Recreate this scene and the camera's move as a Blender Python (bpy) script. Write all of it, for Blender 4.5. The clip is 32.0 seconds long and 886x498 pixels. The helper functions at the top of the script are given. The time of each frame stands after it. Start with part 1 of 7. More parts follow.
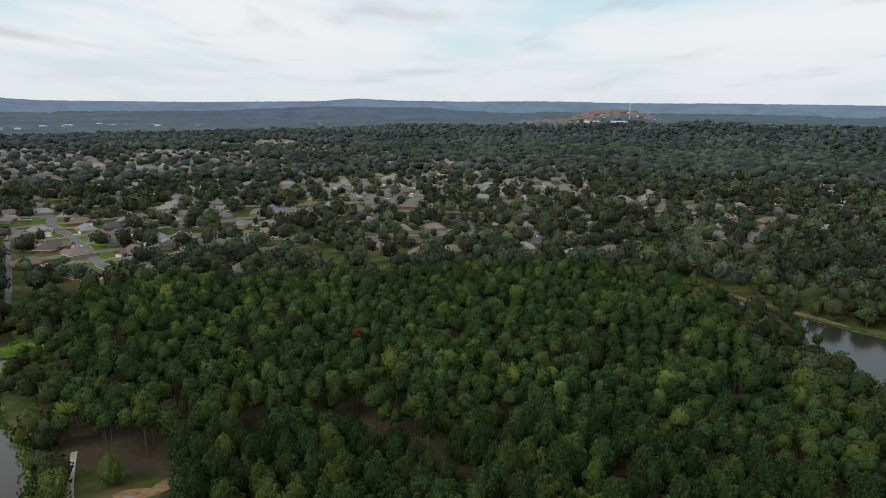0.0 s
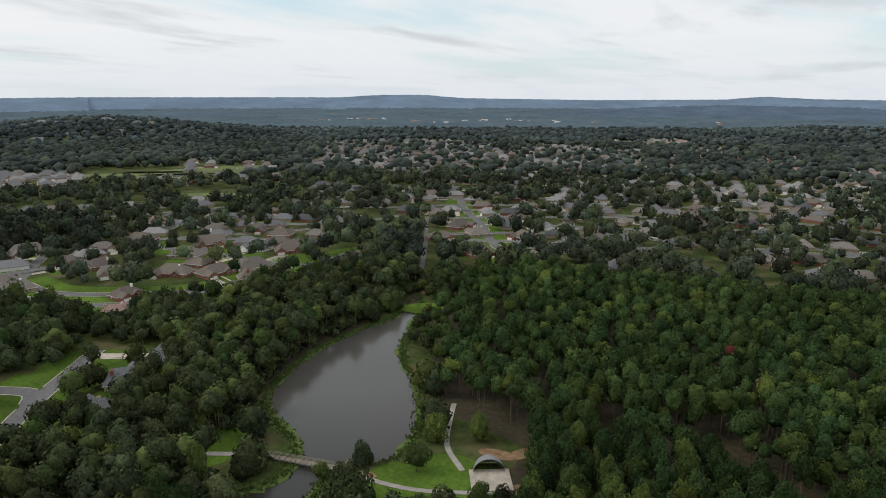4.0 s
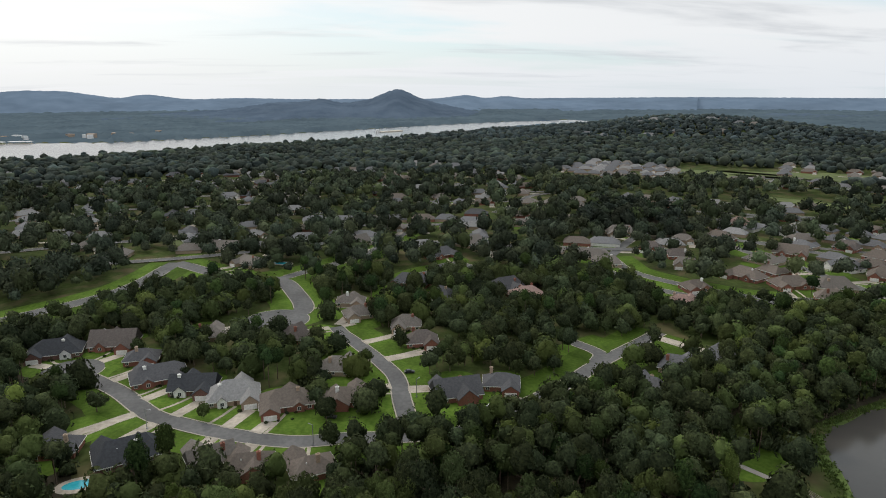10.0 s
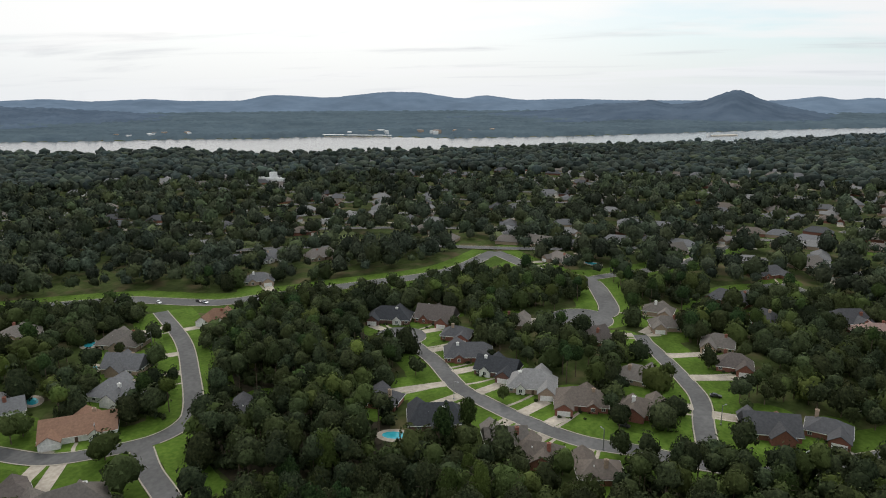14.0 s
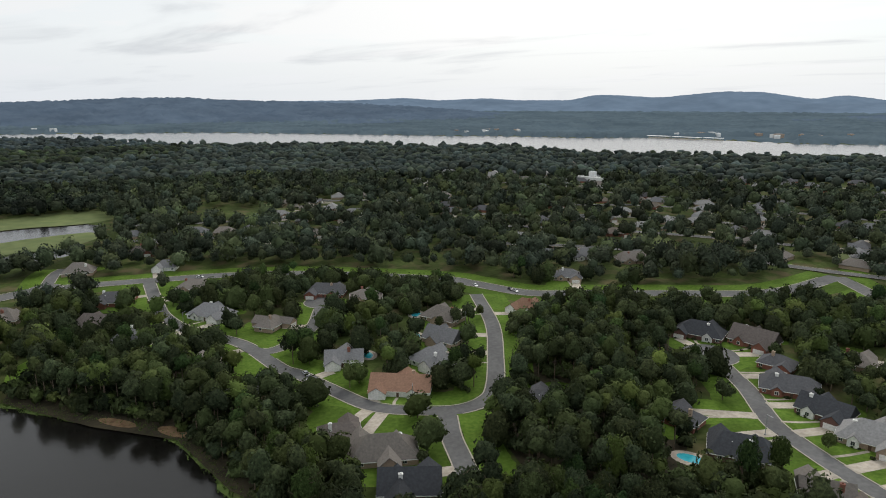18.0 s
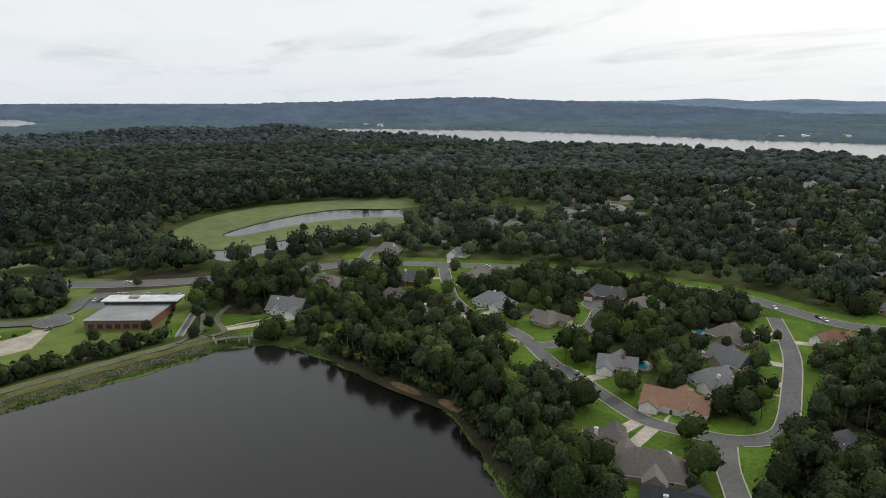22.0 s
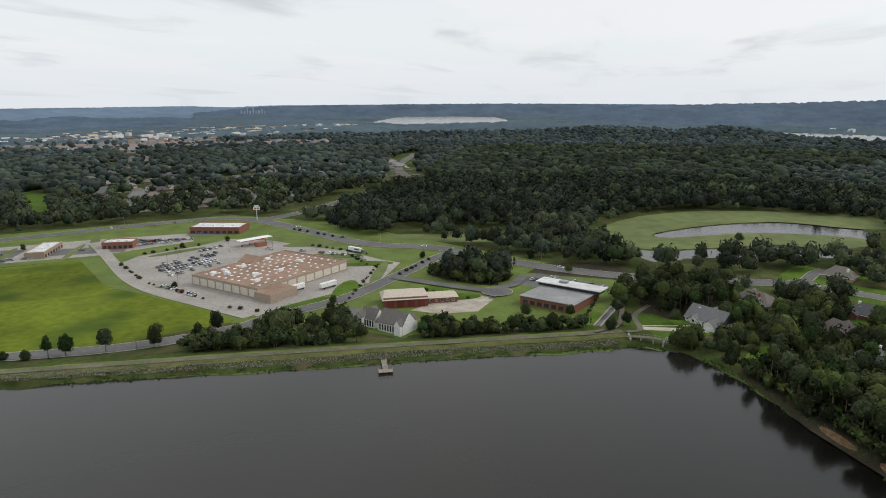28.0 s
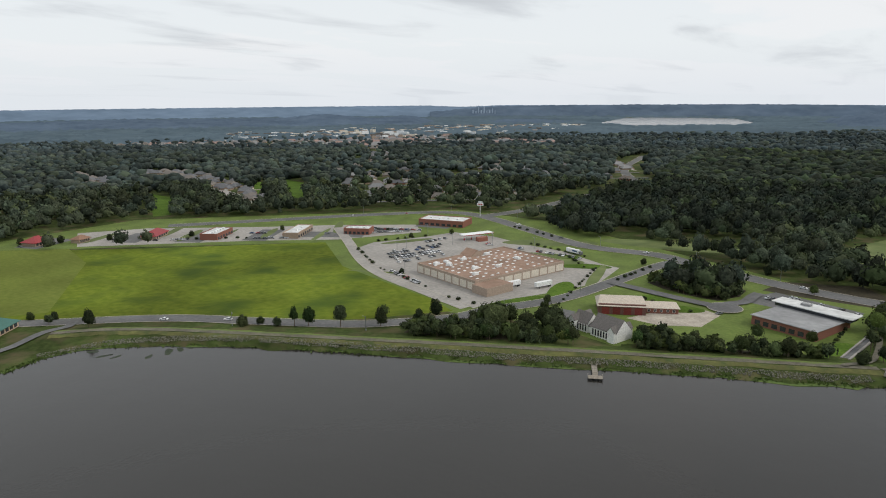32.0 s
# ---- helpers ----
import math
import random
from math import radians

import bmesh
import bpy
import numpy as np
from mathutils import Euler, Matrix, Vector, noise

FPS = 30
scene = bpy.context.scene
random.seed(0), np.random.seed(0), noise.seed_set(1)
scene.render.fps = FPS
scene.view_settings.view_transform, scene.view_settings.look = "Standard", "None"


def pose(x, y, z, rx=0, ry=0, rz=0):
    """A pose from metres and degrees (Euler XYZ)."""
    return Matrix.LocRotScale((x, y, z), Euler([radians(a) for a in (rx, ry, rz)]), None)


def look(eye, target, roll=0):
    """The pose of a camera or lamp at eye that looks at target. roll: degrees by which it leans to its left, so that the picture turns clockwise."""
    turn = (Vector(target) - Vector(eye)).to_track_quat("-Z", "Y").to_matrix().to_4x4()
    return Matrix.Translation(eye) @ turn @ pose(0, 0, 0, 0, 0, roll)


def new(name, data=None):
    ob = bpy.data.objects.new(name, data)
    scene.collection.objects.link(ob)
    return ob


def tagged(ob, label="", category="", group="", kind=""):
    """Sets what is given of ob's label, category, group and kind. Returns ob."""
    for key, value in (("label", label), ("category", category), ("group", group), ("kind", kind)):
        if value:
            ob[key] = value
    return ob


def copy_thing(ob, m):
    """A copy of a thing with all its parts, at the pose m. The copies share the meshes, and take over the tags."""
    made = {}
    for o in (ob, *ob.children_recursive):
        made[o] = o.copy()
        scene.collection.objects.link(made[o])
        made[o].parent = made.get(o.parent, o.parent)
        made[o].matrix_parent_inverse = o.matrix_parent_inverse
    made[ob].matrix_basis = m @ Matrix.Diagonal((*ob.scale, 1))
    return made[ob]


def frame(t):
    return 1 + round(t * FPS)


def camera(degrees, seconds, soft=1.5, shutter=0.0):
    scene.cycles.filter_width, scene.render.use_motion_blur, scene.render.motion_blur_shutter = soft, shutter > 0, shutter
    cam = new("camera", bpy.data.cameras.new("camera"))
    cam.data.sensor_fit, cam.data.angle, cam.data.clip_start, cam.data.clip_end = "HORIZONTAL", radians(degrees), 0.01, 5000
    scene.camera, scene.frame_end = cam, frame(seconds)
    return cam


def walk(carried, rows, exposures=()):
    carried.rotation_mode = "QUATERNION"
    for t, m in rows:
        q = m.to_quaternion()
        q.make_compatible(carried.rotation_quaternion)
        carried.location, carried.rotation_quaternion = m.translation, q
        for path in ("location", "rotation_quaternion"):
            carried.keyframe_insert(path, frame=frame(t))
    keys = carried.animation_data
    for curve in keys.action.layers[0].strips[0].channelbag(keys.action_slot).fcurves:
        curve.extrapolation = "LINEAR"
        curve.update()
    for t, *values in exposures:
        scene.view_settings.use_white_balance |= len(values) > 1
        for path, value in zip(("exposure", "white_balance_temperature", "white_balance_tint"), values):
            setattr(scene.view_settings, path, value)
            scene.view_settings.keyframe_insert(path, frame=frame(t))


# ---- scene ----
cam = camera(67.35, 32.0, soft=1.0)
PATH = [
    (0.0, -0.00, -13.18, -0.35),
    (0.5, 3.16, -13.22, -0.29),
    (1.0, 7.34, -13.27, -0.25),
    (1.5, 11.55, -13.31, -0.20),
    (2.0, 15.76, -13.35, -0.15),
    (2.5, 19.95, -13.39, -0.11),
    (3.0, 24.11, -13.43, -0.07),
    (3.5, 28.30, -13.44, -0.09),
    (5.5, 44.74, -13.51, -0.06),
    (6.0, 48.77, -13.53, -0.09),
    (6.5, 52.84, -13.53, -0.07),
    (7.0, 56.93, -13.53, -0.06),
    (7.5, 61.00, -13.52, -0.04),
    (8.0, 65.06, -13.52, -0.02),
    (8.5, 69.10, -13.50, -0.01),
    (9.0, 73.15, -13.49, 0.01),
    (9.5, 77.04, -13.48, 0.03),
    (10.0, 80.49, -13.46, 0.05),
    (10.5, 83.86, -13.45, 0.07),
    (11.0, 87.22, -13.43, 0.07),
    (11.5, 90.59, -13.42, 0.09),
    (12.0, 93.97, -13.40, 0.09),
    (12.5, 97.36, -13.39, 0.10),
    (13.0, 100.76, -13.37, 0.11),
    (13.5, 104.14, -13.36, 0.12),
    (14.0, 107.55, -13.34, 0.12),
    (14.5, 110.94, -13.34, 0.15),
    (16.5, 124.45, -13.31, 0.18),
    (17.0, 127.84, -13.29, 0.21),
    (17.5, 131.22, -13.29, 0.19),
    (18.0, 134.57, -13.29, 0.17),
    (18.5, 137.84, -13.29, 0.15),
    (19.0, 140.87, -13.28, 0.14),
    (19.5, 143.94, -13.27, 0.14),
    (20.0, 147.00, -13.26, 0.14),
    (20.5, 150.07, -13.25, 0.15),
    (21.0, 153.14, -13.23, 0.17),
    (21.5, 156.22, -13.21, 0.20),
    (22.0, 159.27, -13.20, 0.23),
    (22.5, 162.39, -13.18, 0.24),
    (23.0, 165.48, -13.16, 0.26),
    (23.5, 168.57, -13.13, 0.28),
    (24.0, 171.63, -13.12, 0.31),
    (24.5, 174.70, -13.10, 0.32),
    (25.0, 177.74, -13.08, 0.32),
    (25.5, 180.81, -13.05, 0.33),
    (27.5, 192.83, -12.97, 0.36),
    (28.0, 195.79, -12.95, 0.37),
    (28.5, 198.63, -12.94, 0.37),
    (29.0, 201.04, -12.92, 0.37),
    (29.5, 203.36, -12.90, 0.36),
    (30.0, 205.67, -12.89, 0.36),
    (30.5, 207.96, -12.88, 0.36),
    (31.0, 210.27, -12.86, 0.35),
    (31.5, 212.53, -12.84, 0.34),
    (32.0, 214.88, -12.83, 0.36),
]
EXPO = 0.0
walk(cam, [(t, pose(0, 0, 120, 90 + p, r, y)) for t, y, p, r in PATH],
     exposures=[(0.0, EXPO), (32.0, EXPO)])

# ---------------------------------------------------------------- world and sun
SUN_AZ, SUN_EL = 118.0, 42.0            # degrees from +y to the left, degrees up


def sky_world():
    w = bpy.data.worlds.new("sky")
    scene.world = w
    w.use_nodes = True
    nt = w.node_tree
    nt.nodes.clear()
    N, L = nt.nodes.new, nt.links.new
    out, bg = N("ShaderNodeOutputWorld"), N("ShaderNodeBackground")
    sky = N("ShaderNodeTexSky")
    sky.sky_type, sky.sun_disc = "NISHITA", False
    sky.sun_elevation, sky.sun_rotation = radians(SUN_EL), radians(-SUN_AZ)
    tc = N("ShaderNodeTexCoord")
    sep = N("ShaderNodeSeparateXYZ")
    L(tc.outputs["Generated"], sep.inputs[0])

    def m(op, a, b=None, c=None):
        n = N("ShaderNodeMath")
        n.operation = op
        for i, v in enumerate((a, b, c)):
            if v is None:
                continue
            if isinstance(v, (int, float)):
                n.inputs[i].default_value = v
            else:
                L(v, n.inputs[i])
        return n.outputs[0]
    up = m("ADD", m("MAXIMUM", sep.outputs[2], 0.0), 0.07)
    comb = N("ShaderNodeCombineXYZ")
    L(m("DIVIDE", sep.outputs[0], up), comb.inputs[0])
    L(m("DIVIDE", sep.outputs[1], up), comb.inputs[1])

    def clouds(scale, detail, seed, lo, hi, stretch=(1, 1, 1)):
        mp = N("ShaderNodeMapping")
        mp.inputs["Location"].default_value = (seed, seed * 0.7, 0)
        mp.inputs["Rotation"].default_value = (0, 0, radians(30))
        mp.inputs["Scale"].default_value = stretch
        L(comb.outputs[0], mp.inputs[0])
        n = N("ShaderNodeTexNoise")
        n.inputs["Scale"].default_value, n.inputs["Detail"].default_value = scale, detail
        n.inputs["Roughness"].default_value = 0.55
        n.inputs["Distortion"].default_value = 0.35
        L(mp.outputs[0], n.inputs["Vector"])
        mr = N("ShaderNodeMapRange")
        mr.interpolation_type = "SMOOTHSTEP"
        mr.inputs[1].default_value, mr.inputs[2].default_value = lo, hi
        L(n.outputs["Fac"], mr.inputs[0])
        return mr.outputs[0]

    def mix(fac, a, b):
        n = N("ShaderNodeMix")
        n.data_type = "RGBA"
        for i, v in ((0, fac), (6, a), (7, b)):
            if isinstance(v, (int, float)):
                n.inputs[i].default_value = v
            elif isinstance(v, tuple):
                n.inputs[i].default_value = (*v, 1)
            else:
                L(v, n.inputs[i])
        return n.outputs[2]
    # clear sky behind a broken high sheet, and greyer low rolls in front of it
    gain = N("ShaderNodeVectorMath")
    gain.operation = "SCALE"
    gain.inputs["Scale"].default_value = 0.12
    L(sky.outputs[0], gain.inputs[0])
    clear = mix(0.66, gain.outputs[0], (0.68, 0.86, 0.93))
    sheet = clouds(0.34, 5, 3.1, 0.36, 0.55, (1.0, 0.55, 1))
    north = N("ShaderNodeVectorMath")
    north.operation = "DOT_PRODUCT"
    L(tc.outputs["Generated"], north.inputs[0])
    north.inputs[1].default_value = (-0.42, 0.91, 0.0)
    opening = N("ShaderNodeMapRange")
    opening.interpolation_type = "SMOOTHSTEP"
    opening.inputs[1].default_value, opening.inputs[2].default_value = 0.05, 0.75
    opening.inputs[3].default_value, opening.inputs[4].default_value = 0.85, 0.0
    L(north.outputs["Value"], opening.inputs[0])
    sheet = m("MAXIMUM", sheet, opening.outputs[0])
    rolls = clouds(0.8, 6, 11.7, 0.52, 0.74, (1.0, 0.45, 1))
    # the sheet is thinnest, so brightest, where the sun stands behind it
    a = radians(SUN_AZ)
    dot = N("ShaderNodeVectorMath")
    dot.operation = "DOT_PRODUCT"
    L(tc.outputs["Generated"], dot.inputs[0])
    dot.inputs[1].default_value = (-math.sin(a) * 0.9, math.cos(a) * 0.9, 0.43)
    glow = m("POWER", m("MAXIMUM", dot.outputs["Value"], 0.0), 5.0)
    white = mix(glow, (0.85, 0.87, 0.89), (1.12, 1.11, 1.08))
    grey = mix(glow, (0.52, 0.55, 0.59), (0.74, 0.75, 0.77))
    col = mix(sheet, clear, white)
    col = mix(m("MULTIPLY", rolls, 0.72), col, grey)
    low = N("ShaderNodeMapRange")
    low.inputs[1].default_value, low.inputs[2].default_value = 0.0, 0.075
    low.inputs[3].default_value, low.inputs[4].default_value = 0.75, 0.0
    L(sep.outputs[2], low.inputs[0])
    col = mix(low.outputs[0], col, mix(glow, (0.74, 0.78, 0.83), (0.92, 0.92, 0.91)))
    L(col, bg.inputs[0])
    bg.inputs[1].default_value = 1.0
    L(bg.outputs[0], out.inputs[0])


sky_world()
sun = new("sun", bpy.data.lights.new("sun", "SUN"))
sun.data.energy, sun.data.angle, sun.data.color = 1.1, radians(14), (1.0, 0.95, 0.88)
_a, _e = radians(SUN_AZ), radians(SUN_EL)
sun.matrix_world = look((-math.sin(_a) * math.cos(_e) * 900, math.cos(_a) * math.cos(_e) * 900, math.sin(_e) * 900), (0, 0, 0))


# ---------------------------------------------------------------- materials
def material(name, dark, light, scale=0.5, rough=0.9, bump=0.0, metal=0.0, big=0.0, big_scale=0.02,
             per_object=0.0, per_island=0.0, tint=None, glow=0.0, spec=0.3, stain=None):
    """Two colours mixed by fine grain, shaded by a coarse pattern, varied from piece to piece."""
    mt = bpy.data.materials.new(name)
    mt.use_nodes = True
    nt = mt.node_tree
    N, L = nt.nodes.new, nt.links.new
    b = nt.nodes["Principled BSDF"]
    b.inputs["Roughness"].default_value = rough
    b.inputs["Metallic"].default_value = metal
    b.inputs["Specular IOR Level"].default_value = spec
    geo = N("ShaderNodeNewGeometry")
    if per_object:
        oi = N("ShaderNodeObjectInfo")
        tc = N("ShaderNodeTexCoord")
        src = tc.outputs["Object"]
    else:
        src = geo.outputs["Position"]

    def noise_of(sc, det):
        n = N("ShaderNodeTexNoise")
        n.inputs["Scale"].default_value, n.inputs["Detail"].default_value = sc, det
        L(src, n.inputs["Vector"])
        return n.outputs["Fac"]

    def mixc(fac, a, c, blend="MIX"):
        n = N("ShaderNodeMix")
        n.data_type, n.blend_type = "RGBA", blend
        for i, v in ((0, fac), (6, a), (7, c)):
            if isinstance(v, (int, float)):
                n.inputs[i].default_value = v
            elif isinstance(v, tuple):
                n.inputs[i].default_value = (*v, 1)
            else:
                L(v, n.inputs[i])
        return n.outputs[2]

    def ramp(v, lo, hi, to0=0.0, to1=1.0):
        n = N("ShaderNodeMapRange")
        n.inputs[1].default_value, n.inputs[2].default_value = lo, hi
        n.inputs[3].default_value, n.inputs[4].default_value = to0, to1
        L(v, n.inputs[0])
        return n.outputs[0]
    fine = noise_of(scale, 4)
    col = mixc(ramp(fine, 0.3, 0.7), dark, light)
    if tint:
        at = N("ShaderNodeAttribute")
        at.attribute_name = "tint"
        col = mixc(at.outputs["Fac"], col, tint)
    if stain:
        col = mixc(ramp(noise_of(big_scale * 2.3, 5), 0.48, 0.68), col, stain)
    if big:
        col = mixc(1.0, col, mixc(ramp(noise_of(big_scale, 3), 0.3, 0.7), (1 - big,) * 3, (1 + big,) * 3), "MULTIPLY")
    if per_object:
        col = mixc(1.0, col, mixc(oi.outputs["Random"], (1 - per_object,) * 3, (1 + per_object,) * 3), "MULTIPLY")
    if per_island:
        col = mixc(1.0, col, mixc(geo.outputs["Random Per Island"], (1 - per_island,) * 3, (1 + per_island,) * 3), "MULTIPLY")
    L(col, b.inputs["Base Color"])
    if glow:
        L(col, b.inputs["Emission Color"])
        b.inputs["Emission Strength"].default_value = glow
    if bump:
        bp = N("ShaderNodeBump")
        bp.inputs["Strength"].default_value, bp.inputs["Distance"].default_value = bump, 0.05
        L(fine, bp.inputs["Height"])
        L(bp.outputs[0], b.inputs["Normal"])
    return mt


def water_material(name, colour, rough, wave, strength, sky_sheen=None, spec=0.5, ior=1.33):
    mt = material(name, colour, tuple(c * 1.15 for c in colour), scale=0.05, rough=rough, spec=spec)
    nt = mt.node_tree
    b = nt.nodes["Principled BSDF"]
    b.inputs["IOR"].default_value = ior
    geo = nt.nodes.new("ShaderNodeNewGeometry")
    hs = []
    for sc in (wave, wave * 0.13):
        n = nt.nodes.new("ShaderNodeTexNoise")
        n.inputs["Scale"].default_value, n.inputs["Detail"].default_value = sc, 3
        nt.links.new(geo.outputs["Position"], n.inputs["Vector"])
        hs.append(n.outputs["Fac"])
    add = nt.nodes.new("ShaderNodeMath")
    add.operation = "MULTIPLY_ADD"
    nt.links.new(hs[1], add.inputs[0])
    add.inputs[1].default_value = 3.0
    nt.links.new(hs[0], add.inputs[2])
    if sky_sheen:
        # the sky's reflection is painted into the colour: pale in the shallow arm, a little at the dam's end, none
        # under the west shore
        def blend(v, lo, hi, top):
            mr = nt.nodes.new("ShaderNodeMapRange")
            mr.inputs[1].default_value, mr.inputs[2].default_value, mr.inputs[4].default_value = lo, hi, top
            nt.links.new(v, mr.inputs[0])
            return mr.outputs[0]
        sep = nt.nodes.new("ShaderNodeSeparateXYZ")
        nt.links.new(geo.outputs["Position"], sep.inputs[0])
        west, most = nt.nodes.new("ShaderNodeMath"), nt.nodes.new("ShaderNodeMath")
        west.operation, most.operation = "SUBTRACT", "MAXIMUM"
        nt.links.new(sep.outputs[1], west.inputs[0])
        nt.links.new(sep.outputs[0], west.inputs[1])
        nt.links.new(blend(west.outputs[0], 215.0, 360.0, 1.0), most.inputs[0])
        nt.links.new(blend(sep.outputs[0], -75.0, 90.0, 0.30), most.inputs[1])
        mx = nt.nodes.new("ShaderNodeMix")
        mx.data_type = "RGBA"
        nt.links.new(most.outputs[0], mx.inputs[0])
        nt.links.new(b.inputs["Base Color"].links[0].from_socket, mx.inputs[6])
        mx.inputs[7].default_value = (*sky_sheen, 1)
        nt.links.new(mx.outputs[2], b.inputs["Base Color"])
    bp = nt.nodes.new("ShaderNodeBump")
    bp.inputs["Strength"].default_value, bp.inputs["Distance"].default_value = strength, 0.25
    nt.links.new(add.outputs[0], bp.inputs["Height"])
    nt.links.new(bp.outputs[0], b.inputs["Normal"])
    return mt


M = {
    "grass": material("grass", (0.034, 0.051, 0.013), (0.064, 0.084, 0.026), 0.35, 0.95, 0.3, spec=0.05, big=0.35, big_scale=0.03, stain=(0.10, 0.085, 0.045)),
    "lawn": material("lawn", (0.057, 0.106, 0.014), (0.099, 0.158, 0.026), 0.6, 0.95, 0.2, spec=0.06, big=0.25, big_scale=0.06, per_object=0.25),
    "meadow": material("meadow", (0.084, 0.118, 0.011), (0.142, 0.172, 0.021), 0.22, 0.95, 0.2, spec=0.06, big=0.3, big_scale=0.012, stain=(0.052, 0.082, 0.014)),
    "mown": material("mown", (0.104, 0.130, 0.024), (0.140, 0.162, 0.035), 0.3, 0.95, 0.1, spec=0.06, big=0.15, big_scale=0.02),
    "fairway": material("fairway", (0.085, 0.115, 0.035), (0.135, 0.16, 0.055), 0.08, 0.95, 0.1, big=0.25, big_scale=0.015),
    "verge": material("verge", (0.085, 0.125, 0.022), (0.125, 0.165, 0.036), 0.5, 0.95, 0.2, big=0.25, big_scale=0.05),
    "dry_grass": material("dry_grass", (0.075, 0.080, 0.022), (0.115, 0.112, 0.036), 0.5, 0.95, 0.2, big=0.3, big_scale=0.07, stain=(0.055, 0.075, 0.020)),
    "soil": material("soil", (0.13, 0.075, 0.04), (0.24, 0.16, 0.09), 0.5, 0.95, 0.3, big=0.3, big_scale=0.08),
    "asphalt": material("asphalt", (0.115, 0.114, 0.114), (0.155, 0.153, 0.150), 0.5, 0.95, 0.0, spec=0.1, big=0.18, big_scale=0.05),
    "track": material("track", (0.10, 0.092, 0.07), (0.16, 0.145, 0.11), 0.6, 0.95, 0.2, big=0.2, big_scale=0.08),
    "lot": material("lot", (0.25, 0.235, 0.215), (0.35, 0.325, 0.295), 0.4, 0.92, 0.1, big=0.15, big_scale=0.04),
    "concrete": material("concrete", (0.33, 0.29, 0.24), (0.46, 0.41, 0.34), 0.7, 0.9, 0.1, big=0.2, big_scale=0.15, per_object=0.12),
    "kerb": material("kerb", (0.34, 0.31, 0.25), (0.44, 0.40, 0.33), 1.5, 0.9, 0.1),
    "paint": material("paint", (0.62, 0.62, 0.60), (0.75, 0.75, 0.72), 2.0, 0.7),
    "yellow": material("yellow_paint", (0.45, 0.33, 0.05), (0.55, 0.40, 0.08), 2.0, 0.7),
    "stone": material("stone", (0.115, 0.113, 0.085), (0.195, 0.188, 0.148), 0.9, 0.95, 0.4, per_island=0.35),
    "wood": material("wood", (0.20, 0.18, 0.15), (0.33, 0.29, 0.24), 2.0, 0.85, 0.3, per_object=0.2),
    "lake": water_material("lake", (0.0065, 0.0060, 0.0052), 0.13, 0.55, 0.12, (0.078, 0.073, 0.066), 0.52, 1.33),
    "river": water_material("river", (0.15, 0.152, 0.155), 0.22, 0.05, 0.12),
    "pool": material("pool_water", (0.03, 0.34, 0.42), (0.05, 0.42, 0.50), 0.6, 0.08, 0.1),
    "bark": material("bark", (0.07, 0.05, 0.035), (0.16, 0.12, 0.085), 3.0, 0.95, 0.5, per_object=0.2),
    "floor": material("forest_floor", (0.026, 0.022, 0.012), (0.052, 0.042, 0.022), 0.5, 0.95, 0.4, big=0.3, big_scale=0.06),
}
def leaf_material(name, dark, light, tint, grain=0.9, big=0.2, big_scale=0.03, vary=0.36, speck=0.25):
    """Foliage: leaf clusters light and dark, hue and lightness of each tree its own, some trees yellower."""
    mt = material(name, dark, light, grain, 0.9, spec=0.04, per_island=speck, tint=tint, big=big, big_scale=big_scale)
    nt = mt.node_tree
    N, L = nt.nodes.new, nt.links.new
    b = nt.nodes["Principled BSDF"]
    at, oi, add, fr = N("ShaderNodeAttribute"), N("ShaderNodeObjectInfo"), N("ShaderNodeMath"), N("ShaderNodeMath")
    at.attribute_name = "shade"
    fr.operation = "FRACT"
    L(at.outputs["Fac"], add.inputs[0])
    L(oi.outputs["Random"], add.inputs[1])
    L(add.outputs[0], fr.inputs[0])
    turn, fr2 = N("ShaderNodeMath"), N("ShaderNodeMath")
    turn.operation, fr2.operation = "MULTIPLY", "FRACT"
    turn.inputs[1].default_value = 7.31
    L(fr.outputs[0], turn.inputs[0])
    L(turn.outputs[0], fr2.inputs[0])
    col = b.inputs["Base Color"].links[0].from_socket
    for fac, lo, hi in ((fr.outputs[0], (1 - vary,) * 3, (1 + vary,) * 3), (fr2.outputs[0], (0.93, 0.985, 1.06), (1.10, 1.01, 0.92))):
        m, q = N("ShaderNodeMix"), N("ShaderNodeMix")
        for n in (m, q):
            n.data_type = "RGBA"
        q.blend_type = "MULTIPLY"
        L(fac, m.inputs[0])
        m.inputs[6].default_value, m.inputs[7].default_value = (*lo, 1), (*hi, 1)
        q.inputs[0].default_value = 1.0
        L(col, q.inputs[6])
        L(m.outputs[2], q.inputs[7])
        col = q.outputs[2]
    L(col, b.inputs["Base Color"])
    bp, fine = N("ShaderNodeBump"), [n for n in nt.nodes if n.bl_idname == "ShaderNodeTexNoise"][0]
    bp.inputs["Strength"].default_value, bp.inputs["Distance"].default_value = 0.8, 0.5
    L(fine.outputs["Fac"], bp.inputs["Height"])
    L(bp.outputs[0], b.inputs["Normal"])
    return mt


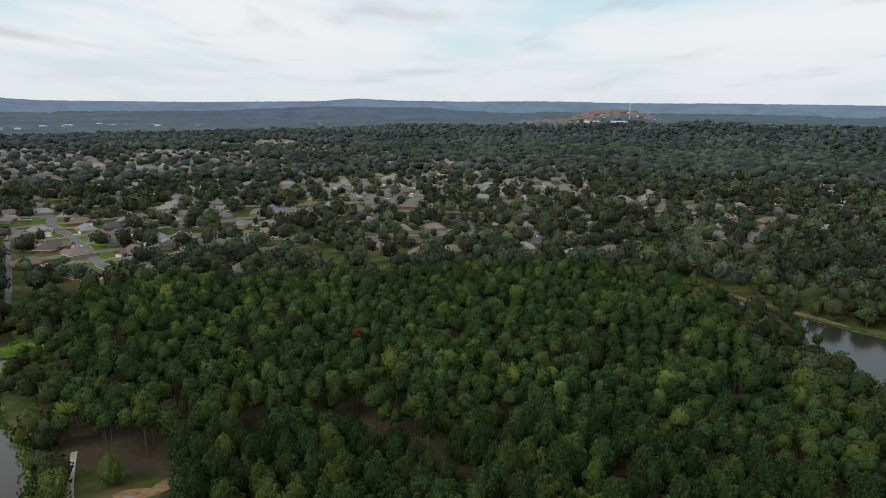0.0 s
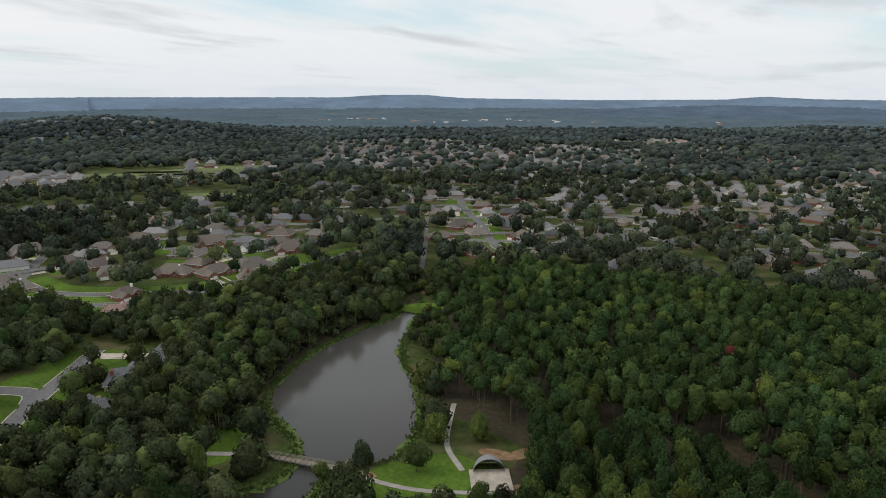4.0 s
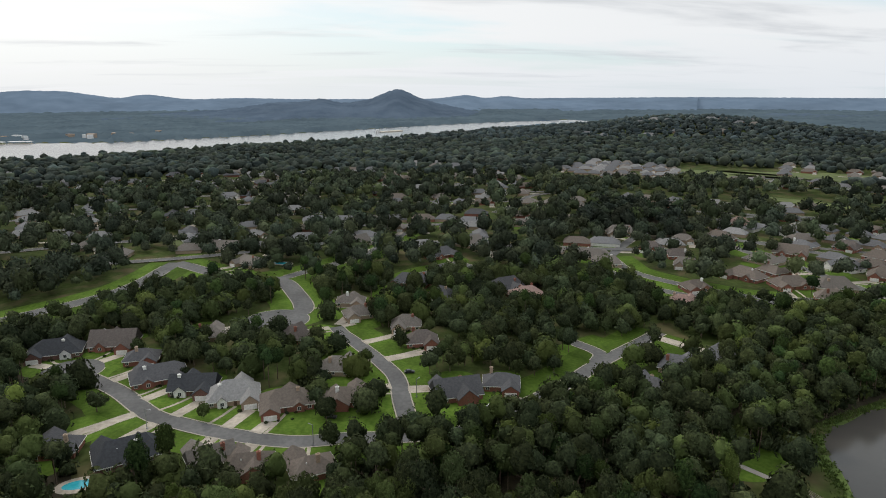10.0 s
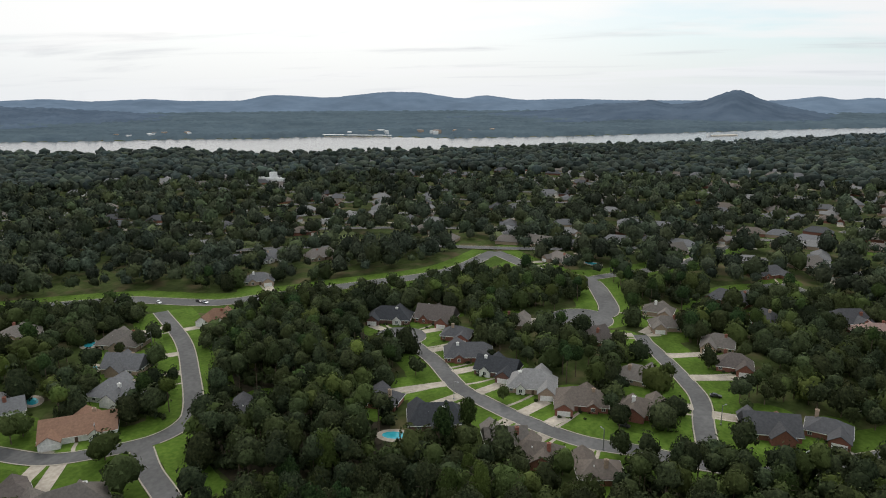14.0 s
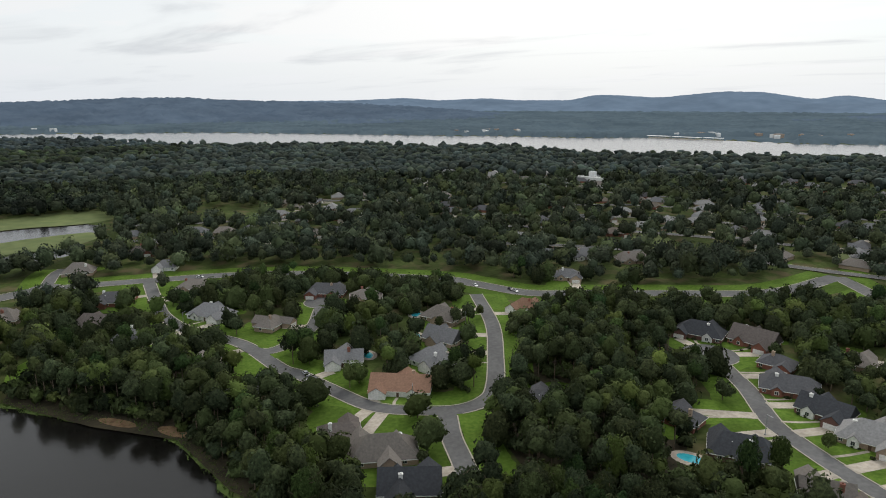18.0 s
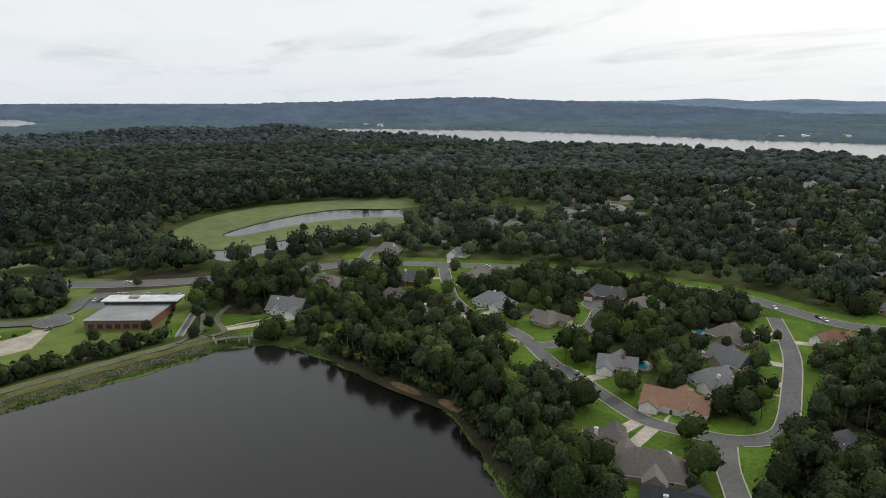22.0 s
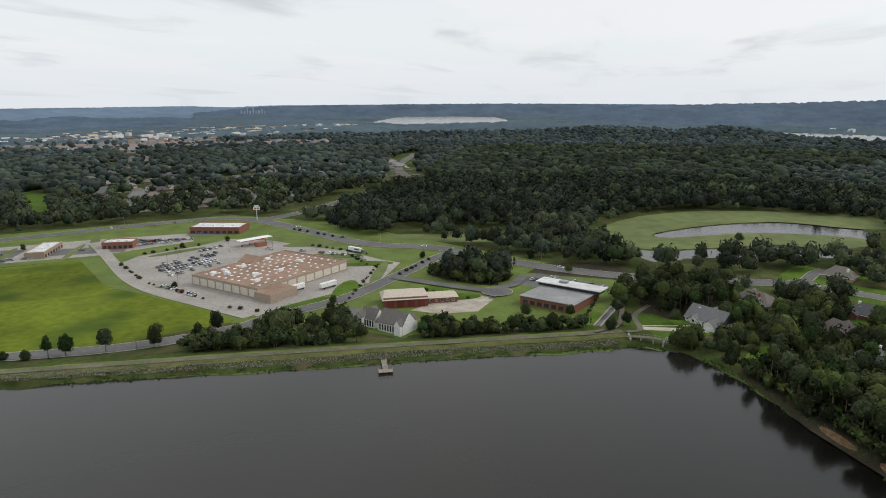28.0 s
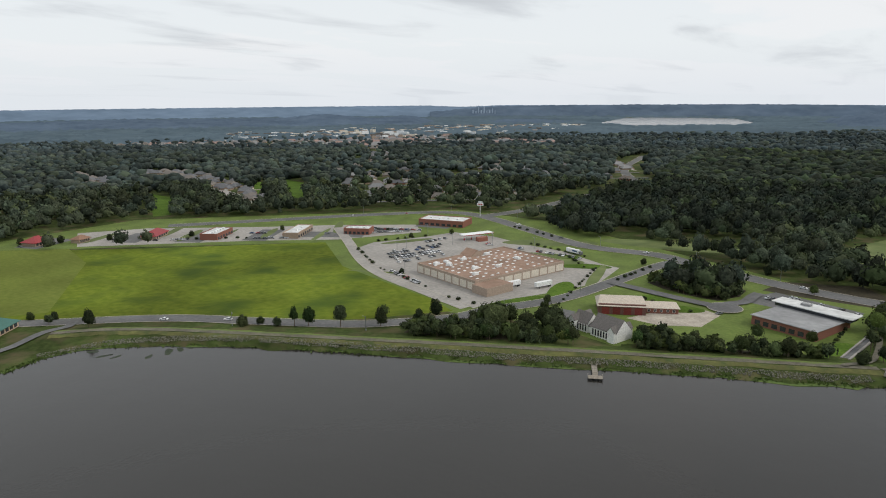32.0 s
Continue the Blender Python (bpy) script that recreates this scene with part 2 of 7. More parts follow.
LEAF = {
    "pine": leaf_material("pine_leaf", (0.0105, 0.0225, 0.0095), (0.05, 0.085, 0.0275), (0.092, 0.122, 0.028), 1.2, 0.2, 0.04, 0.3),
    "oak": leaf_material("oak_leaf", (0.0145, 0.0205, 0.0115), (0.060, 0.076, 0.035), (0.097, 0.130, 0.033), 1.1, 0.2, 0.03, 0.36),
    # mid, far and distant: haze painted into the leaf colour, more with distance
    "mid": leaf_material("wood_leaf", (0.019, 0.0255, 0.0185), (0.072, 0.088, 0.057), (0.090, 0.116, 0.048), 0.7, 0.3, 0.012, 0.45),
    "far": leaf_material("hazed_far_leaf", (0.027, 0.0360, 0.0335), (0.066, 0.082, 0.0710), (0.070, 0.090, 0.056), 0.25, 0.3, 0.006, 0.42, 0.1),
    "distant": leaf_material("hazed_distant_leaf", (0.038, 0.051, 0.053), (0.066, 0.083, 0.082), (0.066, 0.085, 0.066), 0.12, 0.35, 0.005, 0.35, 0.1),
    # darker copy of the leaf colour, with the dense woods' shade put in
    "deep": leaf_material("shaded_wood_leaf", (0.0135, 0.0190, 0.0150), (0.046, 0.057, 0.041), (0.066, 0.092, 0.038), 0.5, 0.3, 0.01, 0.42),
    "red": material("red_leaf", (0.10, 0.02, 0.018), (0.16, 0.036, 0.028), 0.5, 0.85, per_island=0.3),
}
# distance haze painted as blue-grey base colour plus a glow that is no lamp
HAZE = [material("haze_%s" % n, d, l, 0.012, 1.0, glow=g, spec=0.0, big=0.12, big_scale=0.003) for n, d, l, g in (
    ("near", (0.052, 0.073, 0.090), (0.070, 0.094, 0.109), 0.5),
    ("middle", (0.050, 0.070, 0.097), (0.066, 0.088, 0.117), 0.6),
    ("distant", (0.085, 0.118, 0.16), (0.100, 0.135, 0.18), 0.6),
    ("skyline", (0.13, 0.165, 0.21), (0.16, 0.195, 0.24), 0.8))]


# ---------------------------------------------------------------- mesh helpers
def mesh_of(name, verts, faces, mat, smooth=False):
    me = bpy.data.meshes.new(name)
    me.from_pydata([tuple(v) for v in verts], [], faces)
    me.materials.append(mat)
    if smooth:
        me.polygons.foreach_set("use_smooth", [True] * len(me.polygons))
    me.update()
    return me


def tri_mesh(name, verts, tris, mat, tint=None, smooth=False, shade=None):
    """A mesh from arrays: verts n x 3, tris m x 3, and a tint and a shade for each vertex."""
    me = bpy.data.meshes.new(name)
    nv, nf = len(verts), len(tris)
    me.vertices.add(nv)
    me.vertices.foreach_set("co", np.ascontiguousarray(verts, dtype=np.float32).ravel())
    me.loops.add(nf * 3)
    me.loops.foreach_set("vertex_index", np.ascontiguousarray(tris, dtype=np.int32).ravel())
    me.polygons.add(nf)
    me.polygons.foreach_set("loop_start", np.arange(0, nf * 3, 3, dtype=np.int32))
    me.polygons.foreach_set("loop_total", np.full(nf, 3, dtype=np.int32))
    if smooth:
        me.polygons.foreach_set("use_smooth", np.ones(nf, dtype=bool))
    me.materials.append(mat)
    for key, val in (("tint", tint), ("shade", shade)):
        if val is not None:
            at = me.attributes.new(key, "FLOAT", "POINT")
            at.data.foreach_set("value", np.ascontiguousarray(val, dtype=np.float32))
    me.update(calc_edges=True)
    return me


def part(name, data, parent, label="", m=None):
    ob = new(name, data)
    ob.parent = parent
    if m is not None:
        ob.matrix_local = m
    if label:
        ob["label"] = label
    return ob


def setting(name, me, label, category):
    return tagged(new(name, me), label, category, kind="structure")


def boxes(name, items, mat, bevel=0.0):
    """One mesh of upright boxes (x, y, z of the middle of the foot; sizes; turn in degrees)."""
    bm = bmesh.new()
    for x, y, z, sx, sy, sz, turn in items:
        r = bmesh.ops.create_cube(bm, size=1.0)
        bmesh.ops.transform(bm, verts=r["verts"], matrix=pose(x, y, z + sz / 2, 0, 0, turn) @ Matrix.Diagonal((sx, sy, sz, 1)))
    if bevel:
        bmesh.ops.bevel(bm, geom=bm.edges[:], offset=bevel, segments=1, affect="EDGES")
    me = bpy.data.meshes.new(name)
    bm.to_mesh(me)
    bm.free()
    me.materials.append(mat)
    return me


# ---------------------------------------------------------------- the plan
def dist_to_line(px, py, line):
    """Distance of points to a polyline."""
    best = np.full(np.shape(px), 1e9)
    for (ax, ay), (bx, by) in zip(line, line[1:]):
        dx, dy = bx - ax, by - ay
        t = np.clip(((px - ax) * dx + (py - ay) * dy) / (dx * dx + dy * dy + 1e-9), 0, 1)
        best = np.minimum(best, np.hypot(px - ax - t * dx, py - ay - t * dy))
    return best


def inside(px, py, poly):
    c = np.zeros(np.shape(px), dtype=bool)
    for (ax, ay), (bx, by) in zip(poly, poly[1:] + poly[:1]):
        hit = ((ay > py) != (by > py)) & (px < (bx - ax) * (py - ay) / (by - ay + 1e-12) + ax)
        c ^= hit
    return c


def signed(px, py, poly):
    d = dist_to_line(px, py, poly + poly[:1])
    return np.where(inside(px, py, poly), -d, d)


def soft(pts, n=6):
    """A polyline rounded through its points."""
    p = [Vector((*q, 0)) for q in pts]
    p = [p[0] * 2 - p[1]] + p + [p[-1] * 2 - p[-2]]
    res = []
    for i in range(1, len(p) - 2):
        for k in range(n):
            t = k / n
            a, b, c, d = p[i - 1], p[i], p[i + 1], p[i + 2]
            v = 0.5 * ((2 * b) + (c - a) * t + (2 * a - 5 * b + 4 * c - d) * t * t + (3 * b - a - 3 * c + d) * t ** 3)
            res.append((v.x, v.y))
    res.append((p[-2].x, p[-2].y))
    return res


DAM_SHORE = [(326, -116), (329, -142), (316, -162), (270, -196), (191, -233), (136, -257), (88, -280), (16, -311), (-4, -322), (-20, -322)]
WEST_SHORE = [(-35, -315), (-52, -292), (-66, -263), (-78, -245), (-86, -223), (-87, -197), (-84, -167), (-82, -138), (-86, -72), (-98, 0), (-118, 60), (-134, 96)]
ARM_SHORE = [(-145, 108), (-150, 119), (-146, 132), (-156, 149), (-190, 166), (-204, 194), (-211, 228), (-210, 253), (-208, 277), (-221, 317),
             (-200, 292), (-178, 245), (-161, 224), (-148, 214), (-128, 186), (-120, 162), (-128, 150), (-133, 143), (-130, 132), (-124, 120)]
EAST_SHORE = [(-110, 98), (-72, 106), (0, 120), (72, 130), (132, 156), (174, 216), (181, 251), (179, 276), (173, 288), (182, 318), (169, 367),
              (162, 408), (158, 420), (179, 388), (202, 353), (227, 320), (270, 282), (336, 192), (372, 72), (360, -48)]
LAKE = DAM_SHORE + WEST_SHORE + ARM_SHORE + EAST_SHORE
DAM = [(352, -150), (335, -168), (307, -187), (261, -210), (214, -233), (141, -268), (67, -302), (0, -333)]
POND_A = soft([(-20, -604), (-74, -656), (-140, -690), (-205, -671), (-191, -623), (-114, -629), (-36, -589), (-20, -604)], 3)[:-1]
POND_B = soft([(0, -540), (-32, -538), (-120, -580), (-168, -566), (-146, -548), (-49, -522), (-20, -500), (0, -540)], 3)[:-1]
WATER = -0.5

# river: compass (degrees from +y to the left), near and far bank
RIVER_AZ = [66, 70, 77, 82, 87, 91, 95, 100, 107, 117, 123, 130, 134, 140, 146, 155, 160, 165, 171, 176]
RIVER_NEAR = [2500, 2400, 1950, 1740, 1620, 1520, 1490, 1420, 1340, 1310, 1295, 1450, 1430, 1520, 1540, 1580, 1780, 1900, 2000, 2150]
RIVER_FAR = [2560, 2850, 2560, 2330, 2140, 2020, 1910, 1830, 1760, 1880, 1830, 1880, 1890, 1960, 2050, 2230, 2270, 2370, 2450, 2250]
REACH_AZ, REACH_NEAR, REACH_FAR = [190, 191.5, 195, 199.5, 202], [3250, 2950, 2860, 2780, 3100], [3300, 3950, 4100, 4100, 3200]

# hills: compass, distance, height, half-widths across and along the view, in metres
HILLS = [(60, 1950, 42, 300, 330), (66, 1800, 22, 160, 250), (53, 1900, 20, 180, 250),
         (346, 2350, 62, 190, 380), (338, 2150, 38, 300, 330), (329, 2000, 32, 350, 330), (352, 2250, 27, 240, 330), (0, 2150, 20, 360, 330),
         (12, 2200, 7, 320, 300), (173, 2050, 22, 160, 300), (182, 2150, 22, 260, 300), (192, 2300, 20, 300, 300), (205, 2400, 14, 300, 300),
         (330, 1100, 8, 300, 300), (162, 1900, 5, 150, 200)]


def polar(az, r):
    return -math.sin(radians(az)) * r, math.cos(radians(az)) * r


def banks(px, py):
    """How far a place lies into the river (0 on its banks, negative in the water), in metres."""
    az, r = np.degrees(np.arctan2(-px, py)) % 360, np.hypot(px, py)
    res = np.full(np.shape(px), 1e4)
    for a, n, f in ((RIVER_AZ, RIVER_NEAR, RIVER_FAR), (REACH_AZ, REACH_NEAR, REACH_FAR)):
        wob = 18 * np.sin(az * 5.1) + 9 * np.sin(az * 13.7)
        d = np.maximum(np.interp(az, a, n) + wob - r, r - np.interp(az, a, f) - wob)
        res = np.minimum(res, np.where((az < a[0]) | (az > a[-1]), 1e4, d))
    return res


def hills_at(px, py):
    h = np.zeros(np.shape(px))
    for az, r, top, wide, deep in HILLS:
        x, y = polar(az, r)
        ca, sa = math.cos(radians(az)), math.sin(radians(az))
        u, v = (px - x) * ca + (py - y) * sa, -(px - x) * sa + (py - y) * ca
        h = np.maximum(h, top * np.exp(-(u / wide) ** 2 - (v / deep) ** 2)) + 0.12 * np.minimum(h, top * np.exp(-(u / wide) ** 2 - (v / deep) ** 2))
    return h


def shore_wobble(px, py):
    return 1.4 * np.sin(px * 0.31 + 1.7 * np.sin(py * 0.17)) + 1.1 * np.sin(py * 0.43 + px * 0.21) + 0.7 * np.sin(px * 0.9 - py * 0.7)


def ground_z(px, py):
    px, py = np.asarray(px, float), np.asarray(py, float)
    h = hills_at(px, py)
    near = np.hypot(px, py) < 900
    if not near.any():
        return np.where(banks(px, py) < 0, np.clip(0.22 * banks(px, py) - 0.5, -3.0, 0.0), h)
    sd = np.full(np.shape(px), 1e4)
    x, y = px[near], py[near]
    s = np.minimum(signed(x, y, LAKE) + shore_wobble(x, y), np.minimum(signed(x, y, POND_A), signed(x, y, POND_B)))
    sd[near] = s
    sd = np.minimum(sd, banks(px, py))
    low = np.clip(0.22 * sd - 0.5, -3.0, 0.0)
    crest = np.zeros(np.shape(px))
    crest[near] = np.clip(2.4 - 0.17 * np.maximum(0, dist_to_line(x, y, DAM) - 2.5), 0, 2.4)
    return np.where(low < -0.45, low, h + np.maximum(low, 0) + crest + np.where(low < 0, low, 0))


def gz(x, y):
    return float(ground_z(np.array([x]), np.array([y]))[0])


def ground_sheet():
    na = 520
    rings = [0.0, 40.0] + list(np.geomspace(80, 4900, 250))
    az = np.linspace(0, 2 * np.pi, na, endpoint=False)
    r = np.array(rings[1:])
    px, py = -np.sin(az)[None, :] * r[:, None], np.cos(az)[None, :] * r[:, None]
    pz = ground_z(px, py)
    verts = np.concatenate([np.stack([px, py, pz], -1).reshape(-1, 3), [[0, 0, -3.0]]])
    i, j = np.meshgrid(np.arange(len(r) - 1), np.arange(na), indexing="ij")
    a, b = i * na + j, i * na + (j + 1) % na
    c, d = a + na, b + na
    tris = np.concatenate([np.stack([a, b, d], -1).reshape(-1, 3), np.stack([a, d, c], -1).reshape(-1, 3)])
    fan = np.stack([np.full(na, len(verts) - 1), (np.arange(na) + 1) % na, np.arange(na)], -1)
    return tri_mesh("ground", verts, np.concatenate([tris, fan]), M["grass"], smooth=True)


setting("ground", ground_sheet(), "rolling ground with rough dark green grass", "ground")


def sheet(name, outline, z, mat, label, category):
    """A flat polygon laid on the ground."""
    bm = bmesh.new()
    f = bm.faces.new([bm.verts.new((x, y, z)) for x, y in outline])
    if f.normal.z < 0:
        f.normal_flip()
    bm.normal_update()
    if f.normal.z < 0:
        f.normal_flip()
    bmesh.ops.triangulate(bm, faces=[f])
    me = bpy.data.meshes.new(name)
    bm.to_mesh(me)
    bm.free()
    me.materials.append(mat)
    return setting(name, me, label, category)


def disc(cx, cy, rx, ry, turn=0, n=20):
    t = radians(turn)
    return [(cx + rx * math.cos(a) * math.cos(t) - ry * math.sin(a) * math.sin(t), cy + rx * math.cos(a) * math.sin(t) + ry * math.sin(a) * math.cos(t))
            for a in (2 * math.pi * k / n for k in range(n))]


sheet("water", [(460, -220), (-60, -420), (-290, -60), (-290, 380), (120, 520), (480, 330)], WATER, M["lake"], "dark calm lake with faint ripples", "lake")
sheet("water", [(30, -500), (-30, -480), (-260, -560), (-260, -720), (-100, -740), (30, -640)], WATER, M["lake"], "grey golf course pond with grassy banks", "pond")


def polar_sheet(azs, near, far, z, pad):
    out = [polar(a, n - pad) for a, n in zip(azs, near)] + [polar(a, f + pad) for a, f in zip(azs, far)][::-1]
    return out


sheet("water", polar_sheet(RIVER_AZ, RIVER_NEAR, RIVER_FAR, 0, 60), WATER, M["river"], "wide pale river in the distance", "river")
sheet("water", polar_sheet(REACH_AZ, REACH_NEAR, REACH_FAR, 0, 60), WATER, M["river"], "pale far reach of the river", "river")

# ---------------------------------------------------------------- far ridges
def ridge(name, profile, foot, top, mat, label, rough=4.0, seed=0):
    """A range of hills along an arc: profile of (compass, degrees above eye level), foot and crest distance."""
    azs = np.arange(profile[0][0], profile[-1][0] + 0.01, 0.2)
    el = np.interp(azs, [p[0] for p in profile], [p[1] for p in profile])
    k = np.ones(7) / 7
    el = np.convolve(np.pad(el, 3, mode="edge"), k, mode="valid")
    rg = np.random.RandomState(seed)
    crest = 120 + top * np.tan(np.radians(el))
    rows = []
    steps = np.concatenate([np.linspace(0, 1, 15), [1.08]])
    for s in steps:
        rr = foot + (top - foot) * s
        shape = np.sin(min(s, 1.0) * np.pi / 2) ** 1.3 if s <= 1 else 0.8
        spur = np.array([noise.noise((a * 0.55 + seed, s * 2.5, seed)) for a in azs]) * 0.16 * np.sin(min(s, 1) * np.pi)
        z = crest * np.clip(shape + spur, 0, 1.2) + (rg.rand(len(azs)) - 0.35) * rough * (1.0 if 0 < s <= 1 else 0)
        a = np.radians(azs)
        rows.append(np.stack([-np.sin(a) * rr, np.cos(a) * rr, z], -1))
    v = np.concatenate(rows)
    n = len(azs)
    i, j = np.meshgrid(np.arange(len(rows) - 1), np.arange(n - 1), indexing="ij")
    a = i * n + j
    tris = np.concatenate([np.stack([a, a + n, a + n + 1], -1).reshape(-1, 3), np.stack([a, a + n + 1, a + 1], -1).reshape(-1, 3)])
    return setting(name, tri_mesh(name, v, tris, mat), label, "hills")


FAR_N = [(-60, -0.72), (-23, -0.65), (-15, -0.70), (-9, -0.60), (-2, -0.68), (4, -0.62), (7.3, -0.46), (10, -0.70), (20, -0.80), (31, -0.66), (34, -0.40), (38, -0.42), (41, -0.62), (60, -0.58), (76, -0.70)]
FAR_W = [(60, -0.62), (73, -0.78), (75.4, -0.47), (77, -0.72), (78.4, -0.38), (81, -0.72), (92, -0.75), (97, -0.62), (101, -0.72), (104, -0.30), (106, -0.62), (109.4, -0.07), (112.4, -0.03), (117, -0.50), (119.7, -0.33),
         (121.9, -0.26), (124, -0.70), (128.4, -0.70), (131, -0.53), (135, -0.70), (137.7, -0.48), (142, -0.66), (152, -0.72), (160, -0.9)]
PEAKS = [(70, -2.2), (77, -1.9), (81.5, -1.0), (82.6, -0.62), (83.7, -0.05), (84.4, 0.12), (85.2, -0.20), (86.5, -0.75), (88.7, -1.1), (90.0, -0.85), (90.7, -0.55), (91.5, -0.95), (94.5, -0.98), (97, -1.38), (101, -1.7), (108, -1.95), (116, -2.2)]
PLATEAU = [(124, -2.3), (128, -1.9), (136, -1.25), (142, -0.92), (148.6, -0.70), (152, -0.62), (155.4, -0.38), (160, -0.41), (166, -0.62), (174, -0.78), (180, -0.95), (184, -1.5), (188, -2.3)]
PLATEAU_E = [(168, -0.9), (174, -0.80), (181, -0.80), (190, -0.66), (200, -0.68), (206, -0.70), (211, -0.78), (216, -1.2)]
FAR_S = [(176, -0.78), (190, -0.65), (200, -0.66), (210, -0.66), (213.5, -0.78), (216, -0.65), (229, -0.68), (245, -0.7), (280, -0.75), (302, -0.72)]
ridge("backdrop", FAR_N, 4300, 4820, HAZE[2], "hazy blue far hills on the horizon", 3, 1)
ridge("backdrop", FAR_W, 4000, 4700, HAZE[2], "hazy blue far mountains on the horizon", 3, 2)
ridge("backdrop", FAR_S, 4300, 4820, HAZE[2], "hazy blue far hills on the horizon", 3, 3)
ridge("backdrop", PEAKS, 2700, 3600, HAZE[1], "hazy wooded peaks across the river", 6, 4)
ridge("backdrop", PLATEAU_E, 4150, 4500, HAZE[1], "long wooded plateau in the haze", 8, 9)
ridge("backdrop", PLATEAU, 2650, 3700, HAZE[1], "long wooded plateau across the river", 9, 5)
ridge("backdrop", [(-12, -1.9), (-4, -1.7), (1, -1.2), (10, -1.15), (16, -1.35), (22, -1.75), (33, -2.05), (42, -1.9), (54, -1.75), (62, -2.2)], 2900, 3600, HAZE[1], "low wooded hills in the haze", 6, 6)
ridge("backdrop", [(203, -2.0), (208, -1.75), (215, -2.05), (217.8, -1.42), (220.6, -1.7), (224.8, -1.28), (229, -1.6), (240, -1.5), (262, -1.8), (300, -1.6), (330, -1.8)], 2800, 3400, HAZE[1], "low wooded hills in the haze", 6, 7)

# ---------------------------------------------------------------- roads
ROADS = []          # every centre line with its half-width


def ribbon(line, half, z0, lift=0.0):
    v, f = [], []
    xs, ys = np.array([p[0] for p in line]), np.array([p[1] for p in line])
    zs = np.maximum(ground_z(xs, ys), 0) + z0 + lift
    for i, (x, y) in enumerate(line):
        ax, ay = line[max(0, i - 1)]
        bx, by = line[min(len(line) - 1, i + 1)]
        d = math.hypot(bx - ax, by - ay) or 1
        nx, ny = -(by - ay) / d, (bx - ax) / d
        for s in half:
            v.append((x + nx * s, y + ny * s, float(zs[i])))
    k = len(half)
    for i in range(len(line) - 1):
        for j in range(k - 1):
            a = i * k + j
            f.append((a, a + 1, a + k + 1, a + k)[::-1])
    return v, f


PENDING = []         # roads that still want their kerbs


def road(pts, width, label="grey asphalt street with pale concrete kerbs", kerb=True, z=0.06, mat="asphalt", category="road", bulb=0):
    line = soft(pts)
    h = width / 2
    z += 0.006 * len(PENDING)
    ROADS.append((line, h))
    rd = setting("road", mesh_of("road", *ribbon(line, (-h, 0, h), z), M[mat]), label, category)
    PENDING.append((rd, line, h, z, kerb))
    if bulb:
        x, y = line[0]
        ROADS.append(([(x - 0.1, y), (x + 0.1, y)], bulb))
        v = [(x, y, z + 0.02)] + [(px, py, z + 0.02) for px, py in disc(x, y, bulb, bulb, 0, 28)]
        part("turning_circle", mesh_of("turning_circle", v, [(0, i, i % 28 + 1) for i in range(1, 29)], M[mat]), rd)
        v = [(px, py, z - 0.012) for px, py in disc(x, y, bulb + 0.45, bulb + 0.45, 0, 28)]
        part("kerb", mesh_of("kerb", v, [tuple(range(28))], M["kerb"]), rd)
    return rd


def lay_kerbs():
    """Kerbs along every street, left open where another street joins."""
    for rd, line, h, z, kerb in PENDING:
        if not kerb:
            continue
        for s in (-1, 1):
            a, b = sorted((s * h, s * (h + 0.5)))
            v, f = ribbon(line, (a, b), z, 0.12)
            mid = np.array(v).reshape(-1, 2, 3).mean(1)
            free = np.ones(len(mid), bool)
            for other, oh in ROADS:
                if other is not line:
                    free &= dist_to_line(mid[:, 0], mid[:, 1], other) > oh + 0.7
            f = [q for i, q in enumerate(f) if free[i] and free[i + 1]]
            if f:
                part("kerb", mesh_of("kerb", v, f, M["kerb"]), rd)


# streets of the near neighbourhood
road([(-295, -116), (-286, -106), (-269, -89), (-247, -72), (-238, -60), (-226, -40), (-217, -18), (-216, 2), (-214, 18), (-213, 40)], 7.6, bulb=13)
road([(-215, 20), (-224, 24), (-242, 24), (-263, 24), (-278, 20), (-294, 14), (-311, 7), (-322, 2), (-332, -1)], 7.2)
road([(-348, -32), (-362, -19), (-390, -23), (-428, -37), (-436, -65), (-485, -112)], 11, bulb=17)
road([(-428, -37), (-445, -20), (-462, 0), (-500, 30), (-560, 60)], 8)
road([(-110, -461), (-168, -430), (-214, -402), (-253, -364), (-299, -299), (-306, -276), (-314, -238), (-336, -214), (-372, -176), (-420, -130), (-485, -112)], 11.5, "grey asphalt collector road")
road([(-290, -258), (-256, -216), (-222, -185), (-199, -166), (-187, -160), (-173, -162), (-160, -174), (-151, -188), (-149, -208), (-148, -235), (-146, -247), (-149, -283), (-144, -306), (-139, -322), (-140, -354), (-148, -384), (-163, -432)], 7.2)
road([(-168, -164), (-156, -150), (-148, -138), (-140, -126)], 7.2)
road([(-216, -312), (-205, -300), (-188, -282), (-166, -269), (-152, -268), (-148, -278)], 7.0, bulb=11)
road([(-110, -461), (-124, -492), (-134, -505)], 7.2, bulb=10)
road([(-213, 40), (-225, 62), (-246, 94), (-258, 108), (-268, 121), (-284, 144), (-296, 161)], 7.2)
road([(-264, 114), (-275, 120), (-292, 112)], 6.5)
road([(-440, 82), (-433, 70), (-424, 56), (-400, 40), (-378, 36)], 7.2, bulb=13)
road([(-418, 181), (-373, 192), (-345, 215), (-330, 250)], 7.2)
road([(-476, 309), (-460, 308), (-427, 311), (-400, 317), (-363, 319), (-336, 323), (-319, 341), (-320, 374), (-306, 400)], 7.2)
road([(-330, 330), (-330, 280), (-345, 240), (-400, 200), (-450, 200)], 7.2)
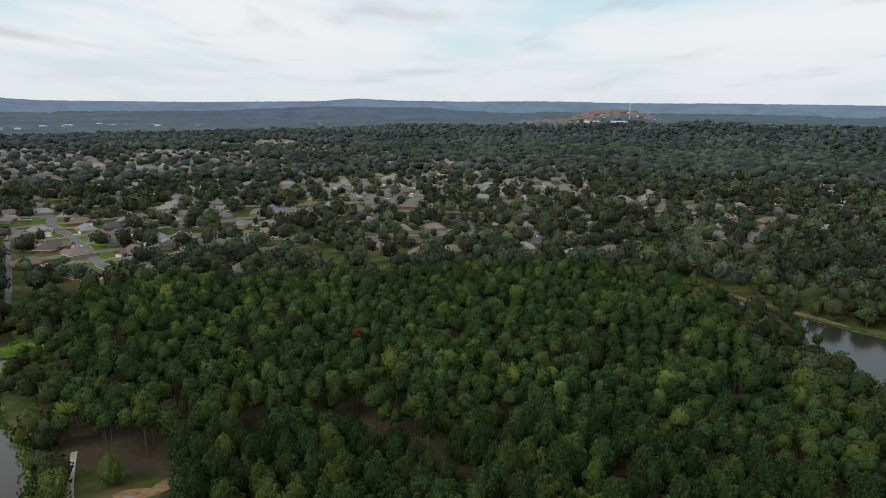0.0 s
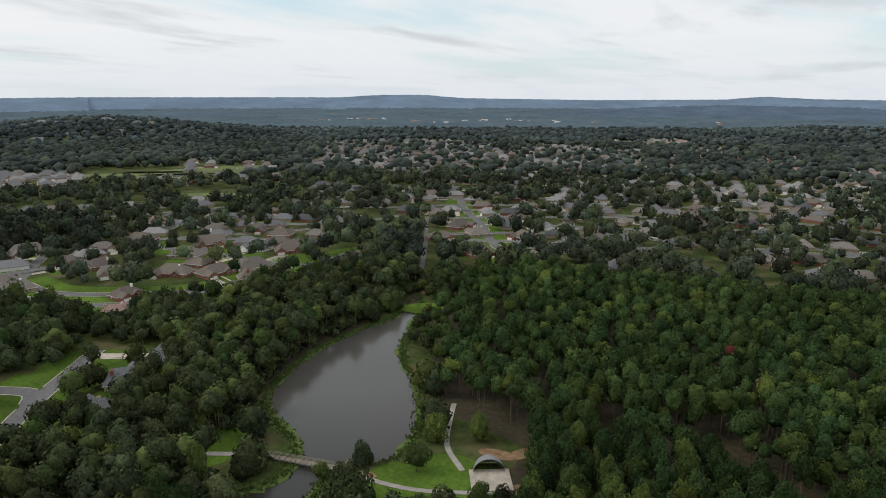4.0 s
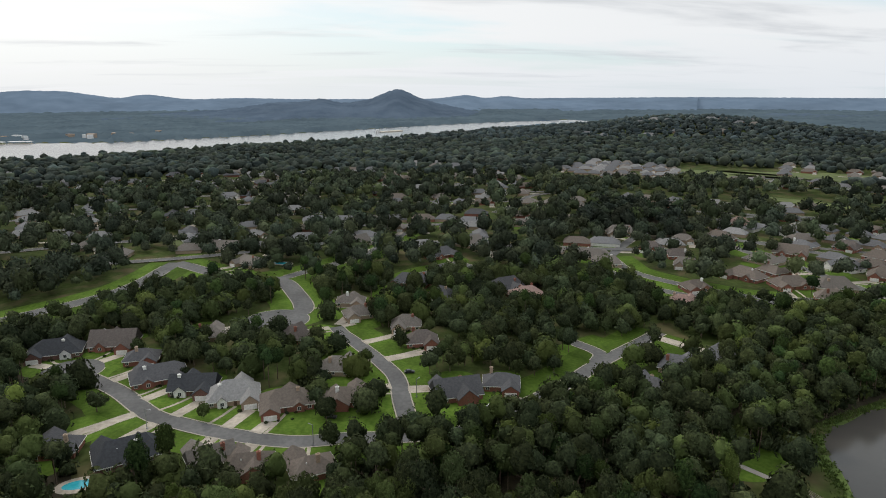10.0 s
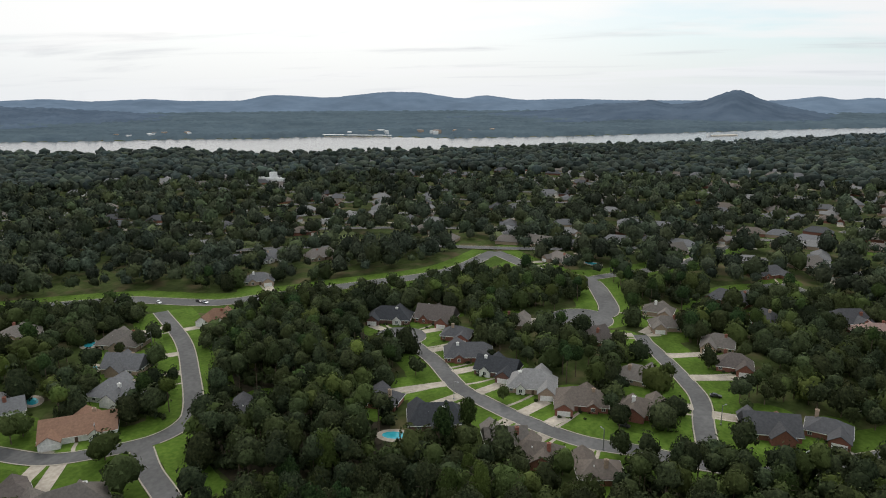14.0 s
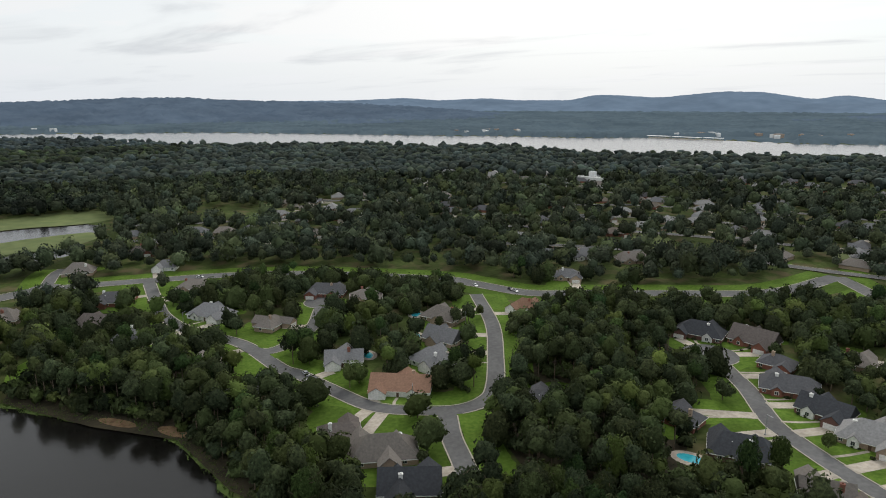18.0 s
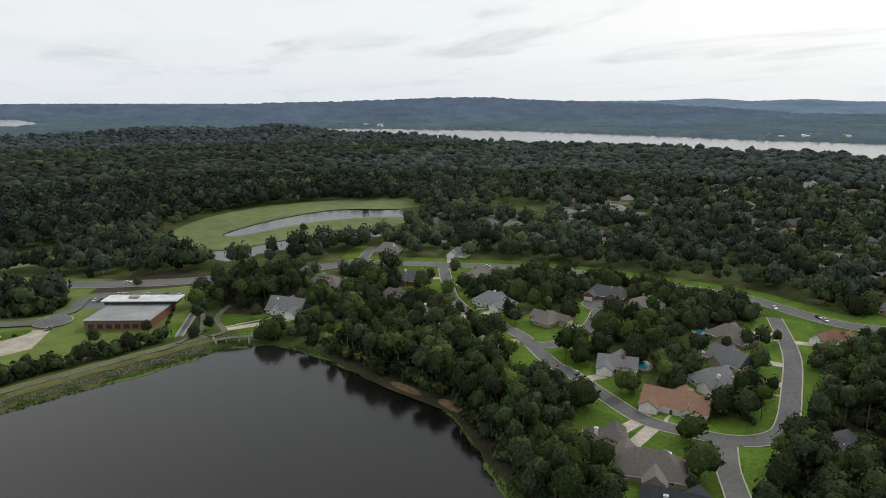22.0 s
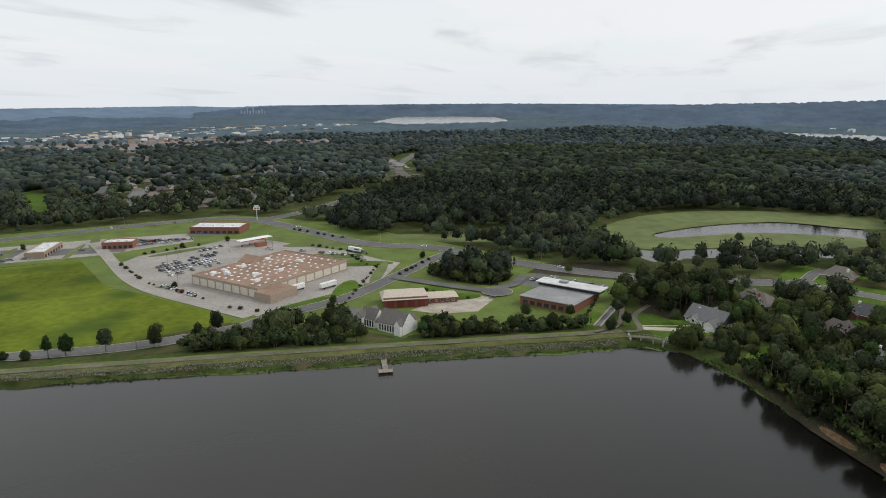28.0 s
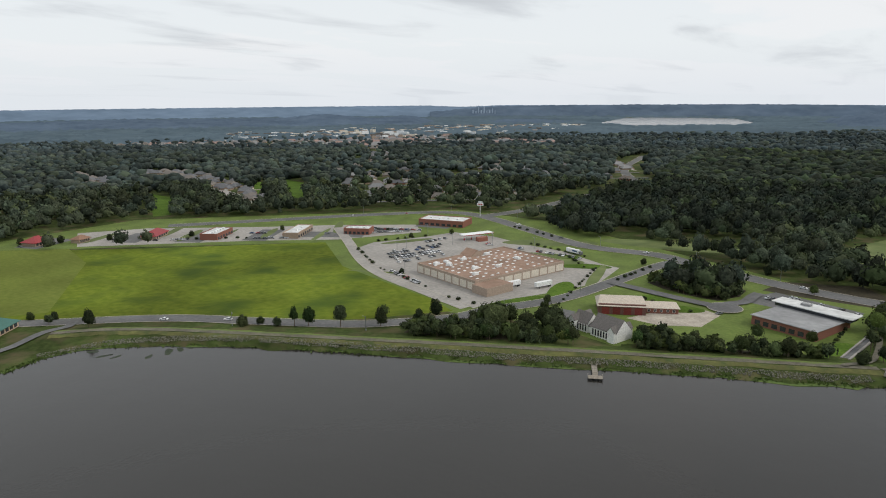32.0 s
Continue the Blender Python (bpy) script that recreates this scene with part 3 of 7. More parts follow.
road([(-480, 330), (-440, 380), (-400, 440), (-380, 520)], 7.2)
road([(-450, 200), (-520, 260), (-560, 330), (-580, 420)], 7.2)
road([(-380, 640), (-355, 596), (-292, 524), (-242, 457), (-205, 427)], 7.6, bulb=11)
road([(-640, 160), (-683, 194), (-740, 229), (-760, 280)], 8)
road([(-355, 529), (-290, 430), (-232, 336)], 3.5, "grey asphalt footpath beside the woods", False, 0.05)
NEAR_STREETS = list(PENDING)
# parkway and shopping streets
road([(583, -368), (527, -438), (463, -518), (402, -578), (354, -578), (283, -542), (211, -505), (151, -505), (115, -488), (49, -462), (-16, -452), (-110, -461)], 15, "wide grey parkway", True, 0.07)
road([(354, -578), (335, -642), (322, -780), (314, -900), (322, -945), (345, -990), (382, -1066), (410, -1160), (432, -1280), (450, -1370)], 14, "grey highway cut through the woods")
road([(392, -150), (332, -202), (284, -228), (234, -256), (199, -292), (188, -317), (164, -358), (151, -413), (140, -469), (130, -500)], 11, "grey asphalt street along the meadow")
road([(438, -452), (388, -412), (330, -365), (289, -341), (242, -325), (202, -312)], 8, "pale concrete service road", True, 0.065, "lot")
# park paths
road([(-126, 145), (-105, 149), (-84, 160)], 2.0, "pale grey footpath through the park", False, 0.05, "lot")
road([(-125, 205), (-118, 190), (-110, 176), (-98, 166)], 2.0, "pale grey footpath through the park", False, 0.05, "lot")
road([(-180, 126), (-170, 132), (-161, 137)], 2.5, "grey footpath", False, 0.05, "lot")
road([(-14, -390), (-6, -368), (-9, -345), (-2, -333)], 3, "worn footpath down to the spillway", False, 0.05, "track")

# ---------------------------------------------------------------- woods and clearings
PENINSULA = [(-201, 311), (-198, 353), (-165, 389), (-111, 378), (-56, 395), (6, 412), (82, 428), (145, 415), (138, 366), (142, 326), (144, 280), (142, 244), (156, 216),
             (140, 168), (60, 146), (-60, 140), (-85, 166), (-86, 190), (-125, 197), (-152, 230)]
ARM_WOOD = [(-205, 0), (-207, 26), (-211, 62), (-222, 84), (-230, 104), (-215, 123), (-232, 144), (-258, 180), (-284, 230), (-278, 274), (-241, 289), (-212, 259), (-212, 214), (-198, 172),
            (-182, 152), (-174, 130), (-160, 116), (-148, 91), (-130, 0)]
TRAIL_WOOD = [(-271, 323), (-324, 457), (-268, 398), (-221, 321), (-203, 291), (-241, 298)]
LAKE_WOOD = [(-61, -320), (-84, -302), (-108, -264), (-101, -222), (-109, -194), (-101, -163), (-92, -139), (-84, -176), (-86, -218), (-68, -250), (-50, -296)]
EAST_WOOD = [(-111, -305), (-125, -285), (-130, -234), (-118, -190), (-97, -178), (-90, -190), (-92, -214), (-90, -250)]
MIDDLE_WOOD = [(-295, -188), (-212, -165), (-170, -141), (-150, -105), (-179, -75), (-217, -90), (-253, -124), (-296, -133), (-317, -171)]
NEAR_WOOD = [(-172, 30), (-175, -20), (-168, -60), (-158, -80), (-140, -120), (-110, -100), (-110, 20)]
NORTH_WOOD = [(-566, 214), (-662, 281), (-608, 343), (-488, 285), (-516, 217)]
DAM_WOOD = [(206, -256), (208, -268), (183, -283), (134, -290), (114, -294), (112, -289), (171, -264)]
FOOT_WOOD = [(99, -304), (102, -322), (72, -324), (18, -345), (17, -336), (95, -300)]
CLUMP = [(132, -424), (119, -415), (101, -409), (84, -407), (75, -424), (74, -440), (90, -450), (108, -452), (126, -442)]
PINES = [(66, -446), (58, -475), (15, -489), (-4, -466), (-1, -442), (43, -443)]
POND_WOOD = [(-8, -413), (-14, -444), (-60, -480), (-73, -500), (-72, -467), (-60, -411), (-33, -345), (-16, -342), (-10, -377)]
BIG_WOOD = [(259, -517), (310, -678), (299, -882), (340, -1300), (420, -2100), (-900, -2000), (-560, -1250), (-214, -1186), (-230, -730), (-100, -765), (20, -690), (70, -610), (136, -595), (222, -531)]
WOODS = [PENINSULA, ARM_WOOD, TRAIL_WOOD, LAKE_WOOD, EAST_WOOD, MIDDLE_WOOD, NEAR_WOOD, NORTH_WOOD, DAM_WOOD, FOOT_WOOD, CLUMP, PINES, POND_WOOD, BIG_WOOD]
FIELD = [(640, -195), (506, -300), (401, -398), (331, -345), (232, -316), (205, -303), (240, -262), (290, -226), (345, -190), (420, -140)]
FAIRWAY = [(42, -600), (-26, -734), (-145, -762), (-232, -745), (-225, -640), (-170, -560), (-125, -560), (-48, -515), (2, -505)]
SHOPS = [(205, -300), (150, -312), (95, -298), (10, -330), (0, -450), (140, -520), (280, -590), (400, -600), (640, -370), (640, -195), (401, -398), (331, -345)]
DAM_VERGE = [(440, -90), (352, -146), (307, -183), (214, -229), (141, -264), (67, -298), (0, -330), (15, -350), (110, -300), (205, -262), (235, -262), (345, -185), (460, -110)]
DAM_END = [(300, -100), (300, -190), (352, -186), (378, -150), (380, -90)]
OPEN = [FIELD, FAIRWAY, SHOPS, DAM_VERGE, DAM_END]
# spots without trees; some only open the camera's view to pools, streets and highway
TREE_GAPS = [(-265, 480, 24), (-235, 447, 20), (-300, 530, 24), (-213, 424, 16), (-330, 566, 20), (-198, -79, 9), (-190, -76, 8), (-233, -250, 8), (-208, -226, 8), (-178, -223, 7), (-172, 127, 13), (126, -299, 9), (-104, 160, 26), (-90, 175, 12), (-200, 290, 14), (-62, -318, 12), (-470, -250, 24), (-500, -215, 26), (-560, -120, 22), (-600, 10, 18), (-20, -352, 26), (-190, 300, 16),
          (-330, -620, 40), (-640, 510, 45), (560, -900, 50), (640, -860, 40), (120, -560, 30), (-865, -478, 20), (-840, -466, 20), (-785, -266, 22), (-760, -258, 20), (-775, -490, 18), (-750, -478, 20), (190, -560, 24), (303, -880, 26), (308, -920, 34), (320, -950, 38), (345, -990, 38), (372, -1063, 38), (398, -1150, 34), (425, -1240, 34), (440, -1310, 30), (-876, 607, 30), (-840, 632, 30), (-800, 662, 30), (-758, 692, 28), (-940, 700, 24), (-990, 660, 22), (-40, 218, 9), (-28, 212, 9), (-16, 204, 9), (-4, 194, 9), (8, 185, 9), (-62, 212, 7), (-95, 190, 9), (-108, 192, 8)]

# dense far estates: outline, share of trees left standing
TOWN_BIG = [(-766, 741), (-629, 744), (-515, 767), (-492, 911), (-386, 944), (-301, 1055), (-387, 1357), (-560, 1390), (-904, 1358), (-1029, 1264), (-1046, 1147), (-827, 892)]
TOWN_GREY = [(-961, 332), (-1085, 446), (-963, 534), (-866, 480), (-868, 389)]
TOWN_RIVER = [(-821, -261), (-848, -345), (-919, -373), (-994, -279), (-1068, -74), (-848, -59)]
TOWN_SLOPE = [(-844, 609), (-764, 735), (-898, 862), (-991, 714)]
TOWN_NORTH = [(-133, 983), (144, 1032), (146, 815), (-102, 762)]
TOWN_WEST = [(-935, 45), (-759, 234), (-913, 283), (-1175, 139)]
TOWN_CORE = [(-250, 520), (-60, 475), (129, 478), (330, 545), (470, 640), (606, 904), (338, 960), (294, 1095), (111, 1127), (-182, 1319), (-330, 1250), (-301, 1055), (-386, 944), (-492, 911), (-470, 740), (-400, 640)]
TOWN_TOP = [(-182, 1319), (-206, 1498), (-404, 1697), (-520, 1600), (-487, 1431)]
MEADOW_FAR = [(-896, 497), (-1005, 557), (-934, 685), (-820, 764), (-765, 702), (-808, 593)]
TOWN_ARC = [(1017, -602), (970, -618), (872, -598), (759, -568), (613, -501), (640, -535), (790, -612), (900, -650), (1000, -670), (1070, -640)]
TOWN_MID = [(587, -608), (497, -629), (681, -895), (1172, -1350), (819, -825)]
TOWN_FAR = [(1653, -891), (1376, -1106), (1175, -1268), (1073, -1571), (1248, -1828), (1644, -1473), (1927, -1041)]
TOWN_LEFT = [(1023, -497), (829, -445), (1005, -543), (1140, -556)]
GREENS = [[(787, -693), (718, -677), (615, -578), (608, -561), (652, -581)], [(782, -637), (783, -658), (670, -549), (702, -571)], [(806, -488), (747, -483), (638, -407), (644, -390)], [(1173, -767), (1180, -826), (1129, -789), (1129, -743)]]
ARC_LOT = [(761, -540), (652, -509), (683, -542), (799, -580)]
TOWNS = [(TOWN_CORE, 0.8), (TOWN_TOP, 0.35), (TOWN_ARC, 0.04), (ARC_LOT, 0.1), (TOWN_MID, 0.4), (TOWN_FAR, 0.3), (TOWN_LEFT, 0.2)] + [(q, 0.0) for q in GREENS] + [(TOWN_BIG, 0.3), (TOWN_GREY, 0.04), (TOWN_RIVER, 0.4), (TOWN_SLOPE, 0.45), (TOWN_NORTH, 0.5), (TOWN_WEST, 0.55), (MEADOW_FAR, 0.0)]


def wooded(px, py):
    w = np.zeros(px.shape, bool)
    for poly in WOODS:
        w |= inside(px, py, poly)
    return w


# ---------------------------------------------------------------- houses
FOOTPRINTS = []     # places where no tree stands: x, y, radius


def plain(name, c, rough=0.85, vary=0.12, scale=1.2, bump=0.1, spec=0.3, metal=0.0):
    return material(name, tuple(v * 0.82 for v in c), tuple(min(1, v * 1.15) for v in c), scale, rough, bump, metal, per_object=vary, spec=spec)


ROOF = {"light": plain("light_shingle", (0.247, 0.242, 0.238), 0.95, 0.14, spec=0.08), "brown": plain("brown_shingle", (0.156, 0.132, 0.114), 0.95, 0.14, spec=0.08), "dark": plain("dark_shingle", (0.096, 0.096, 0.101), 0.95, 0.14, spec=0.08),
        "black": plain("black_shingle", (0.056, 0.059, 0.065), 0.95, 0.14, spec=0.08), "grey": plain("grey_shingle", (0.151, 0.151, 0.156), 0.95, 0.14, spec=0.08), "tan": plain("tan_shingle", (0.183, 0.164, 0.147), 0.95, 0.14, spec=0.08),
        "orange": plain("orange_shingle", (0.250, 0.150, 0.105), 0.95, 0.14, spec=0.08), "pink": plain("pink_shingle", (0.301, 0.210, 0.183), 0.95, 0.14, spec=0.08), "white": plain("pale_grey_shingle", (0.192, 0.192, 0.196), 0.95, 0.14, spec=0.08),
        "brick": plain("umber_shingle", (0.128, 0.110, 0.101), 0.95, 0.14, spec=0.08), "red": plain("red_metal_roof", (0.30, 0.035, 0.04), 0.5), "green": plain("green_metal_roof", (0.047, 0.133, 0.109), 0.5)}
WALL = {"redbrick": plain("red_brick", (0.25, 0.105, 0.075), scale=3), "tanbrick": plain("tan_brick", (0.36, 0.27, 0.20), scale=3), "siding": plain("white_siding", (0.72, 0.71, 0.68), 0.6, 0.05),
        "cream": plain("cream_siding", (0.58, 0.52, 0.40), 0.6, 0.06), "darkbrick": plain("dark_brick", (0.16, 0.085, 0.07), scale=3)}
TRIM = plain("white_trim", (0.74, 0.73, 0.70), 0.5, 0.03)
GLASS = material("window_glass", (0.03, 0.035, 0.04), (0.05, 0.055, 0.06), 0.6, 0.08, spec=0.6)
DOOR = plain("dark_door", (0.10, 0.06, 0.04), 0.5)


def slab_mesh(name, verts, faces, mat, thick=0.0):
    bm = bmesh.new()
    vs = [bm.verts.new(v) for v in verts]
    fs = [bm.faces.new([vs[i] for i in f]) for f in faces]
    bmesh.ops.recalc_face_normals(bm, faces=fs)
    if thick:
        r = bmesh.ops.extrude_face_region(bm, geom=fs)
        bmesh.ops.translate(bm, verts=[g for g in r["geom"] if isinstance(g, bmesh.types.BMVert)], vec=(0, 0, -thick))
        bmesh.ops.recalc_face_normals(bm, faces=bm.faces[:])
    me = bpy.data.meshes.new(name)
    bm.to_mesh(me)
    bm.free()
    me.materials.append(mat)
    return me


def hip_roof(l, d, eave, pitch, mat, gable=0.0, over=0.55):
    """Hip roof over l x d; gable 1 makes upright ends, 0 full hips."""
    a, b = l / 2 + over, d / 2 + over
    rise = b * pitch
    rx = a - b * (1 - gable)
    z0 = eave - over * pitch
    v = [(-a, -b, z0), (a, -b, z0), (a, b, z0), (-a, b, z0), (-rx, 0, z0 + rise), (rx, 0, z0 + rise)]
    return slab_mesh("roof", v, [(0, 1, 5, 4), (2, 3, 4, 5), (1, 2, 5), (3, 0, 4)], mat, 0.22)


def wing_roof(w, y0, y1, eave, pitch, mat, over=0.45):
    """Gable roof whose ridge runs along y, from y0 (the front) back to y1."""
    a = w / 2 + over
    rise, z0 = a * pitch, eave - over * pitch
    v = [(-a, y0 - over, z0), (a, y0 - over, z0), (a, y1, z0), (-a, y1, z0), (0, y0 - over, z0 + rise), (0, y1, z0 + rise)]
    return slab_mesh("wing_roof", v, [(0, 4, 5, 3), (4, 1, 2, 5)], mat, 0.22)


def gable_wall(w, y0, y1, eave, pitch, mat):
    h, r = w / 2, w / 2 * pitch
    v = [(-h, y0, -0.3), (h, y0, -0.3), (h, y0, eave), (0, y0, eave + r), (-h, y0, eave), (-h, y1, -0.3), (h, y1, -0.3), (h, y1, eave), (0, y1, eave + r), (-h, y1, eave)]
    return slab_mesh("wall", v, [(0, 1, 2, 3, 4), (5, 9, 8, 7, 6), (0, 5, 6, 1), (1, 6, 7, 2), (4, 9, 5, 0), (2, 7, 8, 3), (3, 8, 9, 4)], mat)


WINDOW_FRAME = boxes("window_frame", [(0, 0, 0, 1.5, 0.10, 1.6, 0)], TRIM)
PANE = boxes("pane", [(-0.34, -0.04, 0.12, 0.58, 0.08, 1.36, 0), (0.34, -0.04, 0.12, 0.58, 0.08, 1.36, 0)], GLASS)
GARAGE_DOOR = boxes("garage_door", [(0, 0, 0, 4.9, 0.12, 2.2, 0)] + [(0, -0.05, 0.06 + 0.55 * i, 4.7, 0.06, 0.47, 0) for i in range(4)], TRIM)
FRONT_DOOR = boxes("front_door", [(0, 0, 0, 1.05, 0.12, 2.1, 0), (0, -0.05, 1.2, 0.7, 0.06, 0.7, 0)], DOOR)
CHIMNEYS = {k: boxes("chimney", [(0, 0, 0, 1.3, 0.9, 3.6, 0), (0, 0, 3.6, 1.5, 1.1, 0.25, 0), (0, 0, 3.85, 0.5, 0.4, 0.35, 0)], WALL[k], 0.03) for k in ("redbrick", "siding", "tanbrick")}


def window(parent, x, y, turn=0, z=0.85, s=1.0):
    w = part("window", WINDOW_FRAME, parent, "white-framed window", pose(x, y, z, 0, 0, turn) @ Matrix.Scale(s, 4))
    part("pane", PANE, w)


def nearest_road(x, y):
    best = (1e9, 0, 0)
    for line, h in ROADS:
        for (ax, ay) in line:
            d = math.hypot(ax - x, ay - y)
            if d < best[0]:
                best = (d, ax, ay, h)
    return best


LOOKS = {"light": ("tanbrick", "light grey"), "brown": ("redbrick", "brown"), "dark": ("redbrick", "dark grey"), "black": ("darkbrick", "near-black"), "grey": ("tanbrick", "grey"),
         "tan": ("tanbrick", "tan"), "orange": ("siding", "orange-brown"), "pink": ("redbrick", "pinkish"), "white": ("siding", "pale grey"), "brick": ("redbrick", "umber"),
         "red": ("redbrick", "red metal"), "green": ("cream", "green metal")}
LOT = random.Random(5)


def house(x, y, ang, length, style, front=None, drive=True, group="houses of the neighbourhood"):
    rg = LOT
    wall_key, colour = LOOKS[style]
    d, rx, ry, half = nearest_road(x, y)
    # the front faces the nearest street
    nx, ny = math.sin(radians(ang)), -math.cos(radians(ang))
    if (rx - x) * nx + (ry - y) * ny < 0:
        ang += 180
    z = max(gz(x, y), 0.0)
    ob = new("house")
    ob.matrix_world = pose(x, y, z, 0, 0, ang)
    word = {"redbrick": "red brick", "tanbrick": "tan brick", "siding": "white-sided", "cream": "cream-sided", "darkbrick": "dark brick"}[wall_key]
    tagged(ob, f"one-storey {word} house with a {colour} shingle roof", "house", group)
    roof, wall = ROOF[style], WALL[wall_key]
    depth = max(10.5, min(13.5, length * 0.66))
    eave, pitch = 3.0, rg.choice((0.66, 0.76, 0.86))
    part("wall", boxes("wall", [(0, 0, -0.3, length, depth, eave + 0.3, 0)], wall), ob)
    part("roof", hip_roof(length, depth, eave, pitch, roof, rg.choice((0.0, 0.0, 0.0, 0.35, 1.0))), ob)
    fl, fd_ = length / 2 + 0.58, depth / 2 + 0.58
    fz = eave - 0.55 * pitch - 0.30
    part("fascia", boxes("fascia", [(0, -fd_, fz, 2 * fl, 0.1, 0.26, 0), (0, fd_, fz, 2 * fl, 0.1, 0.26, 0), (-fl, 0, fz, 0.1, 2 * fd_ - 0.1, 0.26, 0), (fl, 0, fz, 0.1, 2 * fd_ - 0.1, 0.26, 0)], TRIM), ob, "white eaves board")
    s = rg.choice((-1, 1))
    w1, p1 = 6.8, rg.uniform(3.0, 5.5)
    if length > 15 and math.hypot(x, y) < 420:
        w3, p3 = rg.uniform(6.5, 8.5), rg.uniform(2.5, 5.0)
        back = part("wing", gable_wall(w3, -depth / 2 - p3, 0.5, eave, pitch, wall), ob, "", pose(s * length * rg.uniform(-0.24, 0.2), 0, 0, 0, 0, 180))
        part("wing_roof", wing_roof(w3, -depth / 2 - p3, 0.6, eave + 0.02, pitch, roof), back)
    wing = part("wing", gable_wall(w1, -depth / 2 - p1, 0.5, eave, pitch, wall), ob, "", pose(s * (length / 2 - w1 / 2 - 0.2), 0, 0))
    part("wing_roof", wing_roof(w1, -depth / 2 - p1, 0.6, eave + 0.03, pitch, roof), wing)
    part("garage_door", GARAGE_DOOR, wing, "white panelled garage door", pose(0, -depth / 2 - p1 - 0.06, 0))
    if length > 16:
        w2 = rg.uniform(3.6, 5.0)
        wing2 = part("wing", gable_wall(w2, -depth / 2 - 1.2, 0.5, eave, pitch * 1.15, WALL["siding"] if style in ("white", "orange", "light", "black") else wall), ob, "", pose(-s * length * 0.22, 0, 0))
        part("wing_roof", wing_roof(w2, -depth / 2 - 1.2, 0.6, eave + 0.05, pitch * 1.15, roof), wing2)
        window(wing2, 0, -depth / 2 - 1.25)
    part("front_door", FRONT_DOOR, ob, "dark panelled front door", pose(s * 0.6, -depth / 2 - 0.05, 0))
    window(ob, -s * (length / 2 - 1.6), -depth / 2 - 0.04)
    for k in (-0.3, 0.05, 0.32):
        window(ob, length * k, depth / 2 + 0.04, 180)
    for sx in (-1, 1):
        window(ob, sx * (length / 2 + 0.04), 1.5, 90 * sx)
    ck = rg.choice(("redbrick", "siding", "tanbrick"))
    part("chimney", CHIMNEYS[ck], ob, "", pose(-s * length * rg.uniform(0.1, 0.3), depth * rg.choice((-0.1, 0.22)), eave + 0.8))
    if rg.random() < 0.5:
        part("roof_vent", boxes("roof_vent", [(0, 0, 0, 0.35, 0.35, 0.6, 0)], TRIM), ob, "", pose(length * 0.15, depth * 0.2, eave + depth * 0.18))
    FOOTPRINTS.append((x, y, length * 0.52))
    # lawn, and the drive from the garage to the street
    if drive and d < 40:
        m = ob.matrix_world
        gx, gy, _ = m @ Vector((s * (length / 2 - 3.5), -depth / 2 - p1, 0))
        _, ex, ey, hw = nearest_road(gx, gy)
        dd = math.hypot(ex - gx, ey - gy)
        ux, uy = (ex - gx) / (dd or 1), (ey - gy) / (dd or 1)
        ln = max(2.0, dd - hw + 0.3)
        line = [(gx, gy), (gx + ux * ln * 0.5, gy + uy * ln * 0.5), (gx + ux * ln, gy + uy * ln)]
        setting("driveway", mesh_of("driveway", *ribbon(line, (-2.6, 2.6), 0.085), M["concrete"]), "pale concrete driveway", "driveway")
        ROADS_EXTRA.append((line, 3.0))
        fx, fy, _ = m @ Vector((s * 0.6, -depth / 2 - 0.6, 0))
        _, ex, ey, hw = nearest_road(fx, fy)
        dd = math.hypot(ex - fx, ey - fy)
        if dd > hw + 3:
            k = (dd - hw + 0.2) / dd
            walk_line = [(fx, fy), (fx + (ex - fx) * k * 0.5 + 0.8, fy + (ey - fy) * k * 0.5), (fx + (ex - fx) * k, fy + (ey - fy) * k)]
            setting("garden_path", mesh_of("garden_path", *ribbon(soft(walk_line, 4), (-0.65, 0.65), 0.075), M["concrete"]), "narrow pale concrete garden path", "path")
            LANES.append(walk_line)
        c = m @ Vector((-s * 2.5, -depth / 2 - min(d, 26) * 0.36, 0))
        fw, fd = length * 0.62, min(26, d) * 0.46
        LAWNS.append((c.x, c.y, fw, fd, ang))
        if rg.random() < 0.75:
            b = m @ Vector((s * 1.5, depth / 2 + 5, 0))
            LAWNS.append((b.x, b.y, length * 0.5, 6, ang))
        for k in range(rg.randint(4, 7)):
            p = m @ Vector((rg.uniform(-0.45, 0.45) * length, -depth / 2 - rg.uniform(0.7, 1.2) - (p1 if rg.random() < 0.2 else 0), 0))
            SHRUBS.append((p.x, p.y, rg.uniform(0.5, 0.9)))
    return ob


ROADS_EXTRA, LAWNS, SHRUBS, LANES = [], [], [], []
house(-255, -42, 97, 19.6, "light")
house(-246, -21, 96, 20.0, "brown")
house(-245, 1, 83, 16.3, "brown")
house(-243, 46, 96, 18.5, "dark")
house(-248, 66, 76, 14.5, "dark")
house(-301, 40, 87, 14.9, "brick")
house(-325, 35, 82, 14.5, "tan")
house(-275, -1, 77, 14.9, "tan")
house(-318, -21, 51, 14.5, "brick")
house(-279, -76, 109, 22.0, "dark")
house(-266, -59, 85, 18.0, "black")
house(-301, -88, 94, 14.5, "dark")
house(-323, -106, 88, 20.4, "brick")
house(-316, -130, 100, 22.9, "black")
house(-215, -71, 112, 20.5, "black")
house(-223, -96, 90, 14.5, "dark")
house(-199, -140, 116, 14.9, "dark")
house(-207, -43, 114, 14.5, "tan")
house(-201, -30, 93, 15.1, "brown")
house(-196, -10, 106, 14.5, "brown")
house(-326, -63, 100, 14.5, "tan")
house(-369, 8, 81, 15.8, "tan")
house(-346, 11, 100, 15.0, "tan")
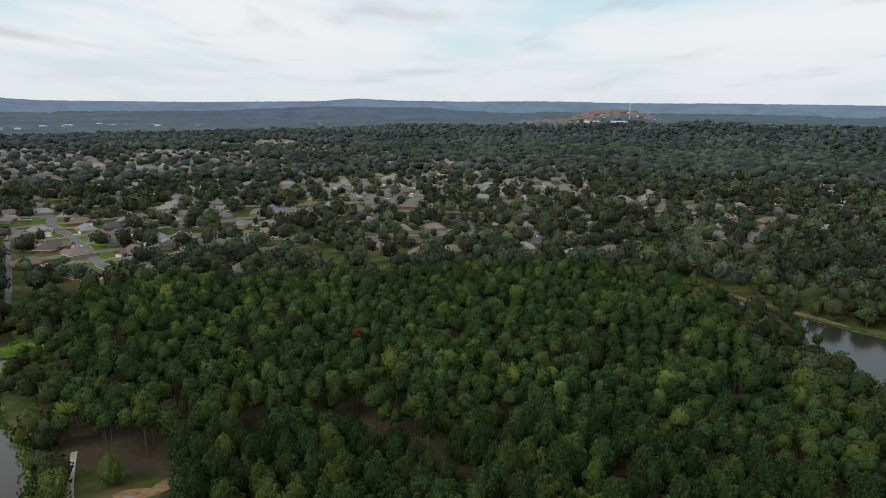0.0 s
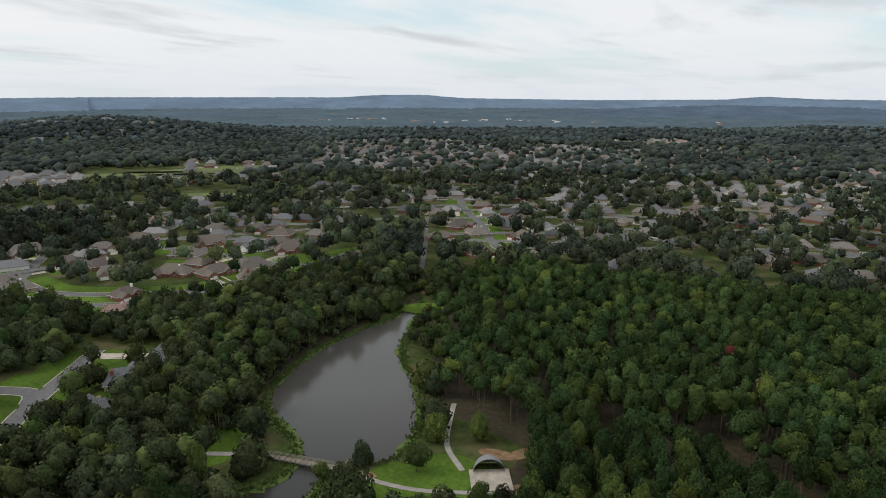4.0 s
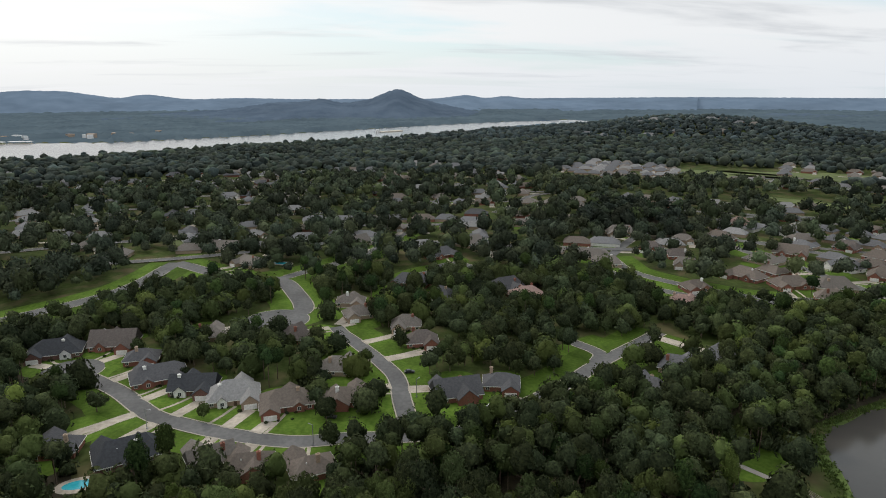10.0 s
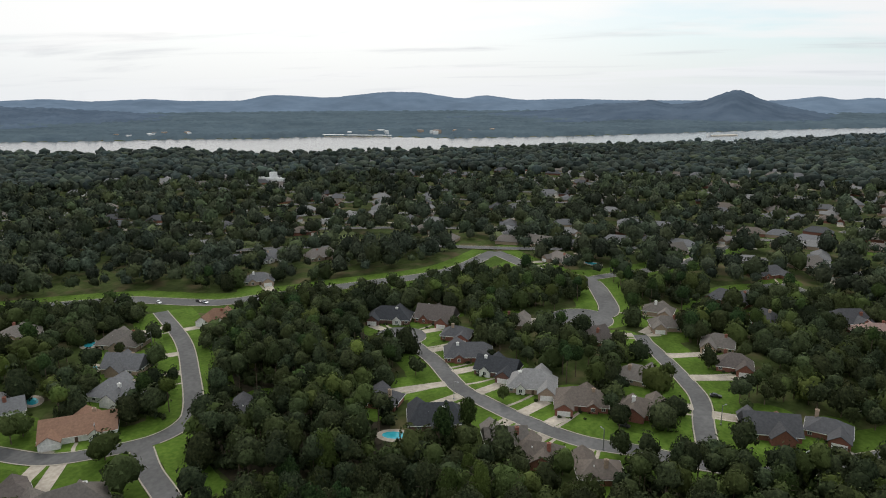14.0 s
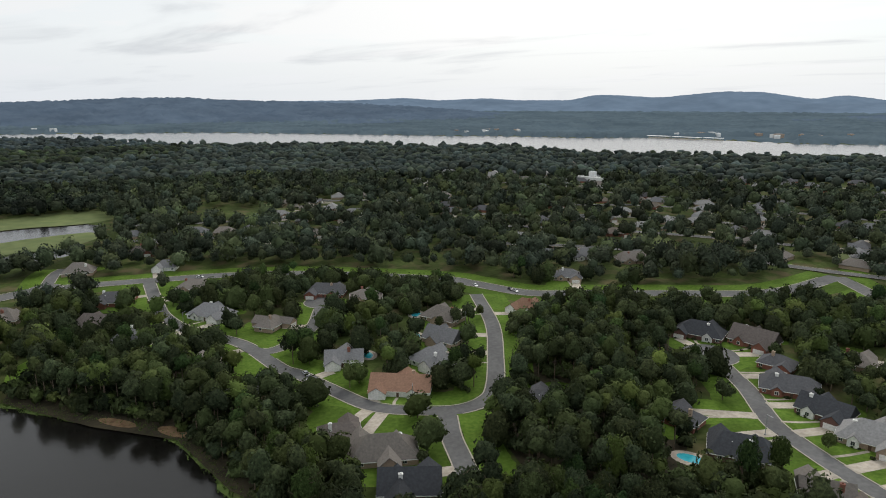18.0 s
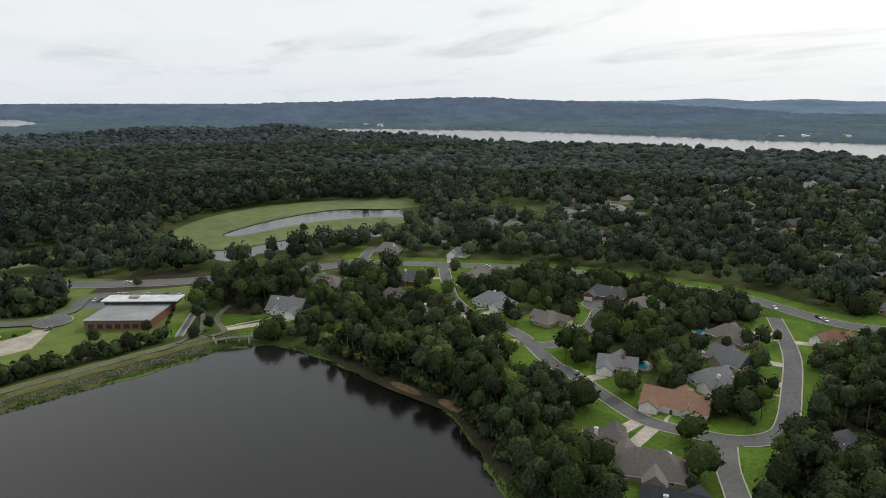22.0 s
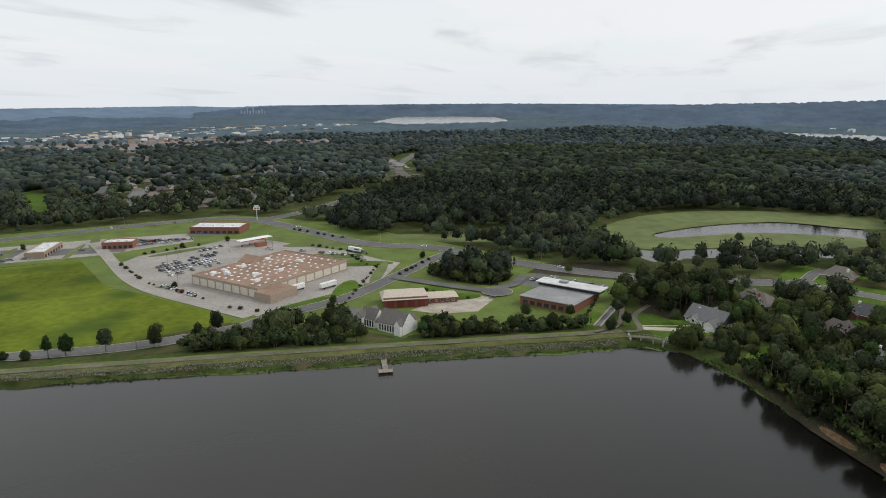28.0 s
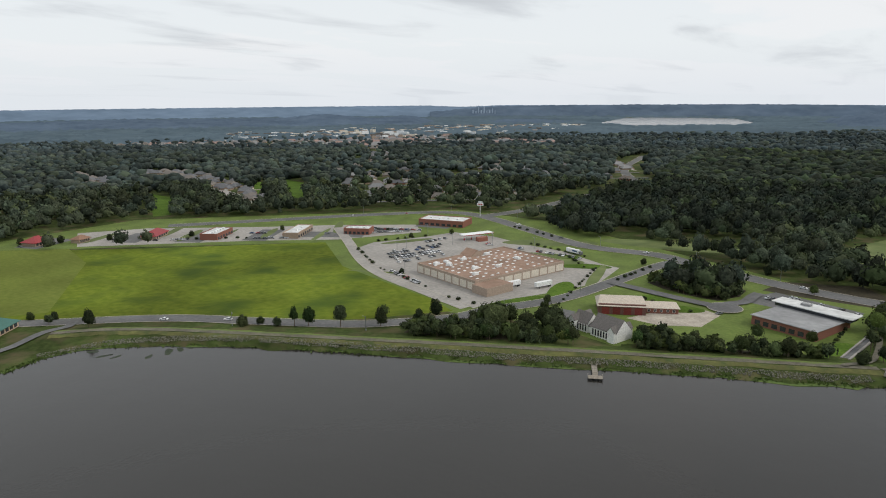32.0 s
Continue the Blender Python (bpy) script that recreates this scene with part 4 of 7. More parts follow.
house(-381, 103, 108, 20.3, "dark")
house(-364, 111, 100, 20.9, "pink")
house(-403, 48, 59, 23.0, "dark")
house(-372, 62, 49, 14.5, "dark")
house(-468, -58, 45, 23.0, "tan")
house(-519, -83, 73, 22.7, "tan")
house(-517, 16, 128, 23.0, "tan")
house(-471, 76, 122, 23.0, "dark")
house(-505, 106, 133, 23.0, "tan")
house(-449, 185, 56, 21.8, "tan")
house(-287, -217, 100, 17.3, "orange")
house(-243, -240, 100, 21.0, "tan")
house(-220, -217, 100, 17.4, "grey")
house(-197, -199, 93, 22.0, "white")
house(-169, -191, 129, 24.5, "orange")
house(-170, -231, 140, 16.7, "white")
house(-127, -177, 147, 14.5, "brick")
house(-130, -157, 142, 23.0, "tan")
house(-123, -136, 136, 18.8, "black")
house(-122, -233, 140, 15.7, "grey")
house(-123, -270, 140, 14.5, "tan")
house(-158, -334, 113, 23.0, "white")
house(-107, -358, 123, 23.0, "brick")
house(-45, -366, 140, 21.6, "white")
house(-74, -409, 140, 23.0, "tan")
house(-129, -398, 140, 20.7, "dark")
house(-227, -323, 128, 22.3, "dark")
house(-236, -297, 140, 18.4, "tan")
house(-398, -281, 110, 16.4, "grey")
house(-411, -263, 159, 19.1, "white")
house(-358, -238, 123, 18.0, "grey")
house(-428, -230, 140, 22.2, "tan")
house(-176, -389, 128, 23.0, "tan")
house(-191, -509, 140, 17.9, "brick")
house(-184, -453, 140, 14.5, "white")
house(-137, -483, 149, 19.1, "tan")
house(-233, 123, 48, 14.5, "grey")
house(-251, 146, 56, 14.5, "grey")
house(-255, 170, 48, 14.5, "grey")
house(-427, 188, 76, 19.0, "tan")
house(-461, 238, 49, 17.4, "brick")
house(-437, 248, 70, 14.9, "brick")
house(-380, 264, 25, 23.0, "brown")
house(-358, 280, 82, 23.0, "brown")
house(-348, 303, 70, 23.0, "tan")
house(-431, 334, 49, 23.0, "brown")
house(-362, 218, 88, 16.6, "brown")
house(-520, 240, 77, 23.0, "tan")
house(-414, 300, 24, 22.7, "tan")
house(-488, 312, 28, 23.0, "brown")
house(-404, 448, 79, 23.0, "grey")
house(-362, 353, 49, 21.9, "brown")
house(-302, 501, 89, 23.0, "brick")
house(-236, 422, 58, 19.2, "brown")
house(-283, 541, -38, 23.0, "grey")
house(-197, 421, 63, 21.6, "grey")
house(-135, 436, 41, 17.7, "grey")
house(-231, 489, -12, 20.6, "brown")
house(100, 531, 1, 18.5, "orange")
house(79, 531, 1, 14.5, "dark")
house(120, 542, 1, 16.5, "dark")
house(-83, 444, -15, 23.0, "dark")

for x_, y_, a_, l_, st_ in ((-333, 193, 55, 15, "pink"), (-412, 240, 60, 16, "tan"), (-386, 287, 12, 15.5, "brown"), (-450, 358, 20, 18, "grey"), (-540, 363, 40, 18, "pink"), (-439, 388, 30, 17, "brick"),
                            (-388, 345, 8, 19, "white"), (-328, 284, 60, 16, "brown"), (-407, 387, 25, 18, "brown"), (-298, 352, 70, 17, "grey"), (-270, 482, 50, 19, "tan"), (-110, -328, 40, 15, "grey"), (-172, -296, 25, 16, "tan")):
    house(x_, y_, a_, l_, st_)

# ---------------------------------------------------------------- far streets
def far_template(style, length):
    wall_key, colour = LOOKS[style]
    word = {"redbrick": "red brick", "tanbrick": "tan brick", "siding": "white-sided", "cream": "cream-sided", "darkbrick": "dark brick"}[wall_key]
    ob = new("house")
    tagged(ob, f"{word} house with a {colour} hipped roof among trees", "house", "houses of the far streets")
    depth, eave, pitch = 11.5, 3.0, 0.68
    part("wall", boxes("wall", [(0, 0, -1.5, length, depth, eave + 1.5, 0)], WALL[wall_key]), ob)
    part("roof", hip_roof(length, depth, eave, pitch, ROOF[style]), ob)
    wing = part("wing", gable_wall(6.5, -depth / 2 - 3, 0.5, eave, pitch, WALL[wall_key]), ob, "", pose(length / 2 - 3.4, 0, 0))
    part("wing_roof", wing_roof(6.5, -depth / 2 - 3, 0.6, eave + 0.03, pitch, ROOF[style]), wing)
    part("garage_door", GARAGE_DOOR, wing, "", pose(0, -depth / 2 - 3.06, 0))
    return ob


FAR_STYLES = ["tan", "grey", "light", "brown", "light", "tan", "dark", "white", "grey"]
FAR_KIT = None
KIT_USED = set()
SINGLE = [85]        # houses that stand as things of their own so far
JOINED = []          # the rest: style, place and turn
PADS = []            # places of all the far houses, for their drives


def estate(az, r, turn, rows, cols, fill, gap=(24, 36), styles=FAR_STYLES, close=False, streets=True):
    """Rows of houses either side of streets, round a place given by compass and distance."""
    global FAR_KIT
    if FAR_KIT is None:
        FAR_KIT = {s: far_template(s, 18 + i) for i, s in enumerate(dict.fromkeys(FAR_STYLES + ["orange", "brick", "pink"]))}
    cx, cy = polar(az, r)
    rg = random.Random(int(az * 7 + r))
    ca, sa = math.cos(radians(turn)), math.sin(radians(turn))
    bend = rg.uniform(-0.0012, 0.0012)

    def place(u, v):
        v += bend * u * u
        return cx + u * ca - v * sa, cy + u * sa + v * ca
    w = cols * gap[0]
    plots = []
    for row in range(rows):
        v0 = (row - (rows - 1) / 2) * gap[1]
        if streets and row % 2 == 0:
            pts = [place(u, v0 + gap[1] / 2) for u in np.linspace(-w / 2, w / 2, 6)]
            x, y = np.array([p[0] for p in pts]), np.array([p[1] for p in pts])
            if (signed(x, y, LAKE) > 12).all() and not wooded(x, y).any() and np.hypot(x, y).min() > 430:
                road(pts, 8.5, "grey street between far houses", r < 900)
        for col in range(cols):
            if rg.random() < fill:
                u = (col - (cols - 1) / 2) * gap[0] + rg.uniform(-3, 3)
                x, y = place(u, v0 + rg.uniform(-3, 3))
                a = turn + math.degrees(2 * bend * u) + (180 if row % 2 else 0) + rg.uniform(-14, 14) + rg.choice((0, 0, 0, 90))
                plots.append((x, y, a, rg.choice(styles), *place(u, v0 + (-1 if row % 2 else 1) * gap[1] * 0.3)))
    x, y = np.array([p[0] for p in plots]), np.array([p[1] for p in plots])
    ok = (np.hypot(x, y) > 420) & ~wooded(x, y) & (banks(x, y) > 25) & (signed(x, y, LAKE) > 25)
    for q in OPEN:
        ok &= ~inside(x, y, q)
    if r < 1000:
        for ln, h in ROADS:
            ok &= dist_to_line(x, y, ln) > h + 9
    zs = ground_z(x, y)
    for (px, py, a, st, lx, ly), good, z in zip(plots, ok, zs):
        if not good or any((px - q) ** 2 + (py - t) ** 2 < 330 for q, t, _ in FOOTPRINTS):
            continue
        m = pose(px, py, float(z), 0, 0, a) @ Matrix.Scale(1.5 if r > 1600 else 1.0, 4)
        PADS.append(m)
        if SINGLE[0] < 150 and math.hypot(px, py) < 780:
            SINGLE[0] += 1
            if st in KIT_USED:
                copy_thing(FAR_KIT[st], m)
            else:
                KIT_USED.add(st)
                FAR_KIT[st].matrix_world = m
        else:
            JOINED.append((st, m))
        FOOTPRINTS.append((px, py, 10.5 if close else 9))
        if r < 1000:
            LAWNS.append((lx, ly, 10, 7, turn))


def town(outline, turn, gap, fill, styles):
    """Streets of close-set houses over a whole outline."""
    cx, cy = np.mean(outline, axis=0)
    w = max(math.hypot(x - cx, y - cy) for x, y in outline)
    rg = random.Random(int(cx + cy))
    ca, sa = math.cos(radians(turn)), math.sin(radians(turn))
    for row in range(int(-w / gap[1]), int(w / gap[1]) + 1):
        for col in range(int(-w / gap[0]), int(w / gap[0]) + 1):
            u, v = col * gap[0] + rg.uniform(-3, 3), row * gap[1] + rg.uniform(-3, 3)
            v += 26 * math.sin(u * 0.011 + turn) + 9 * math.sin(u * 0.031 + row * 0.4)
            x, y = cx + u * ca - v * sa, cy + u * sa + v * ca
            skip = rg.random() > fill
            a, st = turn + rg.choice((0, 0, 90)) + (180 if row % 2 else 0) + rg.uniform(-14, 14), rg.choice(styles)
            p, q = np.array([x]), np.array([y])
            if skip or not inside(p, q, outline)[0] or wooded(p, q)[0] or signed(p, q, LAKE)[0] < 25:
                continue
            if any(dist_to_line(p, q, ln)[0] < h + 9 for ln, h in ROADS if abs(ln[0][0] - x) + abs(ln[0][1] - y) < 400):
                continue
            if any((x - q) ** 2 + (y - t) ** 2 < 250 for q, t, _ in FOOTPRINTS):
                continue
            JOINED.append((st, pose(x, y, gz(x, y), 0, 0, a)))
            PADS.append(JOINED[-1][1])
            FOOTPRINTS.append((x, y, 9))


def join_estates():
    """The far houses in one mesh, walls and roofs of each style."""
    verts, faces, mats, slots, names = [], [], [], [], {}
    for st, m in JOINED:
        for o in FAR_KIT[st].children_recursive:
            mt = o.data.materials[0]
            k = names.setdefault(mt.name, len(names))
            if k == len(mats):
                mats.append(mt)
            local = o.matrix_parent_inverse @ o.matrix_basis
            if o.parent is not FAR_KIT[st]:
                local = o.parent.matrix_basis @ local
            base = len(verts)
            verts += [tuple(m @ local @ v.co) for v in o.data.vertices]
            for p in o.data.polygons:
                faces.append(tuple(base + i for i in p.vertices))
                slots.append(k)
    me = bpy.data.meshes.new("far_houses")
    me.from_pydata(verts, [], faces)
    for mt in mats:
        me.materials.append(mt)
    me.polygons.foreach_set("material_index", slots)
    me.update()
    tagged(new("far_houses", me), "streets of far brick houses with grey and tan roofs", "houses", kind="stuff")
    v, f = [], []
    for i, m in enumerate(PADS):
        if m.translation.length > 1400:
            continue
        for x, y in ((4.2, -8.9), (9.4, -8.9), (9.8, -20), (4.0, -20)):
            p = m @ Vector((x, y, 0))
            v.append((p.x, p.y, m.translation.z + 0.12 + 0.0011 * (i % 23)))
        f.append((len(v) - 4, len(v) - 1, len(v) - 2, len(v) - 3))
    setting("driveway", mesh_of("driveway", v, f, M["concrete"]), "pale concrete drives before far houses", "driveway")
    for st, ob in FAR_KIT.items():
        if st not in KIT_USED:
            for o in list(ob.children_recursive) + [ob]:
                bpy.data.objects.remove(o)


GREYS = ["tan", "grey", "light", "grey", "tan", "white", "brown"]
estate(22, 545, 20, 3, 7, 0.6)
estate(8, 575, 8, 3, 9, 0.6)
estate(-8, 600, 2, 3, 10, 0.5)
estate(49, 610, 30, 5, 7, 0.75, (23, 33))
estate(25, 620, 35, 5, 8, 0.75)
estate(58, 660, 58, 7, 9, 0.8, (23, 33))
estate(113, 720, 110, 5, 7, 0.32)
estate(141, 720, 140, 4, 8, 0.42)
estate(-19, 760, 10, 5, 8, 0.55)
estate(79, 780, 80, 5, 9, 0.5)
estate(15, 790, 12, 9, 11, 0.72)
estate(-3, 800, -8, 9, 12, 0.72)
estate(215, 880, 40, 5, 8, 0.6)
estate(129, 900, 125, 6, 11, 0.5)
estate(92, 930, 86, 6, 12, 0.42)
estate(51, 960, 50, 3, 9, 0.6)
estate(70, 545, 72, 4, 8, 0.65, (23, 33))
estate(86, 560, 84, 4, 8, 0.6)
estate(103, 545, 100, 4, 8, 0.38)
estate(121, 560, 118, 4, 8, 0.38)
estate(74, 690, 66, 4, 8, 0.6)
estate(99, 720, 95, 5, 9, 0.38)
estate(127, 690, 124, 4, 9, 0.36)
estate(152, 600, 150, 3, 8, 0.5)
estate(37, 760, 30, 6, 9, 0.65)
estate(118, 1120, 112, 4, 12, 0.42)
estate(206, 1120, 30, 8, 12, 0.5)
estate(359, 1120, -4, 2, 12, 0.75, (24, 36), ["pink", "grey", "tan"], True)
estate(101, 1180, 100, 4, 14, 0.45)
estate(9, 1320, 5, 3, 11, 0.7, (24, 36), ["tan", "pink", "brown"], True)
estate(63, 1640, 70, 2, 10, 0.5, (34, 50), GREYS, False, False)
estate(213, 1800, 30, 5, 22, 0.6, (24, 40), ["tan", "pink", "light", "white"], True, False)
estate(60, 1900, 60, 3, 9, 0.5, (34, 60), GREYS, False, False)
estate(349.5, 2200, -12, 4, 13, 0.75, (24, 36), ["brown", "grey", "tan", "grey"], True, False)
estate(345.3, 2270, -8, 4, 12, 0.75, (24, 36), ["brown", "grey", "tan", "tan"], True, False)
town(TOWN_CORE, 12, (29, 38), 0.66, ["tan", "grey", "light", "brown", "grey", "white", "brick"])
town(TOWN_TOP, 30, (25, 38), 0.8, ["tan", "tan", "light", "pink"])
town(TOWN_ARC, 20, (15, 25), 1.0, ["grey", "grey", "tan"])
town(TOWN_MID, 40, (28, 36), 0.5, GREYS)
town(TOWN_FAR, 38, (24, 36), 0.75, ["tan", "light", "pink", "white", "tan"])
town(TOWN_LEFT, 20, (18, 26), 0.9, ["grey", "tan"])
town(TOWN_BIG, 35, (20, 30), 0.8, ["grey", "brown", "tan", "dark", "grey", "light"])
town(TOWN_GREY, 62, (18, 27), 0.92, ["grey", "light", "grey", "tan"])
town(TOWN_RIVER, 100, (26, 36), 0.7, ["grey", "tan", "light", "dark"])
town(TOWN_SLOPE, 50, (30, 44), 0.5, GREYS)
town(TOWN_NORTH, 5, (26, 34), 0.6, GREYS)
town(TOWN_WEST, 80, (30, 40), 0.5, GREYS)
join_estates()
lay_kerbs()

# ---------------------------------------------------------------- lawns
def lawns():
    """Mown grass along the near streets and round the far houses."""
    rg = np.random.RandomState(4)
    for rd, line, h, z, kerb in NEAR_STREETS:
        if not kerb or min(math.hypot(x, y) for x, y in line) > 480:
            continue
        for s in (-1, 1):
            a, b = sorted((s * (h + 0.5), s * (h + 13)))
            v, f = ribbon(line, (a, (a + b) / 2, b), 0.0)
            base = 0.014 + 0.0012 * (len(bpy.data.meshes) % 17)
            v = [(x + rg.randn() * 0.3, y + rg.randn() * 0.3, base + 0.004 * rg.rand()) for x, y, _ in v]
            setting("lawn", mesh_of("lawn", v, f, M["lawn"]), "mown green front lawns along a street", "lawn")
    near = [q for q in LAWNS if math.hypot(q[0], q[1]) < 430]
    far = [q for q in LAWNS if math.hypot(q[0], q[1]) >= 430]
    for i, (lx, ly, lw, ld, la) in enumerate(near):
        me = mesh_of("lawn", [(x, y, 0.040 + 0.0006 * (i % 29)) for x, y in disc(lx, ly, lw, ld, la, 16)], [tuple(range(16))], M["lawn"])
        setting("lawn", me, "mown green lawn beside a house", "lawn")
    v, f = [], []
    for i, (lx, ly, lw, ld, la) in enumerate(far):
        z = gz(lx, ly) + 0.03 + 0.0006 * (i % 29)
        f.append(tuple(range(len(v), len(v) + 10)))
        v += [(x, y, z) for x, y in disc(lx, ly, lw, ld, la, 10)]
    setting("lawn", mesh_of("lawn", v, f, M["lawn"]), "small green lawns between far houses", "lawn")


lawns()

# ---------------------------------------------------------------- trees
TG = np.random.RandomState(11)


def stand(spacing, r0, r1):
    """Places for trees on a jittered grid between two distances, with whether each one stands in a wood."""
    n = int(r1 / spacing) + 1
    gx, gy = np.meshgrid(np.arange(-n, n + 1) * spacing, np.arange(-n, n + 1) * spacing)
    px = gx.ravel() + (TG.rand(gx.size) - 0.5) * spacing * 1.25
    py = gy.ravel() + (TG.rand(gx.size) - 0.5) * spacing * 1.25
    r, az = np.hypot(px, py), np.degrees(np.arctan2(-px, py))
    ok = (r > r0) & (r < r1) & ((az > -42) | (az < -106))
    px, py = px[ok], py[ok]
    sd = np.minimum(np.minimum(signed(px, py, LAKE), banks(px, py)), np.minimum(signed(px, py, POND_A), signed(px, py, POND_B)))
    ok = sd > (3.0 if r0 < 300 else 6.0)
    px, py, r = px[ok], py[ok], np.hypot(px, py)[ok]
    ok = np.ones(px.shape, bool)
    for poly in OPEN:
        ok &= ~inside(px, py, poly)
    w = wooded(px, py)
    ok |= w
    luck = TG.rand(len(px))
    for poly, share in TOWNS:
        ok &= ~inside(px, py, poly) | (luck < share)
        # trees just in front are left out so the outline shows from the camera
        if share < 0.12:
            ok &= ~inside(px * 1.06, py * 1.06, poly)
    if r0 < 1000:
        for line, h in ROADS + ROADS_EXTRA:
            gap = dist_to_line(px, py, line)
            ok &= (gap > h + 2.2) & (w | (gap > h + (7.5 if r0 < 400 else 4.0)) | (TG.rand(len(px)) < 0.25))
            if 5.6 < h < 8 and len(line) > 3:
                ok &= gap > h + 15
        for x, y, q in FOOTPRINTS:
            ok &= np.hypot(px - x, py - y) > q + (1.5 if r0 < 400 else 0.5)
        for x, y, q in TREE_GAPS:
            ok &= np.hypot(px - x, py - y) > q
        for x, y, fw, fd, a in LAWNS:
            c, s = math.cos(radians(a)), math.sin(radians(a))
            u, v = (px - x) * c + (py - y) * s, -(px - x) * s + (py - y) * c
            ok &= (u / fw) ** 2 + (v / fd) ** 2 > (0.8 if r0 < 400 else 0.3)
        ok &= dist_to_line(px, py, DAM) > 13
    else:
        for line, h in ROADS:
            ok &= dist_to_line(px, py, line) > h + 6
        for x, y, q in FOOTPRINTS:
            if math.hypot(x, y) > r0 - 60:
                ok &= np.hypot(px - x, py - y) > q + (3 if r0 < 1500 else 7)
        for x, y, q in TREE_GAPS:
            ok &= np.hypot(px - x, py - y) > q
    return px[ok], py[ok], w[ok]


def lobes_of(rg, n, squash):
    """Overlapping billows: a heart, and rounded puffs set about its upper side."""
    c = []
    for k in range(n):
        a, up = k * 2.39996 + rg.rand() * 0.7, 1.0 - 1.45 * (k + rg.rand()) / n
        q = math.sqrt(max(0.0, 1 - up * up)) * 0.68 * (0.62 + 0.48 * rg.rand())
        c.append((q * math.cos(a), q * math.sin(a), up * 0.56 * squash * (0.75 + 0.45 * rg.rand()), (0.85 + 0.85 * rg.rand()) / math.sqrt(n)))
    c.append((0.08 * rg.randn(), 0.08 * rg.randn(), -0.08, 0.48))
    return np.array(c)


def leafy(seed, n, size, lobes=9, squash=0.9, core=2):
    """A crown of radius 1 round its middle: leaf sprays on overlapping lobes over a dark uneven heart."""
    rg = np.random.RandomState(seed)
    lb = lobes_of(rg, lobes, squash)
    V, F = [], []
    pts, nor = [], []
    while len(pts) < n:
        k = rg.randint(len(lb))
        d = rg.randn(3)
        d /= np.linalg.norm(d)
        if d[2] < -0.55:
            continue
        p = lb[k, :3] + d * lb[k, 3] * (0.92 + 0.17 * rg.rand())
        if any(np.linalg.norm(p - q[:3]) < q[3] * 0.8 for q in lb):
            continue
        pts.append(p)
        nor.append(d)
    pts, nor = np.array(pts), np.array(nor)
    nor = nor + rg.randn(n, 3) * 0.26 + np.array([0, 0, 0.1])
    nor /= np.linalg.norm(nor, axis=1)[:, None]
    t = np.cross(nor, rg.randn(n, 3))
    t /= np.linalg.norm(t, axis=1)[:, None]
    b = np.cross(nor, t)
    s = size * (0.6 + 0.8 * rg.rand(n))[:, None]
    tri = np.stack([pts + t * s, pts - t * s * 0.5 + b * s * 0.9, pts - t * s * 0.5 - b * s * 0.9], 1).reshape(-1, 3)
    F = np.arange(n * 3).reshape(-1, 3)
    bm = bmesh.new()
    bmesh.ops.create_icosphere(bm, subdivisions=core, radius=1.0)
    cv = np.array([v.co[:] for v in bm.verts])
    cf = np.array([[v.index for v in f.verts] for f in bm.faces])
    bm.free()
    far = np.zeros(len(cv))
    for k, v in enumerate(cv):
        far[k] = max(0.0 if (q[:3] @ v) ** 2 < q[:3] @ q[:3] - q[3] ** 2 else (q[:3] @ v) + math.sqrt((q[:3] @ v) ** 2 - q[:3] @ q[:3] + q[3] ** 2) for q in lb)
    far *= 1 + 0.16 * (rg.rand(len(cv)) - 0.5)
    cv = cv * (far * 0.85)[:, None]
    return np.concatenate([tri, cv]), np.concatenate([F, cf + n * 3])


def clump_tree(seed, core, rough=0.3, squash=0.85):
    """A far tree: one uneven lobed crown of few faces."""
    rg = np.random.RandomState(seed)
    bm = bmesh.new()
    bmesh.ops.create_icosphere(bm, subdivisions=core, radius=1.0)
    cv = np.array([v.co[:] for v in bm.verts])
    cf = np.array([[v.index for v in f.verts] for f in bm.faces])
    bm.free()
    lb = lobes_of(rg, 7, 0.8)
    far = np.array([max(0.0 if (q[:3] @ v) ** 2 < q[:3] @ q[:3] - q[3] ** 2 else (q[:3] @ v) + math.sqrt((q[:3] @ v) ** 2 - q[:3] @ q[:3] + q[3] ** 2) for q in lb) for v in cv])
    cv = cv * (far * (1 + rough * (rg.rand(len(cv)) - 0.5)))[:, None]
    cv[:, 2] *= squash
    return cv, cf


